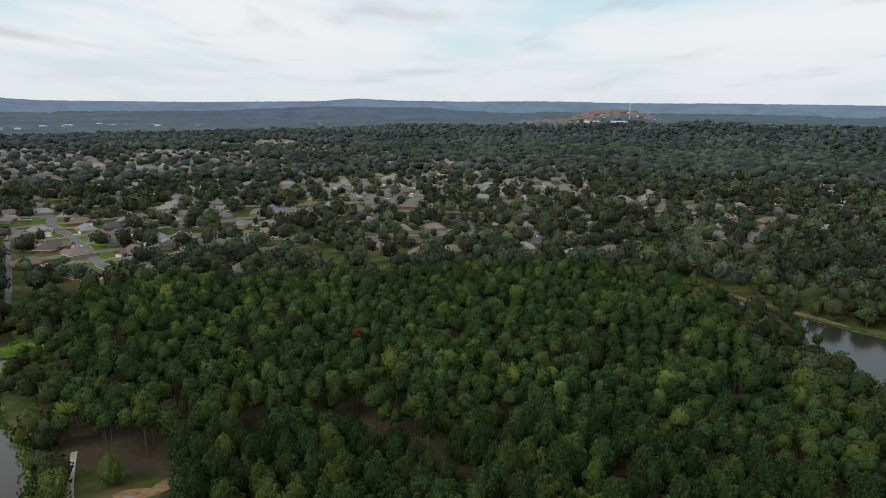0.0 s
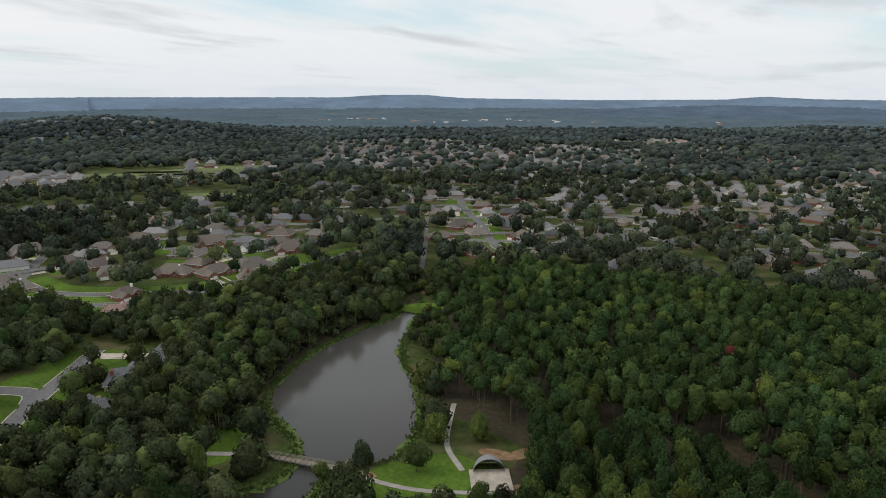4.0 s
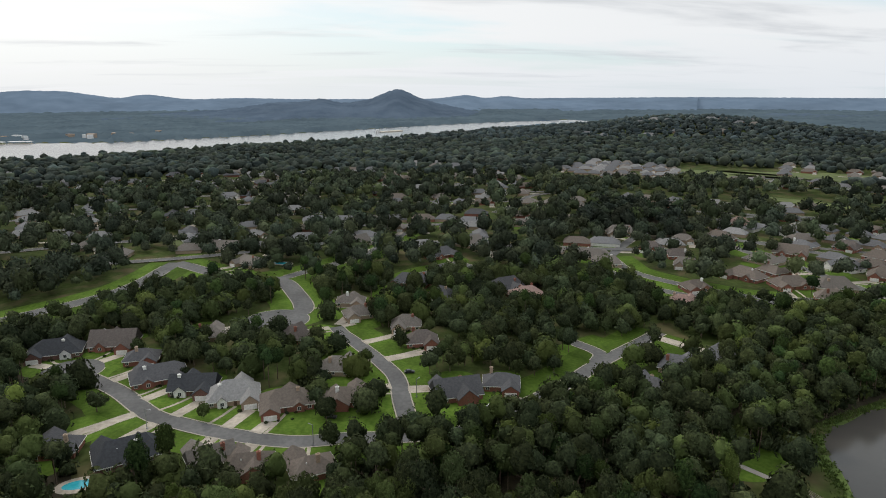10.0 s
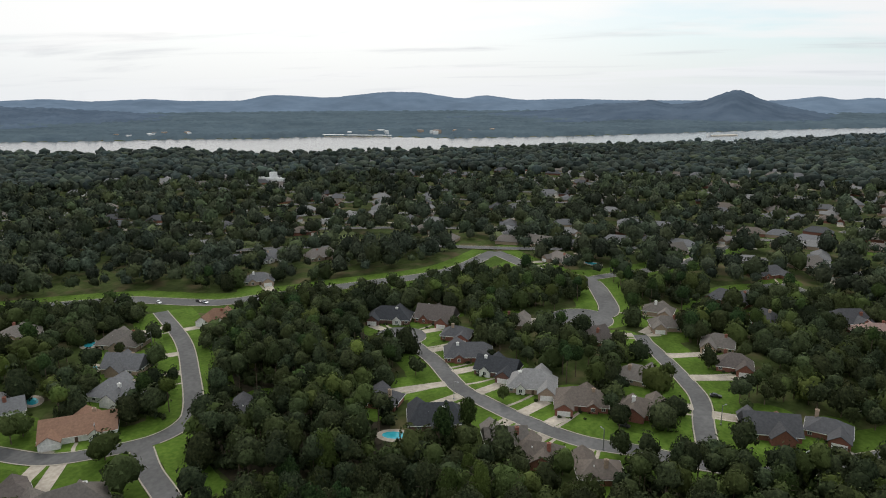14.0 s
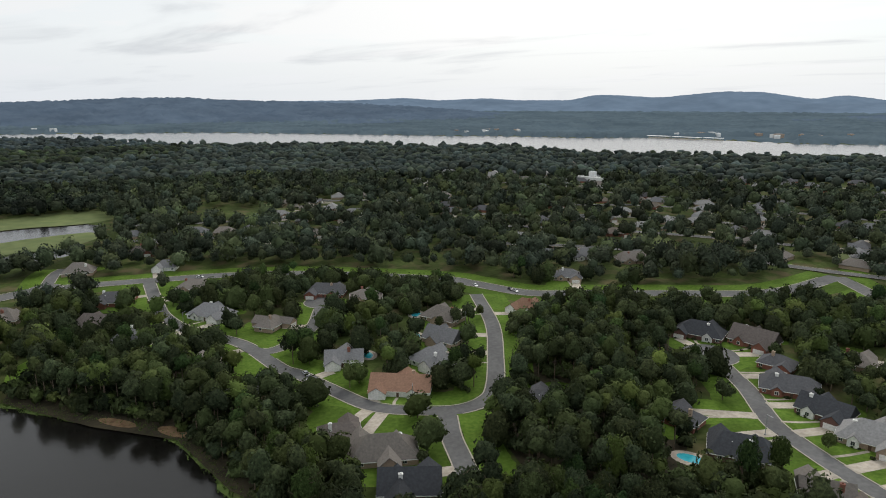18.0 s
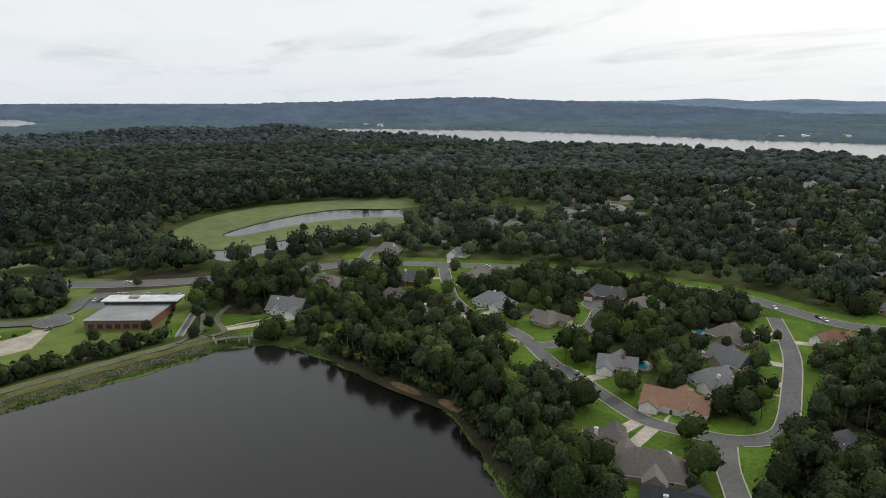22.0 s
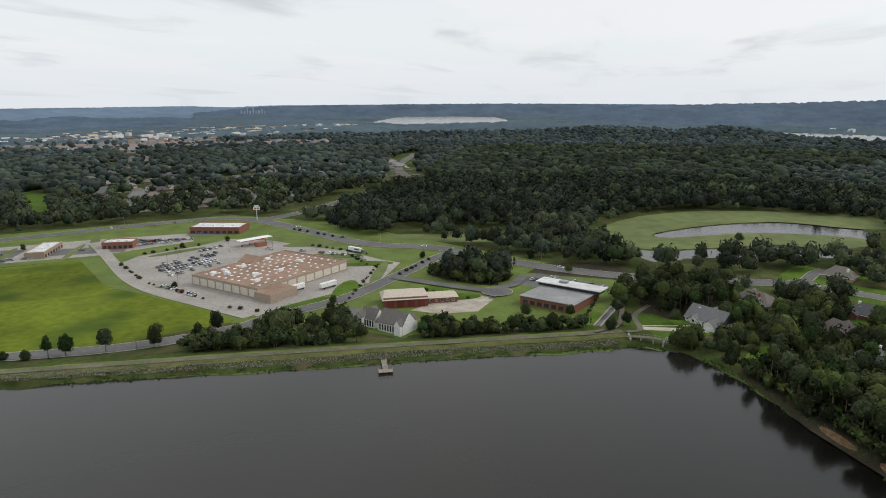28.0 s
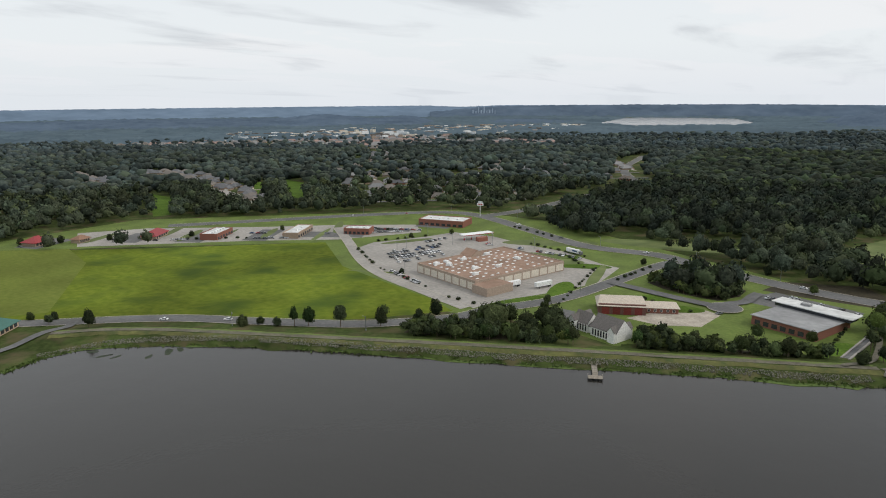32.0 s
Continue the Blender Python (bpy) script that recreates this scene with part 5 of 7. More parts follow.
def plant(name, templates, px, py, crown, high, mat, label, tint, parent=None):
    """Many trees in one mesh; crown: radius of each one, high: height of the crown's middle."""
    vs, fs, ts, hs = [], [], [], []
    pz = ground_z(px, py)
    which = TG.randint(len(templates), size=len(px))
    off = 0
    for k, (tv, tf) in enumerate(templates):
        idx = np.where(which == k)[0]
        if not len(idx):
            continue
        a = TG.rand(len(idx)) * 6.283
        ca, sa = np.cos(a)[:, None], np.sin(a)[:, None]
        sx = crown[idx][:, None]
        sz = sx * (0.95 + 0.55 * TG.rand(len(idx)))[:, None]
        wide = (0.78 + 0.44 * TG.rand(len(idx)))[:, None]
        x = (tv[None, :, 0] * ca - tv[None, :, 1] * sa) * sx * wide + px[idx][:, None]
        y = (tv[None, :, 0] * sa + tv[None, :, 1] * ca) * sx + py[idx][:, None]
        z = tv[None, :, 2] * sz + (pz + high)[idx][:, None]
        vs.append(np.stack([x, y, z], -1).reshape(-1, 3))
        fs.append((tf[None] + (np.arange(len(idx)) * len(tv))[:, None, None]).reshape(-1, 3) + off)
        ts.append(np.repeat(tint[idx], len(tv)))
        hs.append(np.repeat(TG.rand(len(idx)), len(tv)))
        off += len(idx) * len(tv)
    me = tri_mesh(name, np.concatenate(vs), np.concatenate(fs), mat, np.concatenate(ts), True, np.concatenate(hs))
    ob = new(name, me)
    return tagged(ob, label, "woods", kind="stuff")


def tints(n, wood):
    """Most trees plain, some yellower."""
    return np.clip(TG.rand(n) ** 4 * 0.6 + (TG.rand(n) < 0.03) * 0.5, 0, 1)


def trunk_mesh(h, r, seed):
    rg = np.random.RandomState(seed)
    bm = bmesh.new()

    def limb(p, q, r0, r1, n=6):
        d = (Vector(q) - Vector(p))
        m = Matrix.Translation((Vector(p) + Vector(q)) / 2) @ d.to_track_quat("Z", "Y").to_matrix().to_4x4()
        bmesh.ops.create_cone(bm, cap_ends=False, segments=n, radius1=r0, radius2=r1, depth=d.length, matrix=m)
    limb((0, 0, -0.4), (0.1, 0, h * 0.55), r, r * 0.7, 7)
    limb((0.1, 0, h * 0.55), (0, 0.1, h), r * 0.7, r * 0.25)
    for k in range(5):
        a, z = rg.rand() * 6.28, h * (0.5 + 0.09 * k)
        limb((0.05, 0, z), (math.cos(a) * h * 0.22, math.sin(a) * h * 0.22, z + h * 0.16), r * 0.38, r * 0.1, 5)
    me = bpy.data.meshes.new("trunk")
    bm.to_mesh(me)
    bm.free()
    me.materials.append(M["bark"])
    return me


NEAR_CROWNS = {}
for kind, n in (("pine", 5), ("oak", 5)):
    NEAR_CROWNS[kind] = []
    for k in range(n):
        v, f = leafy(40 + k + (20 if kind == "oak" else 0), 2100, 0.056, 20 if kind == "pine" else 13, 1.35 if kind == "pine" else 1.05, 2)
        NEAR_CROWNS[kind].append((v, f))
CROWN_MESH = {}


def crown_mesh(kind, k, tint):
    key = (kind, k, tint)
    if key not in CROWN_MESH:
        v, f = NEAR_CROWNS["oak" if kind == "red" else kind][k]
        CROWN_MESH[key] = tri_mesh("crown", v, f, LEAF[kind], np.full(len(v), tint), True)
    return CROWN_MESH[key]


TRUNKS = [trunk_mesh(1.0, 0.022, k) for k in range(4)]
TREE_LABEL = {"pine": "tall pine with a rounded bushy green crown", "oak": "dark green broadleaf tree with a full crown", "red": "tree with dark red autumn leaves in the wood"}


def tree(x, y, height, crown, kind="oak", tint=0.0, group="trees", label=""):
    ob = new("pine_tree" if kind == "pine" else "tree")
    ob.matrix_world = pose(x, y, max(gz(x, y), -0.3), 0, 0, TG.rand() * 360)
    if label == "" and tint > 0.45:
        label = "yellow-green broadleaf tree with a bright crown"
    tagged(ob, label or TREE_LABEL[kind], "tree", group)
    part("trunk", TRUNKS[TG.randint(4)], ob, "", Matrix.Diagonal((height, height, height * 0.9, 1)))
    sz = crown * ((1.4 if kind == "pine" else 1.2) + 0.45 * TG.rand())
    part("crown", crown_mesh(kind, TG.randint(5), round(tint * 4) / 4), ob, "", pose(0, 0, height - sz * 0.95) @ Matrix.Diagonal((crown * TG.uniform(0.85, 1.15), crown * TG.uniform(0.8, 1.1), sz, 1)))
    return ob


# nearest trees one by one, the rest of the woods as sheets of crowns
nx_, ny_, nw_ = stand(6.4, 120, 430)
keep = nw_ | (TG.rand(len(nx_)) < 0.62)
nx_, ny_, nw_ = nx_[keep], ny_[keep], nw_[keep]
pine_ = inside(nx_, ny_, PENINSULA) | (inside(nx_, ny_, PINES)) | (TG.rand(len(nx_)) < 0.08)
low_ = inside(nx_, ny_, DAM_WOOD) | inside(nx_, ny_, FOOT_WOOD) | inside(nx_, ny_, CLUMP)
rr_ = np.hypot(nx_, ny_)
order = np.argsort(rr_)
single = {True: 0, False: 0}
rest = []
for i in order:
    p = bool(pine_[i])
    if single[p] < 300 and (nw_[i] or single[p] < 300):
        single[p] += 1
        tn = float(np.clip(TG.rand() ** 4 * 0.6 + (TG.rand() < 0.04) * 0.5, 0, 1))
        if p:
            tree(nx_[i], ny_[i], TG.uniform(12, 19.5), TG.uniform(3.4, 5.1), "pine", tn, "pines of the lakeside wood")
        else:
            cr_ = TG.uniform(3.6, 5.4) if nw_[i] else 3.6 + 4.6 * TG.rand() ** 1.4
            hi_ = TG.uniform(11.5, 18) if nw_[i] else cr_ * 1.85 + TG.uniform(0.3, 2.2)
            if low_[i]:
                cr_, hi_ = TG.uniform(2.8, 4.0), TG.uniform(6.5, 10)
            tree(nx_[i], ny_[i], hi_, cr_, "oak", tn, "broadleaf trees of the neighbourhood")
    else:
        rest.append(i)
rest = np.array(rest)
MID_T = {k: [leafy(70 + j + (9 if k == "oak" else 0), 210, 0.100, 13, 1.3 if k == "pine" else 1.0, 2) for j in range(5)] for k in ("pine", "oak")}
for kind, sel in (("pine", rest[pine_[rest]]), ("oak", rest[~pine_[rest]])):
    n = len(sel)
    cr = TG.uniform(3.3, 5.0, n) if kind == "pine" else np.where(nw_[sel], TG.uniform(3.6, 5.6, n), 3.6 + 4.2 * TG.rand(n) ** 1.4)
    hi = np.where(nw_[sel], TG.uniform(10.5, 16, n), TG.uniform(4.8, 8.5, n)) if kind == "oak" else TG.uniform(9.5, 15, n)
    cr, hi = np.where(low_[sel], cr * 0.75, cr), np.where(low_[sel], hi * 0.42, hi)
    plant("woods", MID_T[kind], nx_[sel], ny_[sel], cr, hi - cr * 0.3, LEAF[kind],
          "dense wood of green pines beside the lake" if kind == "pine" else "dark green broadleaf trees among the houses", tints(n, True))
    tv = np.array([[math.cos(a) * q, math.sin(a) * q, z] for z, q in ((-0.5, 0.24), (1.0, 0.12)) for a in np.arange(5) * 1.2566])
    tf = np.array([[j, (j + 1) % 5, 5 + j] for j in range(5)] + [[(j + 1) % 5, 5 + (j + 1) % 5, 5 + j] for j in range(5)])
    z0 = ground_z(nx_[sel], ny_[sel])
    v = np.stack([tv[None, :, 0] + nx_[sel][:, None], tv[None, :, 1] + ny_[sel][:, None], z0[:, None] + np.where(tv[:, 2] > 0, 1, 0)[None] * hi[:, None] - 0.3], -1).reshape(-1, 3)
    f = (tf[None] + (np.arange(n) * 10)[:, None, None]).reshape(-1, 3)
    tagged(new("tree_trunks", tri_mesh("tree_trunks", v, f, M["bark"])), "brown trunks of the trees in the wood", "trunks", kind="stuff")

# small trees in the front and back gardens
yx_, yy_ = [], []
for lx, ly, lw, ld, la in LAWNS:
    if math.hypot(lx, ly) < 430 and TG.rand() < 0.75:
        s_, k_ = (1 if TG.rand() < 0.5 else -1), 0.55 + 0.4 * TG.rand()
        x, y = lx + math.cos(radians(la)) * lw * k_ * s_, ly + math.sin(radians(la)) * lw * k_ * s_
        p_, q_ = np.array([x]), np.array([y])
        free = all(dist_to_line(p_, q_, ln)[0] > h + 1.2 for ln, h in ROADS + ROADS_EXTRA)
        if free and all(math.hypot(x - fx, y - fy) > fq * 0.85 + 1.5 for fx, fy, fq in FOOTPRINTS if abs(fx - x) < 30):
            yx_.append(x)
            yy_.append(y)
yx_, yy_ = np.array(yx_), np.array(yy_)
yc_ = TG.uniform(1.7, 3.8, len(yx_))
plant("garden_trees", [leafy(60 + j, 420, 0.125, 12, 1.0, 2) for j in range(5)], yx_, yy_, yc_, yc_ * 1.15 + 0.5, LEAF["oak"], "small dark green trees in the gardens of the houses", tints(len(yx_), False))

# low growth under the broadleaf woods and along the shore
ux_, uy_, uw_ = stand(4.2, 120, 470)
shore_ = signed(ux_, uy_, LAKE)
edge_ = uw_ & ~inside(ux_, uy_, PENINSULA) & ((shore_ < 16) | (TG.rand(len(ux_)) < 0.4)) | (inside(ux_, uy_, PENINSULA) & (shore_ < 9) & (TG.rand(len(ux_)) < 0.6))
edge_ |= inside(ux_, uy_, DAM_WOOD) | inside(ux_, uy_, FOOT_WOOD) | inside(ux_, uy_, CLUMP)
ux_, uy_ = ux_[edge_], uy_[edge_]
plant("undergrowth", [leafy(85 + j, 60, 0.26, 6, 0.8, 1) for j in range(4)], ux_, uy_, TG.uniform(2.1, 3.9, len(ux_)), TG.uniform(1.4, 4.6, len(ux_)), LEAF["oak"],
      "bushy green undergrowth along the edge of the woods", tints(len(ux_), True))

for r0_, r1_ in ((430, 640), (640, 950)):
    mx_, my_, mw_ = stand(8.8, r0_, r1_)
    az_ = np.degrees(np.arctan2(-mx_, my_)) % 360
    thin_ = np.where((az_ > 30) & (az_ < 78), 0.44, 0.60) + 0.3 * np.sin(mx_ * 0.021 + 2 * np.sin(my_ * 0.013)) * np.sin(my_ * 0.027 + 1.1)
    keep = mw_ | (TG.rand(len(mx_)) < thin_)
    mx_, my_ = mx_[keep], my_[keep]
    size_ = 3.4 + 5.2 * TG.rand(len(mx_)) ** 1.3
    kit_ = [leafy(100 + j, 120 if r0_ < 600 else 50, 0.135 if r0_ < 600 else 0.20, 11, 0.95, 1) for j in range(6)]
    mw_ = mw_[keep]
    # trees in woods take the copy with shade in its colour
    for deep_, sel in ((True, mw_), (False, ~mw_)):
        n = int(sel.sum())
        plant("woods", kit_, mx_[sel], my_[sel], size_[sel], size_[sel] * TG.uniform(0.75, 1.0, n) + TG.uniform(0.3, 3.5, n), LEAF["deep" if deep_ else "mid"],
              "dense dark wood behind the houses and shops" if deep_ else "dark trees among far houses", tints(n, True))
for r0_, r1_, sp_ in ((950, 1560, 10.0), (1560, 2060, 13.0)):
    fx_, fy_, fw_ = stand(sp_, r0_, r1_)
    far_side = banks(fx_, fy_) < 400
    far_side &= np.hypot(fx_, fy_) > np.interp(np.degrees(np.arctan2(-fx_, fy_)) % 360, RIVER_AZ, RIVER_FAR, 9e9, 9e9) - 60
    keep = (fw_ | (TG.rand(len(fx_)) < 0.8)) & ~far_side
    fx_, fy_, fw_ = fx_[keep], fy_[keep], fw_[keep]
    fw_ = fw_ & (r0_ < 1500)
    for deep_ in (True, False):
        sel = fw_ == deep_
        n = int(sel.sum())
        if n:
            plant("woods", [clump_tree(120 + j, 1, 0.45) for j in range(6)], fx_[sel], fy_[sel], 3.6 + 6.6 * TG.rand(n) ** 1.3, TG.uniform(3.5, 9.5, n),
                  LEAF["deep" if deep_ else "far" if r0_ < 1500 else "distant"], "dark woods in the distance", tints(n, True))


def far_canopy():
    az = np.radians(np.arange(-40, 252, 0.22))
    r = np.geomspace(1740, 4450, 64)
    px, py = -np.sin(az)[None] * r[:, None], np.cos(az)[None] * r[:, None]
    b = banks(px, py)
    z = ground_z(px, py) + 5 + 9 * TG.rand(*px.shape) * (0.4 + 0.6 * TG.rand(*px.shape))
    clear = np.sin(px * 0.006 + 1.3 * np.sin(py * 0.004)) + np.sin(py * 0.009 + px * 0.003) > 1.35
    for a_, r_, q_ in ((349.5, 2190, 125), (345.3, 2260, 125), (213, 2050, 120)):
        x_, y_ = polar(a_, r_)
        clear = clear | (np.hypot(px - x_, py - y_) < q_)
    rr = np.hypot(px, py)
    over = rr > np.interp(np.degrees(np.arctan2(-px, py)) % 360, RIVER_AZ, RIVER_FAR, 2000, 2000)
    z = np.where((b < 15) | ((rr < 2000) & ~over), -4.0, np.where(clear, ground_z(px, py) + 0.8, z))
    n = len(az)
    i, j = np.meshgrid(np.arange(len(r) - 1), np.arange(n - 1), indexing="ij")
    a = i * n + j
    tris = np.concatenate([np.stack([a, a + 1, a + n + 1], -1).reshape(-1, 3), np.stack([a, a + n + 1, a + n], -1).reshape(-1, 3)])
    # haze is in the canopy's colour and glow
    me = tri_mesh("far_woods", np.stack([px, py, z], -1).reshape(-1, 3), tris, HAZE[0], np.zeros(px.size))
    tagged(new("far_woods", me), "unbroken woods towards the horizon, painted with haze", "woods", kind="stuff")


far_canopy()

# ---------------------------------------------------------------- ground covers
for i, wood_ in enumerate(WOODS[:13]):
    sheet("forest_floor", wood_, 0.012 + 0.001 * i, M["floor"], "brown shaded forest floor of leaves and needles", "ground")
sheet("verge", SHOPS, 0.008, M["verge"], "mown green verges round the shops", "lawn")
sheet("field", FIELD, 0.03, M["meadow"], "large bright green meadow of uneven grass", "field")
sheet("field", [(640, -195), (560, -262), (500, -245), (398, -170), (420, -140)], 0.036, M["mown"], "paler mown part of the meadow", "field")
sheet("fairway", soft([(41, -591), (-9, -692), (-84, -745), (-165, -756), (-231, -746), (-240, -690), (-200, -672), (-140, -692), (-74, -660), (-22, -606), (-36, -592), (-112, -632), (-190, -628), (-184, -594), (-143, -570), (-120, -584), (-32, -543), (0, -545), (21, -545), (41, -591)], 3)[:-1],
      0.03, M["fairway"], "pale green golf fairway round the ponds", "lawn")
for gx_, gy_, ga_, gb_, gt_ in ((-443, -308, 26, 16, 40), (-495, -252, 34, 18, 20), (-350, -590, 38, 20, 30), (-424, -290, 18, 12, 0), (-560, -120, 22, 14, 20), (-640, 510, 60, 14, 30), (-800, 640, 110, 16, 40),
                                (-900, 600, 70, 12, 40), (560, -880, 40, 26, 30), (640, -860, 30, 18, 0), (150, -545, 60, 16, 10), (240, -500, 40, 12, 30), (690, -500, 40, 20, 40), (120, 900, 50, 16, 0), (210, 640, 30, 14, 0)):
    sheet("grass_clearing", disc(gx_, gy_, ga_, gb_, gt_, 22), 0.05, M["fairway"], "pale green mown clearing among trees", "lawn")
for gx_, gy_, ga_, gb_, gt_ in ((-183, 128, 15, 20, -30), (-100, 152, 24, 15, 10), (-100, 166, 12, 8, 0), (-66, -323, 16, 8, 60), (-14, -352, 14, 22, 10), (18, -352, 18, 9, 70), (100, -378, 16, 7, 20), (118, -392, 12, 6, 20),
                                (190, -440, 26, 8, 20), (215, -458, 20, 8, 20), (170, -372, 8, 26, 15), (184, -338, 6, 22, -25), (-202, 296, 12, 9, 40)):
    LIFT = 0.055 + 0.0013 * (len(bpy.data.meshes) % 23)
    me = mesh_of("lawn", [(x, y, LIFT) for x, y in disc(gx_, gy_, ga_, gb_, gt_, 20)], [tuple(range(20))], M["lawn"])
    setting("lawn", me, "mown green lawn of the park", "lawn")
for gx_, gy_, ga_, gb_, gt_ in ((-124, 147, 5, 2.2, 15), (-93, 181, 7, 3, 10), (-86, 186, 6, 3, 60), (180, 388, 3, 26, 33), (205, 352, 3, 22, 35), (-30, -330, 5, 3, 30),
                                (-76, -246, 2.5, 9, 25), (-88, -224, 3, 8, 20), (-215, 322, 5, 4, 0), (-70, 168, 14, 5, 20), (-52, 160, 10, 4, 0)):
    LIFT = 0.09 + 0.0013 * (len(bpy.data.meshes) % 23)
    me = mesh_of("bare_soil", [(x, y, max(gz(x, y), 0) + LIFT) for x, y in disc(gx_, gy_, ga_, gb_, gt_, 14)], [tuple(range(14))], M["soil"])
    setting("bare_soil", me, "patch of bare reddish soil", "ground")

sheet("field", MEADOW_FAR, 0.05, M["fairway"], "pale dry meadow below the wooded hill", "field")
for gx_, gy_, ga_, gb_, gt_ in ((-881, -484, 9, 16, 10), (-800, -270, 20, 12, 20)):
    sheet("pond", disc(gx_, gy_, ga_, gb_, gt_, 20), 0.06, M["river"], "small bright pond among trees and houses", "water")

for q in GREENS:
    sheet("grass_clearing", q, 0.05, M["lawn"], "bright mown clearing beyond the parkway", "lawn")
sheet("car_park", ARC_LOT, 0.06, M["lot"], "pale paved court before terraced houses", "car park")


# ---------------------------------------------------------------- dam
road([(x * 1.004, y * 1.004) for x, y in DAM], 4.0, "worn grey-brown track along the crest of the dam", False, -0.55, "track", "path")


def dam_band(lo, hi, mat, lift, label):
    """A strip of grass along the dam, between two distances from its crest (landward is positive)."""
    line = soft(DAM, 12)
    offs = np.linspace(lo, hi, 5)
    v, f = [], []
    for i, (x, y) in enumerate(line):
        ax, ay = line[max(0, i - 1)]
        bx, by = line[min(len(line) - 1, i + 1)]
        d = math.hypot(bx - ax, by - ay)
        wob = 0.5 * math.sin(i * 1.7) + 0.4 * math.sin(i * 0.61)
        for k, o in enumerate(offs):
            q = o + (wob if k in (0, 4) else 0)
            v.append((x - (by - ay) / d * q, y + (bx - ax) / d * q, 0.0))
    z = np.maximum(ground_z(np.array([p[0] for p in v]), np.array([p[1] for p in v])), -0.3) + lift
    v = [(p[0], p[1], float(h)) for p, h in zip(v, z)]
    for i in range(len(line) - 1):
        for k in range(4):
            a = i * 5 + k
            f.append((a, a + 5, a + 6, a + 1))
    setting("verge", mesh_of("verge", v, f, mat), label, "grass")


dam_band(2.4, 6.5, M["verge"], 0.14, "bright mown grass strip behind the crest of the dam")
dam_band(-6.0, -1.9, M["dry_grass"], 0.14, "olive dry grass on the lake side of the dam")


def riprap():
    rg = np.random.RandomState(3)
    line = soft([(330, -133), (316, -162), (270, -196), (191, -233), (136, -257), (88, -280), (16, -311), (0, -320)], 8)
    bm = bmesh.new()
    bmesh.ops.create_icosphere(bm, subdivisions=1, radius=1.0)
    tv = np.array([v.co[:] for v in bm.verts])
    tf = np.array([[v.index for v in f.verts] for f in bm.faces])
    bm.free()
    vs, fs, at = [], [], []
    k = 0
    for (ax, ay), (bx, by) in zip(line, line[1:]):
        d = math.hypot(bx - ax, by - ay)
        nx, ny = (by - ay) / d, -(bx - ax) / d
        if nx * 0 + ny * -1 < 0:
            nx, ny = -nx, -ny
        for _ in range(int(d * 15)):
            t, q = rg.rand(), rg.rand() ** 1.2 * 5.2 + 0.4
            x, y = ax + (bx - ax) * t + nx * q, ay + (by - ay) * t + ny * q
            s = rg.uniform(0.12, 0.34)
            vs.append(tv * (s * rg.uniform(0.7, 1.3, 3)) + rg.randn(len(tv), 3) * 0.06 + (x, y, 0))
            at.append((x, y))
            fs.append(tf + k * len(tv))
            k += 1
    at = np.array(at)
    for v, z in zip(vs, ground_z(at[:, 0], at[:, 1])):
        v[:, 2] += max(z, -0.6) + 0.12
    me = tri_mesh("riprap", np.concatenate(vs), np.concatenate(fs), M["stone"])
    tagged(new("riprap", me), "grey rock riprap along the foot of the dam", "rocks", kind="stuff")


riprap()


def reeds():
    """Tufts of tall grass along the shores."""
    rg = np.random.RandomState(8)
    vs, k = [], 0
    for shore, step in ((WEST_SHORE[:8], 0.7), (ARM_SHORE, 0.45), (EAST_SHORE[9:16], 0.6), (DAM_SHORE, 0.6)):
        line = soft(shore, 5)
        for (ax, ay), (bx, by) in zip(line, line[1:]):
            d = math.hypot(bx - ax, by - ay)
            for _ in range(int(d / step * 4)):
                t = rg.rand()
                x, y = ax + (bx - ax) * t + rg.randn() * 1.4, ay + (by - ay) * t + rg.randn() * 1.4
                for _b in range(3):
                    a, w, h = rg.rand() * 6.28, rg.uniform(0.25, 0.6), rg.uniform(0.4, 1.1)
                    vs += [(x - math.cos(a) * w, y - math.sin(a) * w, -0.6), (x + math.cos(a) * w, y + math.sin(a) * w, -0.6), (x + rg.randn() * 0.4, y + rg.randn() * 0.4, -0.5 + h)]
        v, f = ribbon(line, (-2.6, 0.0, 2.6), 0.0)
        v = [(x + rg.randn() * 0.9, y + rg.randn() * 0.9, -0.43 + 0.05 * rg.rand()) for x, y, _ in v]
        setting("reed_bed", mesh_of("reed_bed", v, f, REED), "low green water plants along the shore", "reeds")
    me = tri_mesh("reeds", np.array(vs), np.arange(len(vs)).reshape(-1, 3), REED)
    tagged(new("reeds", me), "fringe of green reeds and tall grass along the shore", "reeds", kind="stuff")


LILY = material("water_weed", (0.018, 0.028, 0.012), (0.038, 0.050, 0.022), 0.6, 0.7)
for k, (x, y, a, b) in enumerate(((317, -153, 3.2, 1.6), (307, -153, 4.0, 1.2), (301, -156, 3.0, 1.0), (288, -165, 2.6, 1.1), (286, -174, 4.5, 1.8), (284, -179, 3.4, 1.4), (282, -183, 2.4, 1.0))):
    rl = random.Random(k)
    edge = [(px + rl.uniform(-0.5, 0.5), py + rl.uniform(-0.5, 0.5), -0.46) for px, py in disc(x, y, a, b, 40 + 25 * k, 18)]
    setting("water_weed", mesh_of("water_weed", edge, [tuple(range(18))], LILY), "dark floating water weed near the dam", "water plants")
REED = material("reed", (0.055, 0.092, 0.018), (0.095, 0.135, 0.03), 0.4, 0.9, per_island=0.3)
reeds()

# ---------------------------------------------------------------- lake structures
GREYWOOD, PALE = plain("weathered_wood", (0.30, 0.26, 0.21)), plain("pale_concrete", (0.42, 0.39, 0.34))
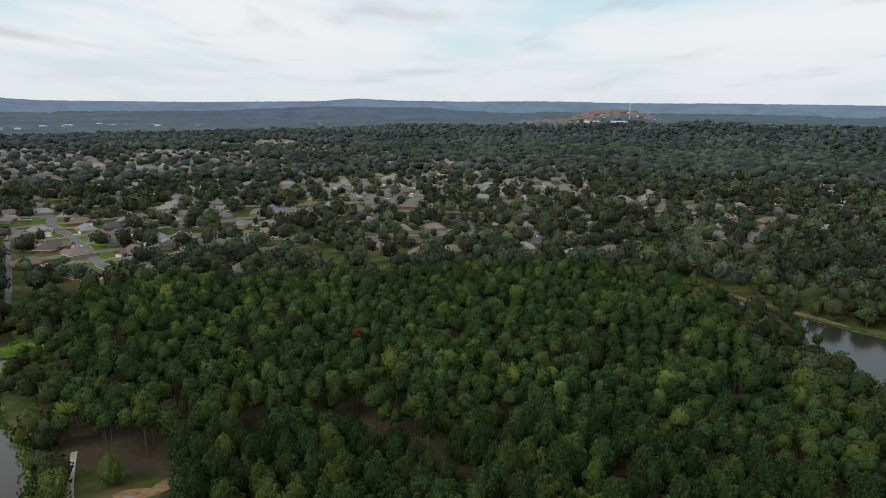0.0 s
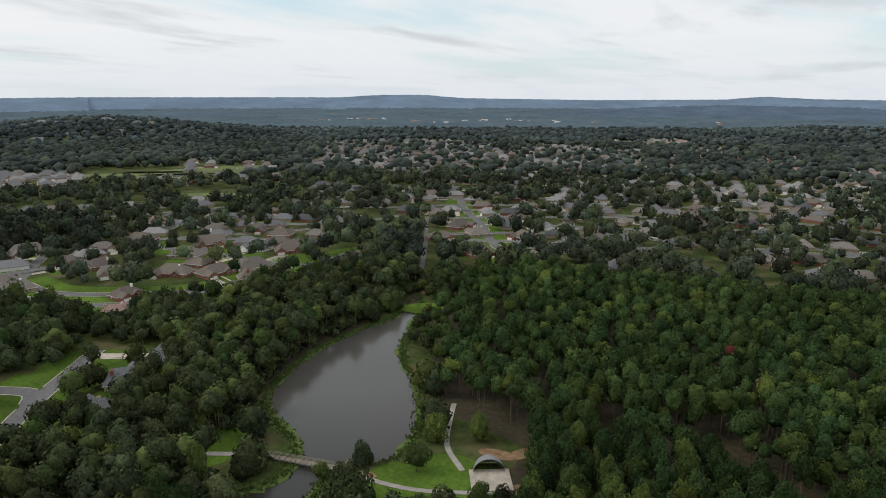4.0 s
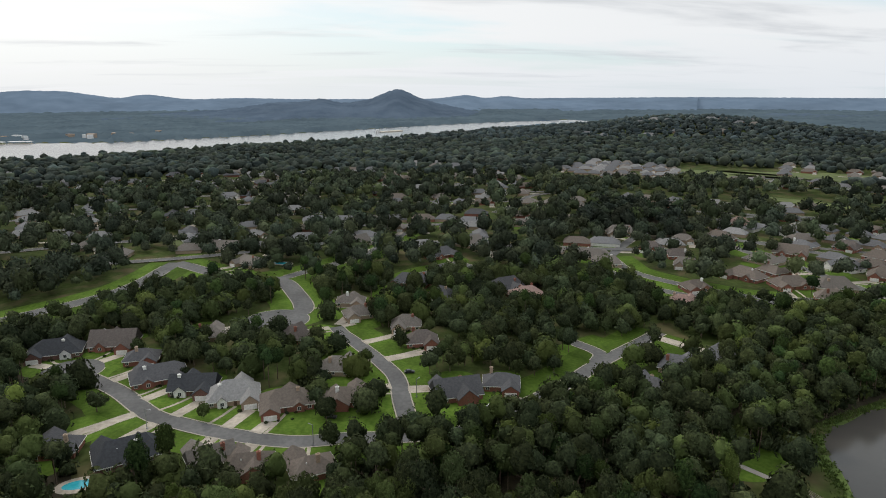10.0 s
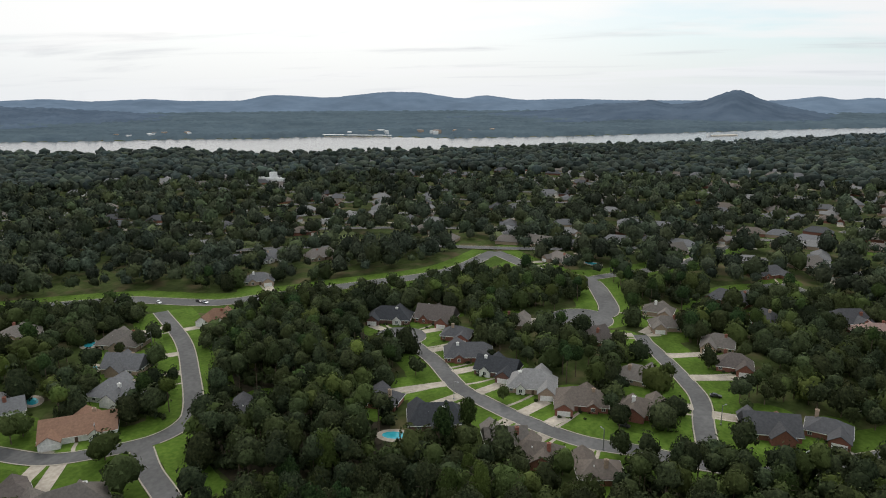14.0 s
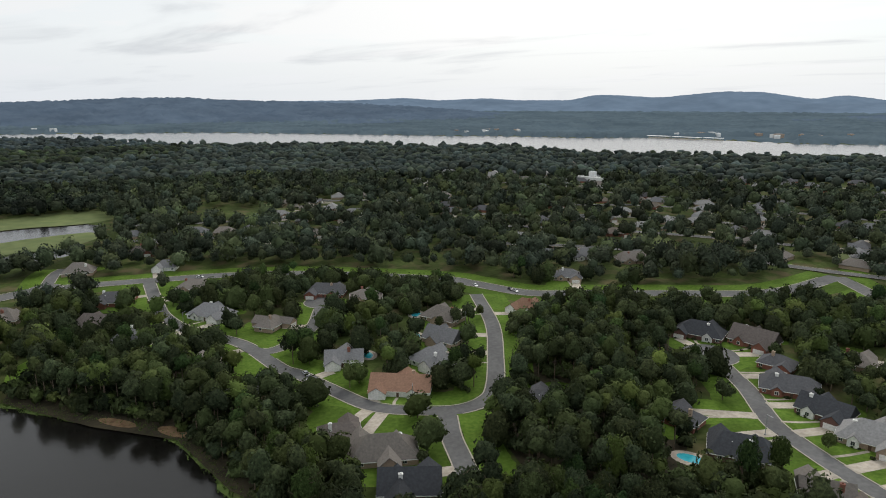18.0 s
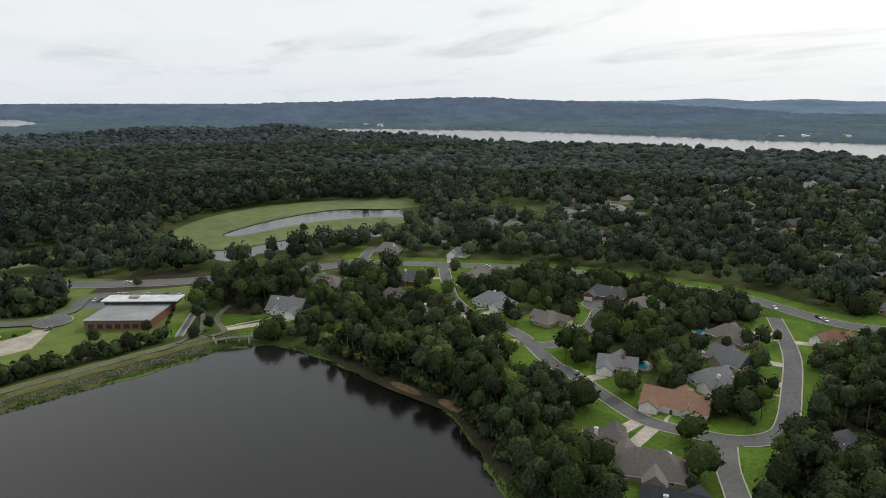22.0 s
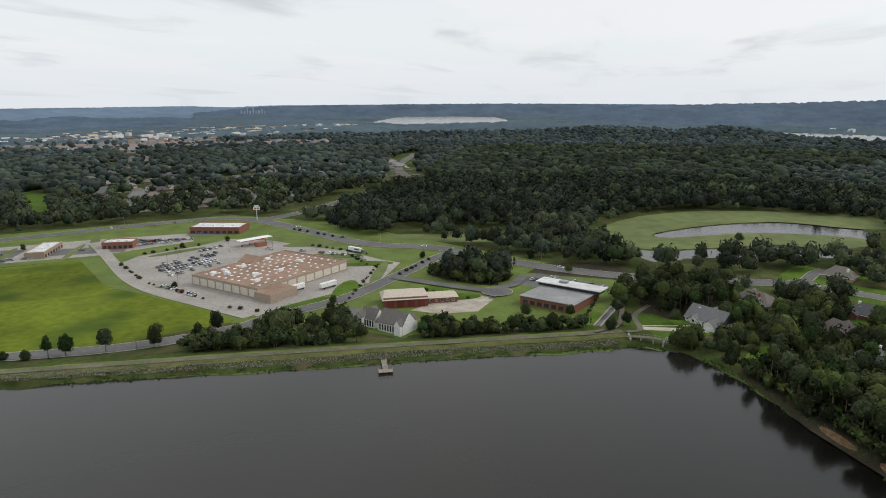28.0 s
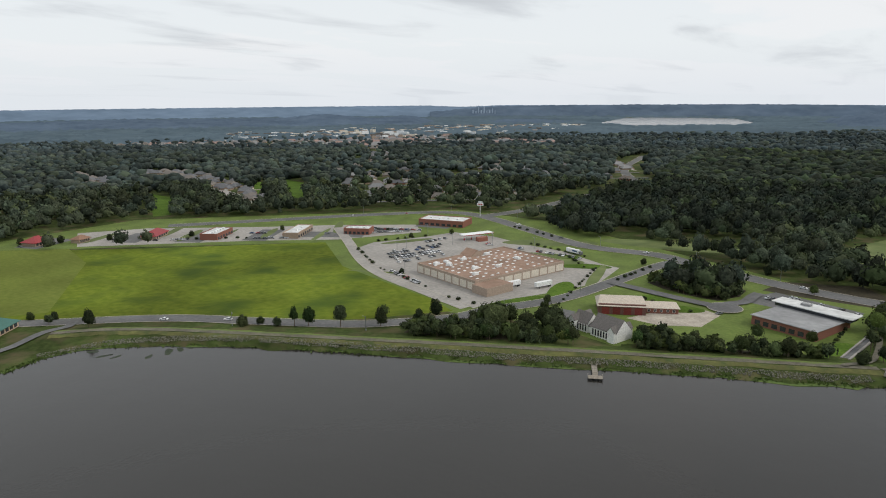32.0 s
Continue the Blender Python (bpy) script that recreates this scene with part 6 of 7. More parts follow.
STEEL = plain("grey_steel", (0.30, 0.31, 0.32), 0.4, metal=0.7)
BLACK = plain("black_rubber", (0.02, 0.02, 0.02))


def footbridge():
    ob = new("footbridge")
    ax, ay, bx, by = -160, 137, -129, 145.5
    ln, turn = math.hypot(bx - ax, by - ay), math.degrees(math.atan2(by - ay, bx - ax))
    ob.matrix_world = pose(ax, ay, 0.0, 0, 0, turn)
    tagged(ob, "weathered wooden footbridge with railings over the lake arm", "bridge")
    plank = boxes("plank", [(0, 0, 0, 0.36, 2.3, 0.07, 0)], M["wood"])
    n = int(ln / 0.4)
    for i in range(n):
        part("plank", plank, ob, "", pose(0.2 + i * 0.4, 0, 0.75))
    part("beam", boxes("beam", [(ln / 2, s, 0.4, ln, 0.3, 0.35, 0) for s in (-0.9, 0.9)], GREYWOOD), ob)
    post = boxes("post", [(0, 0, 0, 0.16, 0.16, 1.35, 0)], GREYWOOD, 0.02)
    pile = boxes("pile", [(0, 0, -3.5, 0.35, 0.35, 4.2, 0)], GREYWOOD)
    for i in range(17):
        for s in (-1.1, 1.1):
            part("post", post, ob, "", pose(0.3 + i * (ln - 0.6) / 16, s, 0.75))
            if i % 3 == 1:
                part("pile", pile, ob, "", pose(0.3 + i * (ln - 0.6) / 16, s * 0.8, 0.3))
    for s in (-1.1, 1.1):
        for z in (1.15, 1.6, 2.05):
            part("rail", boxes("rail", [(ln / 2, s, z, ln, 0.08, 0.14, 0)], GREYWOOD), ob)
    for x in (0.2, ln - 0.2):
        part("portal", boxes("portal", [(x, -1.3, 0.3, 0.22, 0.22, 3.2, 0), (x, 1.3, 0.3, 0.22, 0.22, 3.2, 0), (x, 0, 3.4, 0.22, 2.9, 0.22, 0)], plain("pale_timber", (0.45, 0.38, 0.25))), ob)


footbridge()


def pier():
    ob = new("fishing_pier")
    ax, ay, bx, by = 108, -275, 101, -260
    ln, turn = math.hypot(bx - ax, by - ay), math.degrees(math.atan2(by - ay, bx - ax))
    ob.matrix_world = pose(ax, ay, 0, 0, 0, turn)
    tagged(ob, "grey wooden fishing pier with a railed platform", "pier")
    plank = boxes("plank", [(0, 0, 0, 0.55, 2.4, 0.08, 0)], M["wood"])
    for i in range(int(ln / 0.6)):
        part("plank", plank, ob, "", pose(0.3 + i * 0.6, 0, 0.35))
    part("platform", boxes("platform", [(ln, 0, 0.30, 3.6, 6.4, 0.15, 0)], GREYWOOD), ob)
    part("float", boxes("float", [(ln, s, -0.6, 3.2, 1.6, 0.8, 0) for s in (-2.2, 0, 2.2)], BLACK), ob)
    for s in (-1.15, 1.15):
        part("rail", boxes("rail", [(ln / 2 - 1, s, 1.3, ln - 2, 0.08, 0.1, 0), (ln / 2 - 1, s, 0.85, ln - 2, 0.06, 0.08, 0)], GREYWOOD), ob)
        for i in range(7):
            part("post", boxes("post", [(i * (ln - 2) / 6, s, 0.3, 0.12, 0.12, 1.1, 0)], GREYWOOD), ob)
    part("rail", boxes("rail", [(ln + 1.75, 0, 1.3, 0.08, 6.4, 0.1, 0), (ln, 3.15, 1.3, 3.5, 0.08, 0.1, 0), (ln, -3.15, 1.3, 3.5, 0.08, 0.1, 0)], GREYWOOD), ob)
    for y in (-3.1, -1, 1, 3.1):
        part("post", boxes("post", [(ln + 1.7, y, 0.3, 0.14, 0.14, 1.1, 0)], GREYWOOD), ob)


pier()


def spillway():
    ob = new("spillway")
    ob.matrix_world = pose(-12, -327, 0, 0, 0, 176)
    tagged(ob, "concrete spillway with a low arched footbridge across it", "spillway")
    n = 10
    v, f = [], []
    for i in range(n + 1):
        x = -9.5 + 19 * i / n
        z = 2.2 + 0.7 * math.cos(math.pi * (i / n - 0.5))
        v += [(x, -1.3, z), (x, 1.3, z), (x, 1.3, z - 0.4), (x, -1.3, z - 0.4)]
    for i in range(n):
        a = i * 4
        f += [(a + k, a + (k + 1) % 4, a + 4 + (k + 1) % 4, a + 4 + k) for k in range(4)]
    part("deck", mesh_of("deck", v, f, M["track"]), ob, "arched grey deck")
    for s in (-1.25, 1.25):
        rail = part("railing", mesh_of("railing", [(-9.5 + 19 * i / n, s + dy, 3.1 + dz + 0.7 * math.cos(math.pi * (i / n - 0.5))) for i in range(n + 1) for dy, dz in ((-0.04, 0), (0.04, 0), (0.04, 0.08), (-0.04, 0.08))],
                                             [(i * 4 + k, i * 4 + (k + 1) % 4, i * 4 + 4 + (k + 1) % 4, i * 4 + 4 + k) for i in range(n) for k in range(4)], STEEL), ob)
        for i in range(n + 1):
            part("post", boxes("post", [(-9.5 + 19 * i / n, s, 2.2 + 0.7 * math.cos(math.pi * (i / n - 0.5)), 0.08, 0.08, 0.95, 0)], STEEL), rail)
    for s in (-1, 1):
        part("wing_wall", boxes("wing_wall", [(s * 8.6, 1.5, -2.0, 0.8, 9, 4.2, s * -12)], M["lot"]), ob, "grey concrete wing wall")
    part("weir", boxes("weir", [(0, -0.5, -2.5, 17, 1.6, 2.2, 0)], M["lot"]), ob)
    part("pier", boxes("pier", [(-3, 0, -2.5, 0.6, 2.4, 5.0, 0), (3, 0, -2.5, 0.6, 2.4, 5.0, 0)], M["lot"]), ob)
    ch = new("drainage_chute")
    ch.matrix_world = pose(9, -364, 0.06, 0, 0, 78)
    tagged(ch, "grey concrete drainage chute with low side walls", "chute")
    part("floor", boxes("floor", [(0, 0, -0.1, 40, 2.4, 0.2, 0)], M["asphalt"]), ch)
    for s in (-1.7, 1.7):
        part("wall", boxes("wall", [(0, s, -0.2, 40, 0.9, 0.9, 0)], M["lot"]), ch)


spillway()


def bandshell():
    ob = new("bandshell")
    ob.matrix_world = pose(-91, 171, 0, 0, 0, 35)
    tagged(ob, "small grey arched bandshell on a pale paved stage", "bandshell")
    part("stage", boxes("stage", [(0, -6, 0, 13, 12, 0.5, 0)], M["concrete"], 0.05), ob, "pale paved stage")
    v, f = [], []
    na, nd = 16, 5
    for j in range(nd):
        y = -1.5 + 6.0 * j / (nd - 1)
        r = 5.2 - 2.2 * (j / (nd - 1)) ** 2
        for i in range(na + 1):
            a = math.pi * i / na
            v.append((r * math.cos(a), y, 0.5 + r * 0.85 * math.sin(a)))
    for j in range(nd - 1):
        for i in range(na):
            a = j * (na + 1) + i
            f.append((a, a + 1, a + na + 2, a + na + 1))
    part("shell", slab_mesh("shell", v, f, plain("grey_shell", (0.24, 0.25, 0.26)), 0.25), ob, "grey arched shell roof")
    part("rear_wall", slab_mesh("rear_wall", [(3.0 * math.cos(math.pi * i / na), 4.4, 0.4 + 3.0 * 0.85 * math.sin(math.pi * i / na)) for i in range(na + 1)], [tuple(range(na + 1))], plain("shell_wall", (0.18, 0.15, 0.12))), ob)


bandshell()


def overlook():
    ob = new("lake_overlook")
    ob.matrix_world = pose(177, 281, 0, 0, 0, 20)
    tagged(ob, "round white railing round a small paved lake overlook", "overlook")
    part("paving", boxes("paving", [(-4, 0, -1.2, 9, 8, 1.35, 0)], M["concrete"]), ob)
    v, f = [], []
    for i in range(25):
        a = radians(-140 + 280 * i / 24)
        for q, z in ((4.6, -1.0), (4.6, 1.1), (5.0, 1.1), (5.0, -1.0)):
            v.append((2 + q * math.cos(a), q * math.sin(a), z))
    for i in range(24):
        f += [(i * 4 + k, i * 4 + (k + 1) % 4, i * 4 + 4 + (k + 1) % 4, i * 4 + 4 + k) for k in range(4)]
    part("wall", mesh_of("wall", v, f, plain("white_wall", (0.72, 0.72, 0.70))), ob, "white curved wall")


overlook()

# ---------------------------------------------------------------- single trees
for x, y, h, c in ((285, -218, 7, 3.4), (279, -225, 5, 2.3), (270, -229, 5.5, 2.6), (240, -246, 13, 4.0), (222, -259, 12, 4.4), (346, -167, 11, 3.8), (205, -286, 12, 4.2), (208, -274, 9, 3.6)):
    tree(x, y, h, c, "oak", 0.0, "trees along the meadow road")
for x, y, h, c in ((261, -233, 11, 3.0), (255, -238, 11, 3.8)):
    tree(x, y, h, c, "pine", 0.0, "trees along the meadow road")
for x, y, h, c, t in ((-116, 177, 11, 4.6, 0.75), (-110, 158, 10, 4.4, 0.5), (-103, 186, 11, 4.4, 0.9), (-134, 139, 6, 2.6, 0.5), (-10, -395, 9, 3.0, 0.9), (38, -452, 7, 3.0, 0.5), (-90, -596, 7, 4.0, 0.3)):
    tree(x, y, h, c, "oak", t, "park trees")
tree(-128, 152, 9, 4.6, "oak", 0.0, "", "dark grey-green round tree at the lake shore")
tree(-22, 255, 17.5, 3.4, "red", 0.0)
tree(-38, 282, 17.5, 2.6, "red", 0.0)

SHRUB_MESH = []
for k in range(4):
    v, f = leafy(90 + k, 120, 0.22, 6, 0.6, 1)
    SHRUB_MESH.append(tri_mesh("shrub", v, f, LEAF["oak"], np.zeros(len(v))))
for i, (x, y, s) in enumerate(SHRUBS[:90]):
    ob = tagged(new("shrub", SHRUB_MESH[i % 4]), "clipped dark green shrub beside a house", "shrub", "shrubs by the houses")
    ob.matrix_world = pose(x, y, max(gz(x, y), 0) + s * 0.45, 0, 0, i * 77) @ Matrix.Scale(s, 4)

hedge = tagged(new("hedge"), "row of clipped dark conifers on a lawn beside a drive", "hedge")
hedge.matrix_world = pose(-188, -188, 0)
for i in range(11):
    part("conifer", SHRUB_MESH[i % 4], hedge, "", pose(i * 0.2, i * 1.9, 1.3, 0, 0, i * 50) @ Matrix.Diagonal((0.95, 0.95, 1.7, 1)))

# ---------------------------------------------------------------- shopping centre
STUCCO, PANEL = plain("tan_stucco", (0.36, 0.28, 0.22), 0.9, 0.0), plain("cream_panel", (0.62, 0.56, 0.47), 0.8, 0.0)
BROWNROOF = material("brown_flat_roof", (0.24, 0.155, 0.11), (0.31, 0.205, 0.15), 0.25, 0.9, 0.2, big=0.22, big_scale=0.05)
WHITEROOF = material("white_flat_roof", (0.50, 0.50, 0.49), (0.66, 0.66, 0.64), 0.3, 0.8, 0.1, big=0.15, big_scale=0.08)
GREYROOF = material("grey_flat_roof", (0.22, 0.22, 0.222), (0.29, 0.29, 0.29), 0.3, 0.85, 0.1, big=0.15, big_scale=0.06)
WHITE = plain("white_metal", (0.75, 0.75, 0.74), 0.4, 0.05)
REDTRIM = plain("red_trim", (0.40, 0.05, 0.05), 0.5)


def flat_building(x, y, turn, l, d, h, wall, roof, label, name="building", band=None, parapet=0.7, windows=6, units=2, category="shop"):
    ob = new(name)
    ob.matrix_world = pose(x, y, 0, 0, 0, turn)
    tagged(ob, label, category)
    part("wall", boxes("wall", [(0, 0, -0.3, l, d, h + 0.3, 0)], wall), ob)
    part("roof", boxes("roof", [(0, 0, h, l - 0.8, d - 0.8, 0.12, 0)], roof), ob)
    e = parapet
    part("parapet", boxes("parapet", [(0, -d / 2 + 0.2, h, l, 0.4, e, 0), (0, d / 2 - 0.2, h, l, 0.4, e, 0), (-l / 2 + 0.2, 0, h, 0.4, d - 0.8, e, 0), (l / 2 - 0.2, 0, h, 0.4, d - 0.8, e, 0)], wall), ob)
    if band:
        part("awning", boxes("awning", [(0, -d / 2 - 0.6, h - 1.6, l * 0.9, 1.2, 0.5, 0)], band), ob)
    for i in range(windows):
        for s in (-1, 1):
            part("shop_window", boxes("shop_window", [((i + 0.5) * l / windows - l / 2, s * (d / 2 + 0.04), 0.5, l / windows * 0.62, 0.1, min(2.2, h - 2), 0)], GLASS), ob)
    for i in range(units):
        part("roof_unit", boxes("roof_unit", [((i - (units - 1) / 2) * l / (units + 1), d * 0.1, h + 0.1, 2.4, 1.8, 1.3, 0)], WHITE, 0.08), ob)
    return ob


def supermarket():
    ob = new("supermarket")
    l, d, h = 83, 62, 6.2
    ob.matrix_world = pose(233, -392, 0, 0, 0, 73)
    tagged(ob, "large tan supermarket with a flat brown roof and many skylights", "supermarket")
    part("wall", boxes("wall", [(0, 0, -0.3, l, d, h + 0.3, 0)], STUCCO), ob)
    part("roof", boxes("roof", [(0, 0, h, l - 1, d - 1, 0.15, 0)], BROWNROOF), ob, "flat brown roof")
    part("parapet", boxes("parapet", [(0, -d / 2 + 0.25, h, l, 0.5, 0.8, 0), (0, d / 2 - 0.25, h, l, 0.5, 0.8, 0), (-l / 2 + 0.25, 0, h, 0.5, d - 1, 0.8, 0), (l / 2 - 0.25, 0, h, 0.5, d - 1, 0.8, 0)], STUCCO), ob)
    rg = random.Random(2)
    sky_panel = boxes("skylight", [(0, 0, 0, 2.0, 1.3, 0.45, 0)], WHITE, 0.1)
    for i in range(12):
        for j in range(9):
            if rg.random() < 0.93:
                part("skylight", sky_panel, ob, "white domed skylight", pose(-l / 2 + 6 + i * 6.45, -d / 2 + 5.5 + j * 6.3 + (i % 2) * 1.5, h + 0.15))
    unit = boxes("roof_unit", [(0, 0, 0, 4.5, 2.4, 1.6, 0), (0.4, 0, 1.6, 1.6, 1.6, 0.3, 0)], WHITE, 0.08)
    for ux, uy in ((10, -18), (24, -20), (28, -12), (33, -20), (20, 6), (4, 12), (-14, -20), (-22, 4), (30, 18)):
        part("roof_unit", unit, ob, "", pose(ux, uy, h + 0.15, 0, 0, rg.choice((0, 90))))
    # panels between piers, on the two long sides that face the lake and the meadow
    panel_y = boxes("panel", [(0, 0, 0, 0.16, 6.2, 4.6, 0)], PANEL)
    panel_x = boxes("panel", [(0, 0, 0, 6.9, 0.16, 4.6, 0)], PANEL)
    for i in range(8):
        for sx in (-1, 1):
            part("panel", panel_y, ob, "cream wall panel", pose(sx * (l / 2 + 0.06), -d / 2 + 4 + i * 7.7, 0.7))
    for i in range(10):
        for sy in (-1, 1):
            part("panel", panel_x, ob, "cream wall panel", pose(-l / 2 + 4.5 + i * 8.2, sy * (d / 2 + 0.06), 0.7))
    part("portico", gable_wall(13, -3, 9, 6.8, 0.6, STUCCO), ob, "gabled entrance portico", pose(-6, -d / 2 + 1, 0))
    part("portico_roof", wing_roof(13, -3, 9, 6.9, 0.6, BROWNROOF), ob, "", pose(-6, -d / 2 + 1, 0))
    part("loading_wing", boxes("loading_wing", [(33, d / 2 + 7, -0.3, 22, 14, 5.6, 0)], STUCCO), ob)
    part("loading_roof", boxes("loading_roof", [(33, d / 2 + 7, 5.3, 21, 13, 0.1, 0)], BROWNROOF), ob)
    dock = boxes("dock_door", [(0, 0, 0, 0.14, 3.0, 3.2, 0)], BLACK)
    for i in range(3):
        part("dock_door", dock, ob, "", pose(21.9, d / 2 + 3 + i * 4.0, 0.9))


supermarket()
sheet("car_park", [(362, -390), (366, -420), (342, -465), (333, -494), (293, -497), (253, -483), (219, -478), (176, -455), (161, -451), (158, -405), (176, -365), (192, -336), (198, -314), (239, -326), (279, -338), (311, -352)],
      0.045, M["lot"], "pale concrete car park round the supermarket", "car park")
for x, y, a, b, t in ((232, -455, 30, 6, 12), (205, -446, 18, 9, 20), (300, -346, 22, 2.5, 20), (345, -440, 24, 5, 60), (166, -420, 4, 34, 12)):
    me = mesh_of("lawn", [(px, py, 0.075) for px, py in disc(x, y, a, b, t, 20)], [tuple(range(20))], M["fairway"])
    setting("lawn", me, "grass strip at the edge of the car park", "lawn")
flat_building(362, -522, 12, 46, 24, 5.5, WALL["redbrick"], WHITEROOF, "long red brick shop with a pale flat roof", windows=8, units=4)
flat_building(404, -444, 25, 24, 15, 5, WALL["redbrick"], WHITEROOF, "red brick restaurant with a pale flat roof", units=3)
flat_building(447, -410, 117, 40, 14, 4.5, WALL["tanbrick"], WHITEROOF, "low tan brick shop with a pale roof", windows=7, band=REDTRIM)
flat_building(500, -362, 118, 32, 16, 5, WALL["redbrick"], WHITEROOF, "brick shop with a white stepped roof", windows=6, units=5)
sheet("car_park", [(563, -270), (458, -368), (399, -413), (358, -478), (385, -505), (446, -463), (506, -411), (588, -350), (621, -300)], 0.016, M["lot"], "pale worn car parks in front of a row of shops", "car park")
for lx, ly, la, lb, lt in ((525, -352, 5, 26, 32), (472, -398, 4, 24, 32), (428, -420, 30, 3, 118), (500, -372, 26, 2.5, 118), (582, -300, 5, 22, 25), (440, -455, 30, 4, 128), (560, -362, 34, 4, 126)):
    me = mesh_of("lawn", [(px, py, 0.05) for px, py in disc(lx, ly, la, lb, lt, 18)], [tuple(range(18))], M["fairway"])
    setting("lawn", me, "grass strip between car parks", "lawn")
for lx, ly, la, lb, lt in ((420, -425, 60, 24, 30), (470, -390, 50, 22, 118), (512, -352, 46, 24, 118), (556, -318, 40, 24, 118), (600, -262, 40, 24, 108), (395, -470, 50, 16, 25), (365, -505, 34, 10, 12)):
    LIFT = 0.02 + 0.0017 * (len(bpy.data.meshes) % 13)
    r_ = math.radians(lt)
    c_, s_ = math.cos(r_), math.sin(r_)
    q = [(lx + u * la / 2 * c_ - v * lb / 2 * s_, ly + u * la / 2 * s_ + v * lb / 2 * c_) for u, v in ((-1, -1), (1, -1), (1, 1), (-1, 1))]
    setting("car_park", mesh_of("car_park", [(x, y, LIFT) for x, y in q], [(0, 1, 2, 3)], M["asphalt"]), "asphalt car park beside shops", "car park")


def petrol_station():
    ob = new("petrol_station")
    ob.matrix_world = pose(300, -480, 0, 0, 0, 62)
    tagged(ob, "petrol station with a white canopy edged in red", "petrol station")
    part("canopy", boxes("canopy", [(0, 0, 4.6, 30, 9, 0.7, 0)], WHITE, 0.05), ob, "flat white canopy")
    part("fascia", boxes("fascia", [(0, -4.55, 4.7, 30.2, 0.12, 0.5, 0), (0, 4.55, 4.7, 30.2, 0.12, 0.5, 0)], REDTRIM), ob, "red canopy edge")
    for px in (-11, -3.7, 3.7, 11):
        part("column", boxes("column", [(px, 0, 0, 0.45, 0.45, 4.6, 0)], WHITE), ob)
        part("pump", boxes("pump", [(px + 1.2, 0, 0.1, 0.9, 0.6, 1.7, 0)], REDTRIM, 0.05), ob)
    part("kiosk", boxes("kiosk", [(0, 9, -0.2, 9, 5, 3.6, 0)], WALL["redbrick"]), ob)


petrol_station()


def hip_shop(x, y, turn, l, d, style, label):
    ob = new("shop")
    ob.matrix_world = pose(x, y, 0, 0, 0, turn)
    tagged(ob, label, "shop")
    part("wall", boxes("wall", [(0, 0, -0.3, l, d, 4.1, 0)], WALL["tanbrick"]), ob)
    part("roof", hip_roof(l, d, 3.8, 0.55, ROOF[style], over=1.0), ob)
    for i in range(5):
        for s in (-1, 1):
            part("shop_window", boxes("shop_window", [((i - 2) * l / 5.5, s * (d / 2 + 0.04), 0.6, l / 8, 0.1, 2.2, 0)], GLASS), ob)
    part("door", FRONT_DOOR, ob, "", pose(l * 0.09, -d / 2 - 0.1, 0))
    FOOTPRINTS.append((x, y, l * 0.5))


hip_shop(545, -330, 124, 26, 13, "red", "low restaurant with a bright red hipped roof")
hip_shop(601, -256, 110, 18, 14, "red", "small pavilion restaurant with a red hipped roof")
hip_shop(580, -282, 110, 12, 9, "orange", "small brick shop with a brown roof")
hip_shop(386, -138, 125, 20, 12, "green", "low building with a green metal roof")
road([(352, -118), (357, -146), (362, -163), (372, -174)], 5, "grey asphalt drive", True, 0.06)


def church():
    ob = new("church")
    ob.matrix_world = pose(121, -315, 0, 0, 0, 162)
    tagged(ob, "cream chapel with steep gables, tall windows and brown-grey roofs", "church")
    cream, rf = WALL["siding"], plain("umber_grey_shingle", (0.15, 0.135, 0.125), 0.95, 0.08)
    for k, (x0, x1, w, eave) in enumerate(((-15, 1.5, 11.5, 5.2), (4.5, 15, 10.0, 4.4))):
        part("wall", gable_wall(w, x0, x1, eave, 1.0, cream), ob, "", pose(0, 0, 0, 0, 0, 90))
        part("roof", wing_roof(w, x0 + 0.35, x1 + 0.1, eave + 0.05, 1.0, rf), ob, "steep brown-grey shingle roof", pose(0, 0, 0, 0, 0, 90))
    part("link", boxes("link", [(-3, 0, -0.3, 4, 8, 4.2, 0)], cream), ob)
    part("link_roof", hip_roof(4, 8, 3.9, 0.5, rf, 0.6), ob, "", pose(-3, 0, 0))
    for k in (-13.2, 12.6):
        for turn in (0, 180):
            part("gable", gable_wall(4.2, -7.4, 2, 5.8, 1.2, cream), ob, "", pose(k, 0, 0, 0, 0, turn))
            part("gable_roof", wing_roof(4.2, -7.4, 2, 5.85, 1.2, rf, 0.25), ob, "", pose(k, 0, 0, 0, 0, turn))
    tall = boxes("tall_window", [(0, 0, 0, 1.1, 0.12, 3.2, 0)], GLASS)
    pier_ = boxes("pilaster", [(0, 0, 0, 0.4, 0.5, 4.4, 0)], TRIM)
    for x0, n, half in ((0.2, 7, 5.79), (-10.6, 4, 5.04)):
        for k in range(n):
            for s in (-1, 1):
                part("tall_window", tall, ob, "", pose(x0 + k * 1.75, s * half, 0.7))
                part("pilaster", pier_, ob, "", pose(x0 + 0.87 + k * 1.75, s * (half + 0.1), 0))
    FOOTPRINTS.append((121, -315, 14))


church()


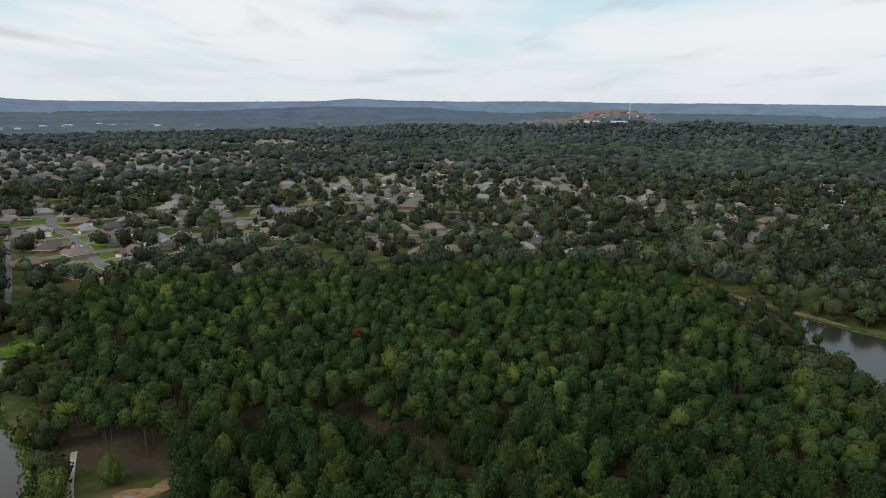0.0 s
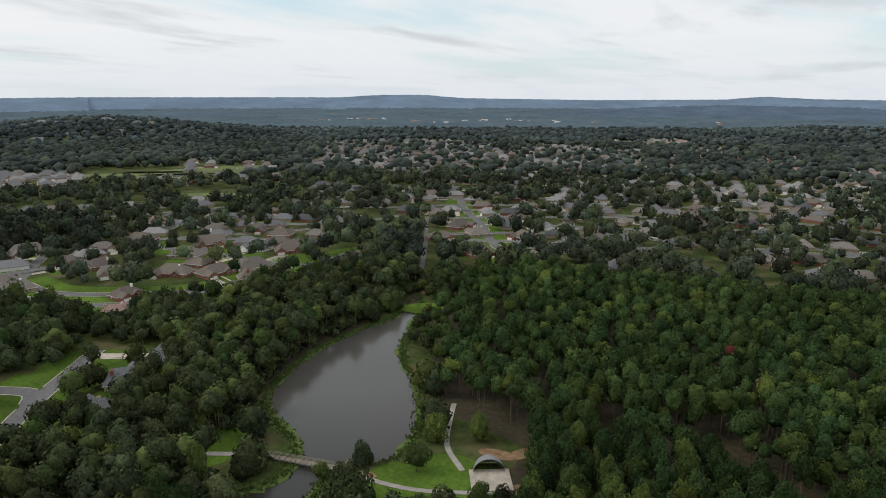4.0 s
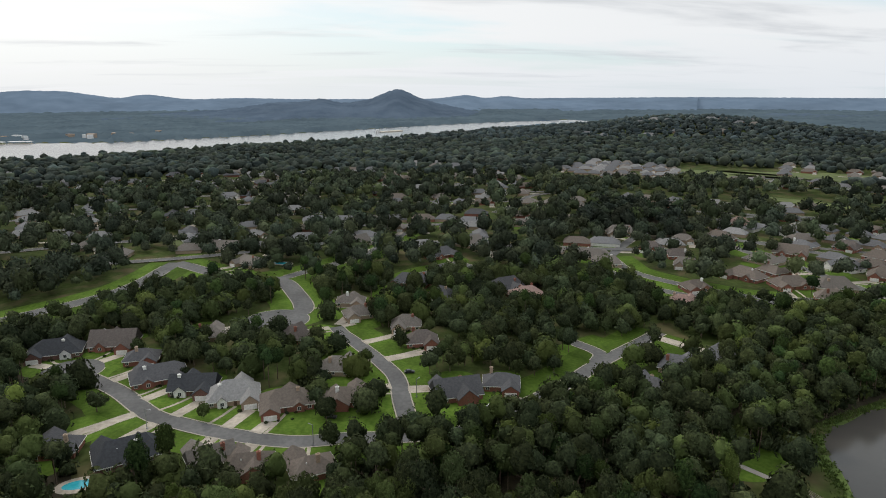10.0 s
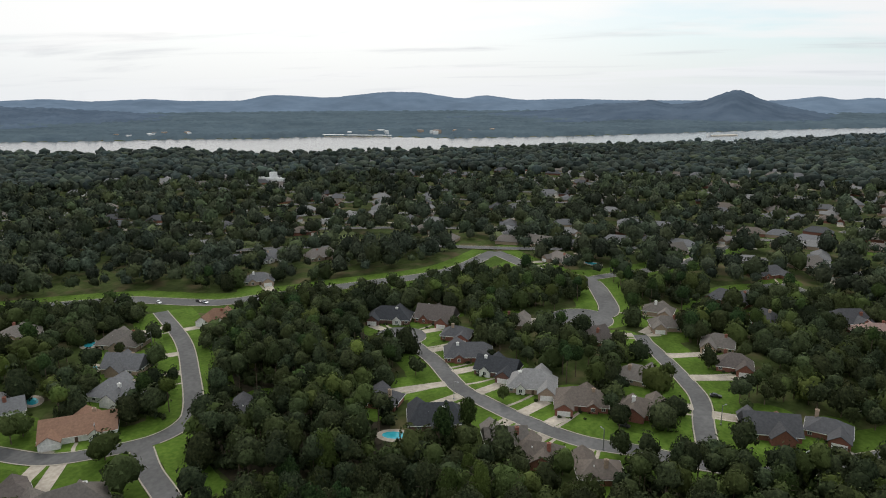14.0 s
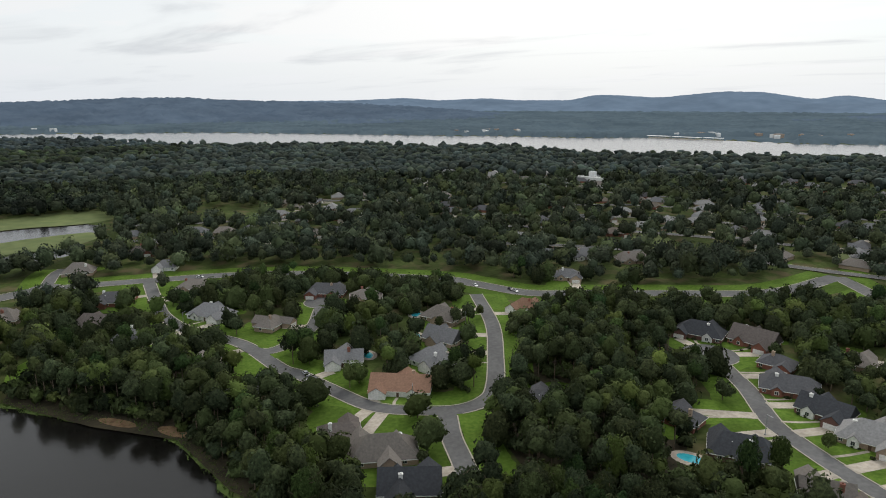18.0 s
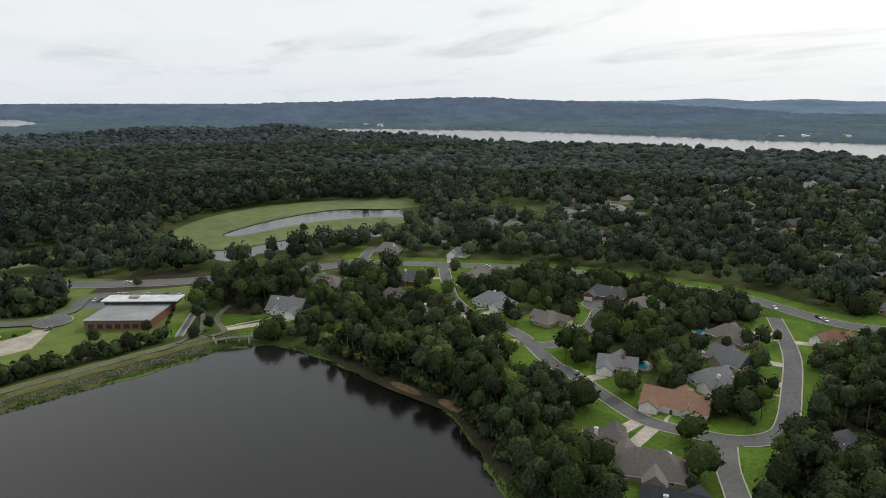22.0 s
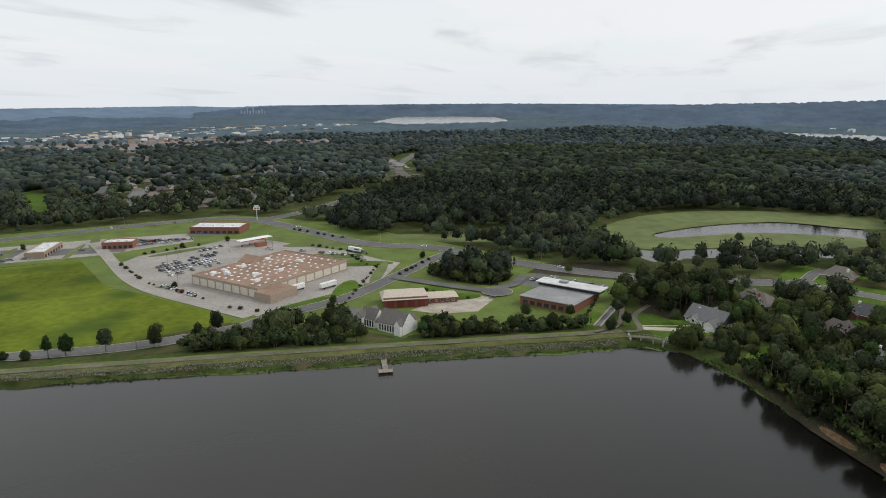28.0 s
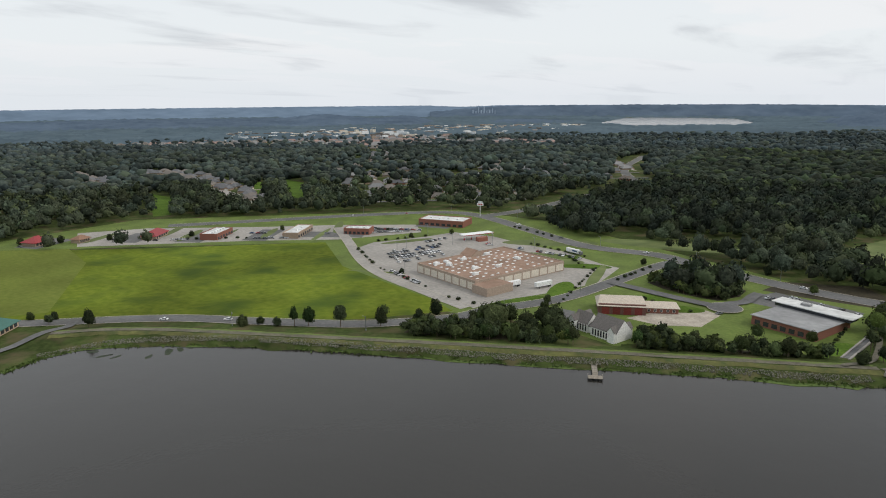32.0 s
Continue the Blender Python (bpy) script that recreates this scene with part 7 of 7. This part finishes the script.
def fire_station():
    ob = new("fire_station")
    ob.matrix_world = pose(126, -358, 0, 0, 0, 26)
    tagged(ob, "red brick fire station with red bay doors and a pale roof", "fire station")
    pale = plain("pale_metal_roof", (0.52, 0.45, 0.37), 0.6, 0.0)
    part("wall", boxes("wall", [(0, 0, -0.3, 26, 17, 6.3, 0)], WALL["darkbrick"]), ob)
    part("roof", hip_roof(26, 17, 5.4, 0.42, pale, 0.75, 0.9), ob, "pale low-pitched metal roof")
    part("wing", boxes("wing", [(-22, -2, -0.3, 19, 11, 3.9, 0)], WALL["redbrick"]), ob)
    part("wing_roof", hip_roof(19, 11, 3.6, 0.36, pale, 0.6, 0.8), ob, "", pose(-22, -2, 0))
    bay = plain("bay_red", (0.20, 0.035, 0.03), 0.5)
    for i in range(4):
        part("bay_door", boxes("bay_door", [(-9 + i * 6, 8.55, 0, 4.2, 0.14, 4.2, 0)], bay), ob, "dark red bay door")
    for i in range(5):
        window(ob, -29 + i * 3.4, 3.55, 180)
    ap = sheet("forecourt", [(118, -346), (100, -344), (80, -354), (76, -380), (89, -386), (98, -378), (108, -366)], 0.05, M["concrete"], "pale concrete forecourt", "forecourt")
    FOOTPRINTS.append((128, -361, 20))


fire_station()


def office():
    ob = new("office_building")
    ob.matrix_world = pose(37, -385, 0, 0, 0, -20)
    tagged(ob, "low brick office building with grey and white flat roofs", "office building")
    part("wall", boxes("wall", [(0, 0, -0.3, 34, 36, 5.0, 0)], WALL["redbrick"]), ob)
    part("roof", slab_mesh("roof", [(-17.6, -18.6, 4.6), (17.6, -18.6, 4.6), (17.6, 18.6, 5.4), (-17.6, 18.6, 5.4)], [(0, 1, 2, 3)], GREYROOF, 0.3), ob, "grey sloping roof")
    part("clerestory", boxes("clerestory", [(0, -15, 4.7, 40, 9, 2.0, 0)], GLASS), ob)
    part("upper_roof", boxes("upper_roof", [(0, -15, 6.7, 43, 12, 0.5, 0)], WHITEROOF, 0.05), ob, "white flat upper roof")
    part("roof_unit", boxes("roof_unit", [(5, -15, 7.2, 5, 3, 1.2, 0)], GREYROOF), ob)
    for i in range(7):
        part("office_window", boxes("office_window", [(-14 + i * 4.6, 18.05, 0.8, 3.0, 0.12, 2.4, 0)], GLASS), ob)
        part("office_window", boxes("office_window", [(17.05, -14 + i * 4.6, 0.8, 0.12, 3.0, 2.4, 0)], GLASS), ob)
    FOOTPRINTS.append((37, -385, 24))
    sheet("car_park", [(67, -414), (66, -432), (58, -446), (10, -428), (14, -408), (30, -406)], 0.035, M["asphalt"], "asphalt car park of the office", "car park")


office()
road([(77, -394), (87, -395), (104, -398), (121, -402), (140, -407), (152, -410)], 8, "grey asphalt access road", True, 0.06, bulb=9.5)
road([(78, -402), (70, -412), (68, -426), (66, -436)], 7, "grey asphalt drive of the office", True, 0.06)
road([(4, -432), (5, -407), (1, -382), (3, -345), (13, -328)], 2.6, "worn grey footpath past the office", False, 0.05, "track")
sheet("car_park", [(164, -330), (158, -342), (146, -341), (143, -322), (152, -318)], 0.035, M["asphalt"], "small asphalt car park of the chapel", "car park")

# ---------------------------------------------------------------- vehicles
CAR_PAINT = {n: material("car_" + n, c, tuple(v * 1.05 for v in c), 2, 0.3, spec=0.6) for n, c in
             (("white", (0.72, 0.72, 0.72)), ("silver", (0.42, 0.43, 0.44)), ("black", (0.02, 0.02, 0.022)), ("grey", (0.14, 0.145, 0.15)), ("red", (0.34, 0.03, 0.03)), ("blue", (0.04, 0.08, 0.18)))}
CARS = {}


def car_template(n):
    ob = new("car")
    tagged(ob, f"{n} parked car with dark windows", "car", "parked cars")
    prof = [(-2.25, 0.35), (2.25, 0.35), (2.28, 0.75), (1.2, 0.95), (-1.9, 1.0), (-2.28, 0.85)]
    cab = [(-1.75, 0.98), (1.05, 0.94), (0.35, 1.48), (-1.25, 1.5)]
    for nm, pr, w, mt in (("body", prof, 0.88, CAR_PAINT[n]), ("cabin", cab, 0.76, GLASS)):
        k = len(pr)
        v = [(x, s * w * (0.86 if nm == "cabin" and z > 1.2 else 1), z) for s in (-1, 1) for x, z in pr]
        f = [tuple(range(k))[::-1], tuple(range(k, 2 * k))] + [(i, (i + 1) % k, k + (i + 1) % k, k + i) for i in range(k)]
        part(nm, slab_mesh(nm, v, f, mt), ob, "dark glazed cabin" if nm == "cabin" else "")
    part("car_roof", boxes("car_roof", [(-0.45, 0, 1.47, 1.55, 1.28, 0.06, 0)], CAR_PAINT[n], 0.02), ob)
    bm = bmesh.new()
    bmesh.ops.create_cone(bm, cap_ends=True, segments=10, radius1=0.33, radius2=0.33, depth=0.24, matrix=pose(0, 0, 0, 90, 0, 0))
    wm = bpy.data.meshes.new("wheel")
    bm.to_mesh(wm)
    bm.free()
    wm.materials.append(BLACK)
    for x in (-1.4, 1.4):
        for y in (-0.82, 0.82):
            part("wheel", wm, ob, "", pose(x, y, 0.33))
    return ob


def car(x, y, turn, n):
    m = pose(x, y, max(gz(x, y), 0) + 0.12, 0, 0, turn)
    if n in CARS:
        copy_thing(CARS[n], m)
    else:
        CARS[n] = car_template(n)
        CARS[n].matrix_world = m


rc = random.Random(9)
NAMES = ["white", "white", "silver", "black", "grey", "grey", "black", "silver", "grey", "white", "red", "silver", "blue"]


def car_row(ax, ay, bx, by, turn, fill):
    d = math.hypot(bx - ax, by - ay)
    for i in range(int(d / 2.9)):
        if rc.random() < fill:
            t = i * 2.9 / d
            car(ax + (bx - ax) * t, ay + (by - ay) * t, turn + rc.choice((0, 180)), rc.choice(NAMES))


car_row(326, -392, 308, -440, 160, 0.6)
car_row(318, -385, 302, -425, 160, 0.8)
car_row(311, -383, 296, -428, 160, 0.62)
car_row(303, -376, 289, -418, 160, 0.6)
car_row(330, -400, 312, -446, 160, 0.35)
car_row(290, -352, 250, -336, 70, 0.55)
car_row(330, -440, 322, -468, 160, 0.3)
car_row(262, -468, 190, -460, 100, 0.35)
car_row(285, -470, 262, -455, 60, 0.5)
car_row(56, -440, 16, -424, 68, 0.4)
car_row(60, -428, 22, -413, 68, 0.55)
car_row(15, -412, 12, -424, 160, 0.9)
car_row(405, -468, 360, -484, 20, 0.6)
car_row(420, -430, 430, -420, 120, 0.6)
car_row(470, -398, 490, -384, 30, 0.5)
car_row(560, -306, 575, -290, 30, 0.5)
car_row(600, -240, 610, -262, 20, 0.6)
car_row(508, -340, 532, -318, 35, 0.5)
car_row(440, -392, 466, -372, 35, 0.5)
car_row(392, -452, 372, -470, 40, 0.75)
car_row(400, -462, 380, -482, 40, 0.75)
car_row(82, -374, 74, -386, 60, 0.5)
for x, y, a, n in ((-303, -270, 62, "white"), (-311, -244, 70, "silver"), (-312, -249, 70, "black"), (-230, -234, 40, "black"), (-134, -151, 30, "black"), (-270, 80, 60, "white"), (-246, 108, 55, "white"),
                   (-150, -232, 80, "silver"), (-147, -224, 100, "white"), (-290, -85, 90, "white"), (-262, -60, 30, "black"), (-412, -45, 20, "grey"), (-268, 30, 90, "black"), (-232, -4, 80, "black"), (-230, 58, 60, "white"),
                   (300, -220, 30, "white"), (330, -200, 30, "white"), (45, -464, 170, "white"), (160, -506, 5, "white"), (240, -522, 25, "grey"), (300, -556, 28, "white"), (-190, -415, 140, "white"), (-215, -398, 140, "silver"),
                   (470, -508, 135, "white"), (430, -548, 135, "red"), (-330, 262, 100, "white"), (-212, 430, 30, "black")):
    car(x, y, a, n)


def truck(x, y, turn, tint, label, cab=True):
    ob = new("truck")
    ob.matrix_world = pose(x, y, 0.1, 0, 0, turn)
    tagged(ob, label, "truck")
    part("trailer", boxes("trailer", [(0, 0, 1.2, 13, 2.5, 2.8, 0)], WHITE, 0.05), ob)
    part("stripe", boxes("stripe", [(2.5, 0, 2.2, 5, 2.54, 1.2, 0)], tint), ob)
    part("chassis", boxes("chassis", [(0, 0, 0.7, 12, 1.0, 0.5, 0)], BLACK), ob)
    for px in (-5, -3.8, 4.0):
        for s in (-1.05, 1.05):
            part("wheel", boxes("wheel", [(px, s, 0, 0.95, 0.35, 0.95, 0)], BLACK, 0.25), ob)
    if cab:
        part("cab", boxes("cab", [(8, 0, 0.6, 2.4, 2.4, 2.6, 0)], CAR_PAINT["grey"], 0.2), ob)


truck(201, -365, 67, REDTRIM, "white lorry trailer with a red stripe at the loading dock", False)
truck(184, -376, 67, WHITE, "plain white lorry trailer beside the supermarket", False)
truck(207, -474, 160, CAR_PAINT["blue"], "white lorry parked on the service road")

# ---------------------------------------------------------------- pools, lamps, masts
def pool(x, y, a, b, turn):
    ob = new("swimming_pool")
    ob.matrix_world = pose(x, y, 0.06, 0, 0, turn)
    tagged(ob, "turquoise garden swimming pool with a pale paved edge", "swimming pool")
    part("paving", mesh_of("paving", [(px, py, 0.05) for px, py in disc(0, 0, a + 2.2, b + 2.0, 0, 24)], [tuple(range(24))], M["concrete"]), ob, "pale paving")
    part("rim", mesh_of("rim", [(px, py, 0.12) for px, py in disc(0, 0, a + 0.3, b + 0.3, 0, 24)] + [(px, py, 0.05) for px, py in disc(0, 0, a + 0.35, b + 0.35, 0, 24)], [tuple(range(24))] + [(i, (i + 1) % 24, 24 + (i + 1) % 24, 24 + i) for i in range(24)], PALE), ob)
    part("water", mesh_of("water", [(px, py, 0.135) for px, py in disc(0, 0, a, b, 0, 24)], [tuple(range(24))], M["pool"]), ob, "clear turquoise water")


for q in ((-201, -82, 4.6, 2.6, 100), (-239, -257, 4.5, 2.5, 40), (-215, -232, 4.5, 2.4, 40), (-183, -230, 4.0, 2.2, 60), (-470, -37, 6, 3, 60)):
    pool(*q)


def lamp_post(x, y, h, arms, label):
    ob = new("lamp_post")
    ob.matrix_world = pose(x, y, max(gz(x, y), 0), 0, 0, rc.uniform(0, 360))
    tagged(ob, label, "lamp post", "lamp posts")
    part("pole", boxes("pole", [(0, 0, 0, 0.2, 0.2, h, 0), (0, 0, 0, 0.5, 0.5, 0.6, 0)], STEEL), ob)
    for s in ((-1, 1) if arms == 2 else (1,)):
        a = part("arm", boxes("arm", [(s * 0.9, 0, h - 0.2, 1.8, 0.1, 0.1, 0)], STEEL), ob)
        part("lamp_head", boxes("lamp_head", [(s * 1.8, 0, h - 0.25, 0.8, 0.35, 0.18, 0)], STEEL), a)


for x, y in ((330, -420), (305, -450), (320, -395), (275, -465), (240, -472), (285, -360), (345, -470), (190, -448)):
    lamp_post(x, y, 10, 2, "grey car park lamp post with two heads")
for x, y in ((160, -380), (180, -318), (225, -250), (290, -215), (120, -498), (60, -474), (-20, -461), (200, -512), (320, -590), (400, -588), (470, -525), (-205, -190), (-245, -225), (-165, -180), (-140, -330), (-235, -70), (-213, -10), (-244, 30)):
    lamp_post(x, y, 8, 1, "grey street lamp post")
sg = new("sign_pole")
sg.matrix_world = pose(357, -578, 0, 0, 0, 30)
tagged(sg, "tall white roadside shop sign on a pole", "sign")
part("pole", boxes("pole", [(0, 0, 0, 0.6, 0.6, 15, 0)], WHITE), sg)
part("panel", boxes("panel", [(0, 0, 11, 6.5, 0.5, 3.0, 0), (0, 0, 14.3, 4.5, 0.5, 1.2, 0)], WHITE, 0.05), sg)
part("emblem", boxes("emblem", [(0, 0, 11.8, 4.5, 0.56, 1.3, 0)], REDTRIM), sg)


def mast(x, y, base, h, label):
    ob = new("mast")
    ob.matrix_world = pose(x, y, base, 0, 0, 20)
    tagged(ob, label, "mast")
    part("tower", boxes("tower", [(sx * 0.8, sy * 0.8, -6, 0.35, 0.35, h + 6, 0) for sx in (-1, 1) for sy in (-1, 1)] + [(0, 0, k * 4, 1.9, 1.9, 0.3, 0) for k in range(int(h / 4))], WHITE), ob)
    part("antenna", boxes("antenna", [(0, 0, h, 0.4, 0.4, 8, 0)], WHITE), ob)


mast(*polar(344.6, 2080), 30, 62, "tall white lattice radio mast on the wooded hill")
for k, (az_, r_, w_) in enumerate(((345.4, 2020, 34), (347.6, 2030, 30))):
    x, y = polar(az_, r_)
    ob = flat_building(x, y, az_ + 8, w_ + 14, 16, 8, WHITE, WHITEROOF, "long white industrial hall on the wooded hill", "hall", None, 0.5, 5, 1, "hall")
    ob.location.z = gz(x, y) + 5
for k in range(9):
    az_ = 210.5 + k * 0.23
    h_ = (36, 48, 40, 34, 62, 38, 66, 34, 40)[k]
    x, y = polar(az_, 4250)
    ob = tagged(new("tower_block"), "hazy tower block on the far skyline", "tower block", "far city skyline")
    ob.matrix_world = pose(x, y, 0, 0, 0, az_)
    # facade colour and glow imitate the haze in front of the skyline
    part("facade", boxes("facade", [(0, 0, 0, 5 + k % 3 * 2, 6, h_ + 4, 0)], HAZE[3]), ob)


# covered docks of a marina on the far bank, a barge tow on the river, a white school among the trees
for k, (ax, ay, l_) in enumerate(((-1672, -845, 60), (-1676, -770, 72), (-1688, -705, 48))):
    ob = tagged(new("boat_dock"), "long covered boat dock with a white roof on the river", "dock", "docks of the marina")
    ob.matrix_world = pose(ax, ay, -0.4, 0, 0, 92)
    part("deck", boxes("deck", [(0, 0, 0, l_, 15, 0.7, 0)], PANEL), ob)
    part("roof", boxes("roof", [(0, 0, 5, l_ + 1, 16, 0.7, 0)], WHITE, 0.1), ob)
    for i in range(int(l_ / 9) + 1):
        for s in (-1, 1):
            part("post", boxes("post", [(-l_ / 2 + 0.5 + i * 9 * 0.97, s * 7, 0.7, 0.4, 0.4, 4.4, 0)], PANEL), ob)
tow = tagged(new("barge"), "long low barge tow on the bright river", "barge")
tow.matrix_world = pose(-1990, 178, -0.5, 0, 0, 129)
for i in range(3):
    part("hull", boxes("hull", [(-34 + i * 30, 0, 0, 29, 16, 3.2, 0)], PANEL, 0.3), tow)
part("wheelhouse", boxes("wheelhouse", [(-54, 0, 0, 10, 9, 4, 0), (-54, 0, 4, 7, 7, 5, 0)], WHITE, 0.2), tow)
ob = flat_building(-790, -498, 94, 58, 16, 6, WHITE, WHITEROOF, "low white school building among dark trees", "school", None, 0.5, 8, 2, "school")
ob = flat_building(-794, -494, 94, 8, 8, 13, WHITE, WHITEROOF, "white square tower beside the school", "tower", None, 0.5, 1, 0, "tower")


def far_town(name, places, n, mats, label, sizes):
    """Low pale buildings far off, too small to tell apart."""
    per = {i: [] for i in range(len(mats))}
    for k in range(n):
        az_, r_, da, dr = rc.choice(places)
        x, y = polar(az_ + rc.uniform(-da, da), r_ + rc.uniform(-dr, dr))
        per[k % len(mats)].append((x, y, max(0, gz(x, y)) - 3, rc.uniform(*sizes), rc.uniform(9, 16), rc.uniform(11, 15), rc.uniform(0, 90)))
    verts, faces, slots = [], [], []
    for i, items in per.items():
        me = boxes(name, items, mats[i])
        base = len(verts)
        verts += [tuple(v.co) for v in me.vertices]
        faces += [tuple(base + q for q in p.vertices) for p in me.polygons]
        slots += [i] * len(me.polygons)
        bpy.data.meshes.remove(me)
    me = bpy.data.meshes.new(name)
    me.from_pydata(verts, [], faces)
    for mt in mats:
        me.materials.append(mt)
    me.polygons.foreach_set("material_index", slots)
    me.update()
    tagged(new(name, me), label, "buildings", kind="stuff")


far_town("far_town", [(218, 2350, 9, 260), (210, 2500, 7, 300), (225, 2200, 8, 200)], 230, [STUCCO, WHITE, PANEL, ROOF["tan"]], "pale low buildings of a far commercial district", (10, 34))
far_town("far_farms", [(25, 2500, 2.5, 90), (28, 2600, 3, 90), (33, 2450, 3, 80), (40, 2700, 3, 90), (132, 2000, 4, 60), (112, 1950, 4, 60), (104, 2050, 3, 60), (165, 2480, 6, 60), (15, 2400, 5, 120)], 60, [WHITE, STUCCO], "white low buildings far off beyond the woods", (8, 30))

for (ax, ay, bx, by, n_, s_) in ((160, -350, 176, -450, 12, 1.1), (196, -320, 230, -324, 4, 1.0), (246, -334, 312, -358, 9, 1.0), (316, -362, 364, -396, 6, 1.2), (366, -424, 340, -470, 6, 1.3), (250, -486, 190, -468, 8, 1.2),
                                 (150, -418, 142, -470, 6, 1.2), (184, -440, 214, -470, 6, 1.0), (150, -318, 160, -338, 4, 1.6), (20, -360, 16, -395, 7, 0.9), (300, -545, 240, -520, 6, 1.3), (90, -376, 130, -388, 5, 1.0),
                                 (420, -455, 385, -470, 6, 1.2), (470, -372, 520, -332, 6, 1.2)):
    for i in range(n_):
        t_ = (i + rc.uniform(-0.3, 0.3)) / n_
        q_ = s_ * rc.uniform(0.7, 1.5)
        x, y = ax + (bx - ax) * t_, ay + (by - ay) * t_
        ob = tagged(new("shrub", SHRUB_MESH[i % 4]), "round green shrub at the edge of a car park", "shrub", "shrubs round the shops")
        ob.matrix_world = pose(x, y, q_ * 0.6, 0, 0, i * 67) @ Matrix.Scale(q_, 4)
for x, y, h_, c_ in ((166, -345, 6, 2.6), (160, -330, 7, 3.0), (280, -350, 5, 2.2), (350, -452, 5, 2.4), (330, -486, 5, 2.3), (120, -470, 7, 3.0), (100, -478, 7, 2.8), (70, -488, 7, 3), (150, -470, 5, 2.2), (-2, -350, 8, 3.4), (6, -336, 7, 3.2), (28, -352, 9, 3.0), (52, -350, 9, 3.2),
                     (375, -160, 6, 2.6), (382, -166, 5, 2.4), (392, -158, 5, 2.2), (470, -412, 6, 2.6), (520, -350, 6, 2.8), (566, -300, 6, 2.8), (590, -270, 7, 3.2), (612, -248, 7, 3.4)):
    tree(x, y, h_, c_, "oak", rc.choice((0.0, 0.0, 0.25)), "street trees round the shops")
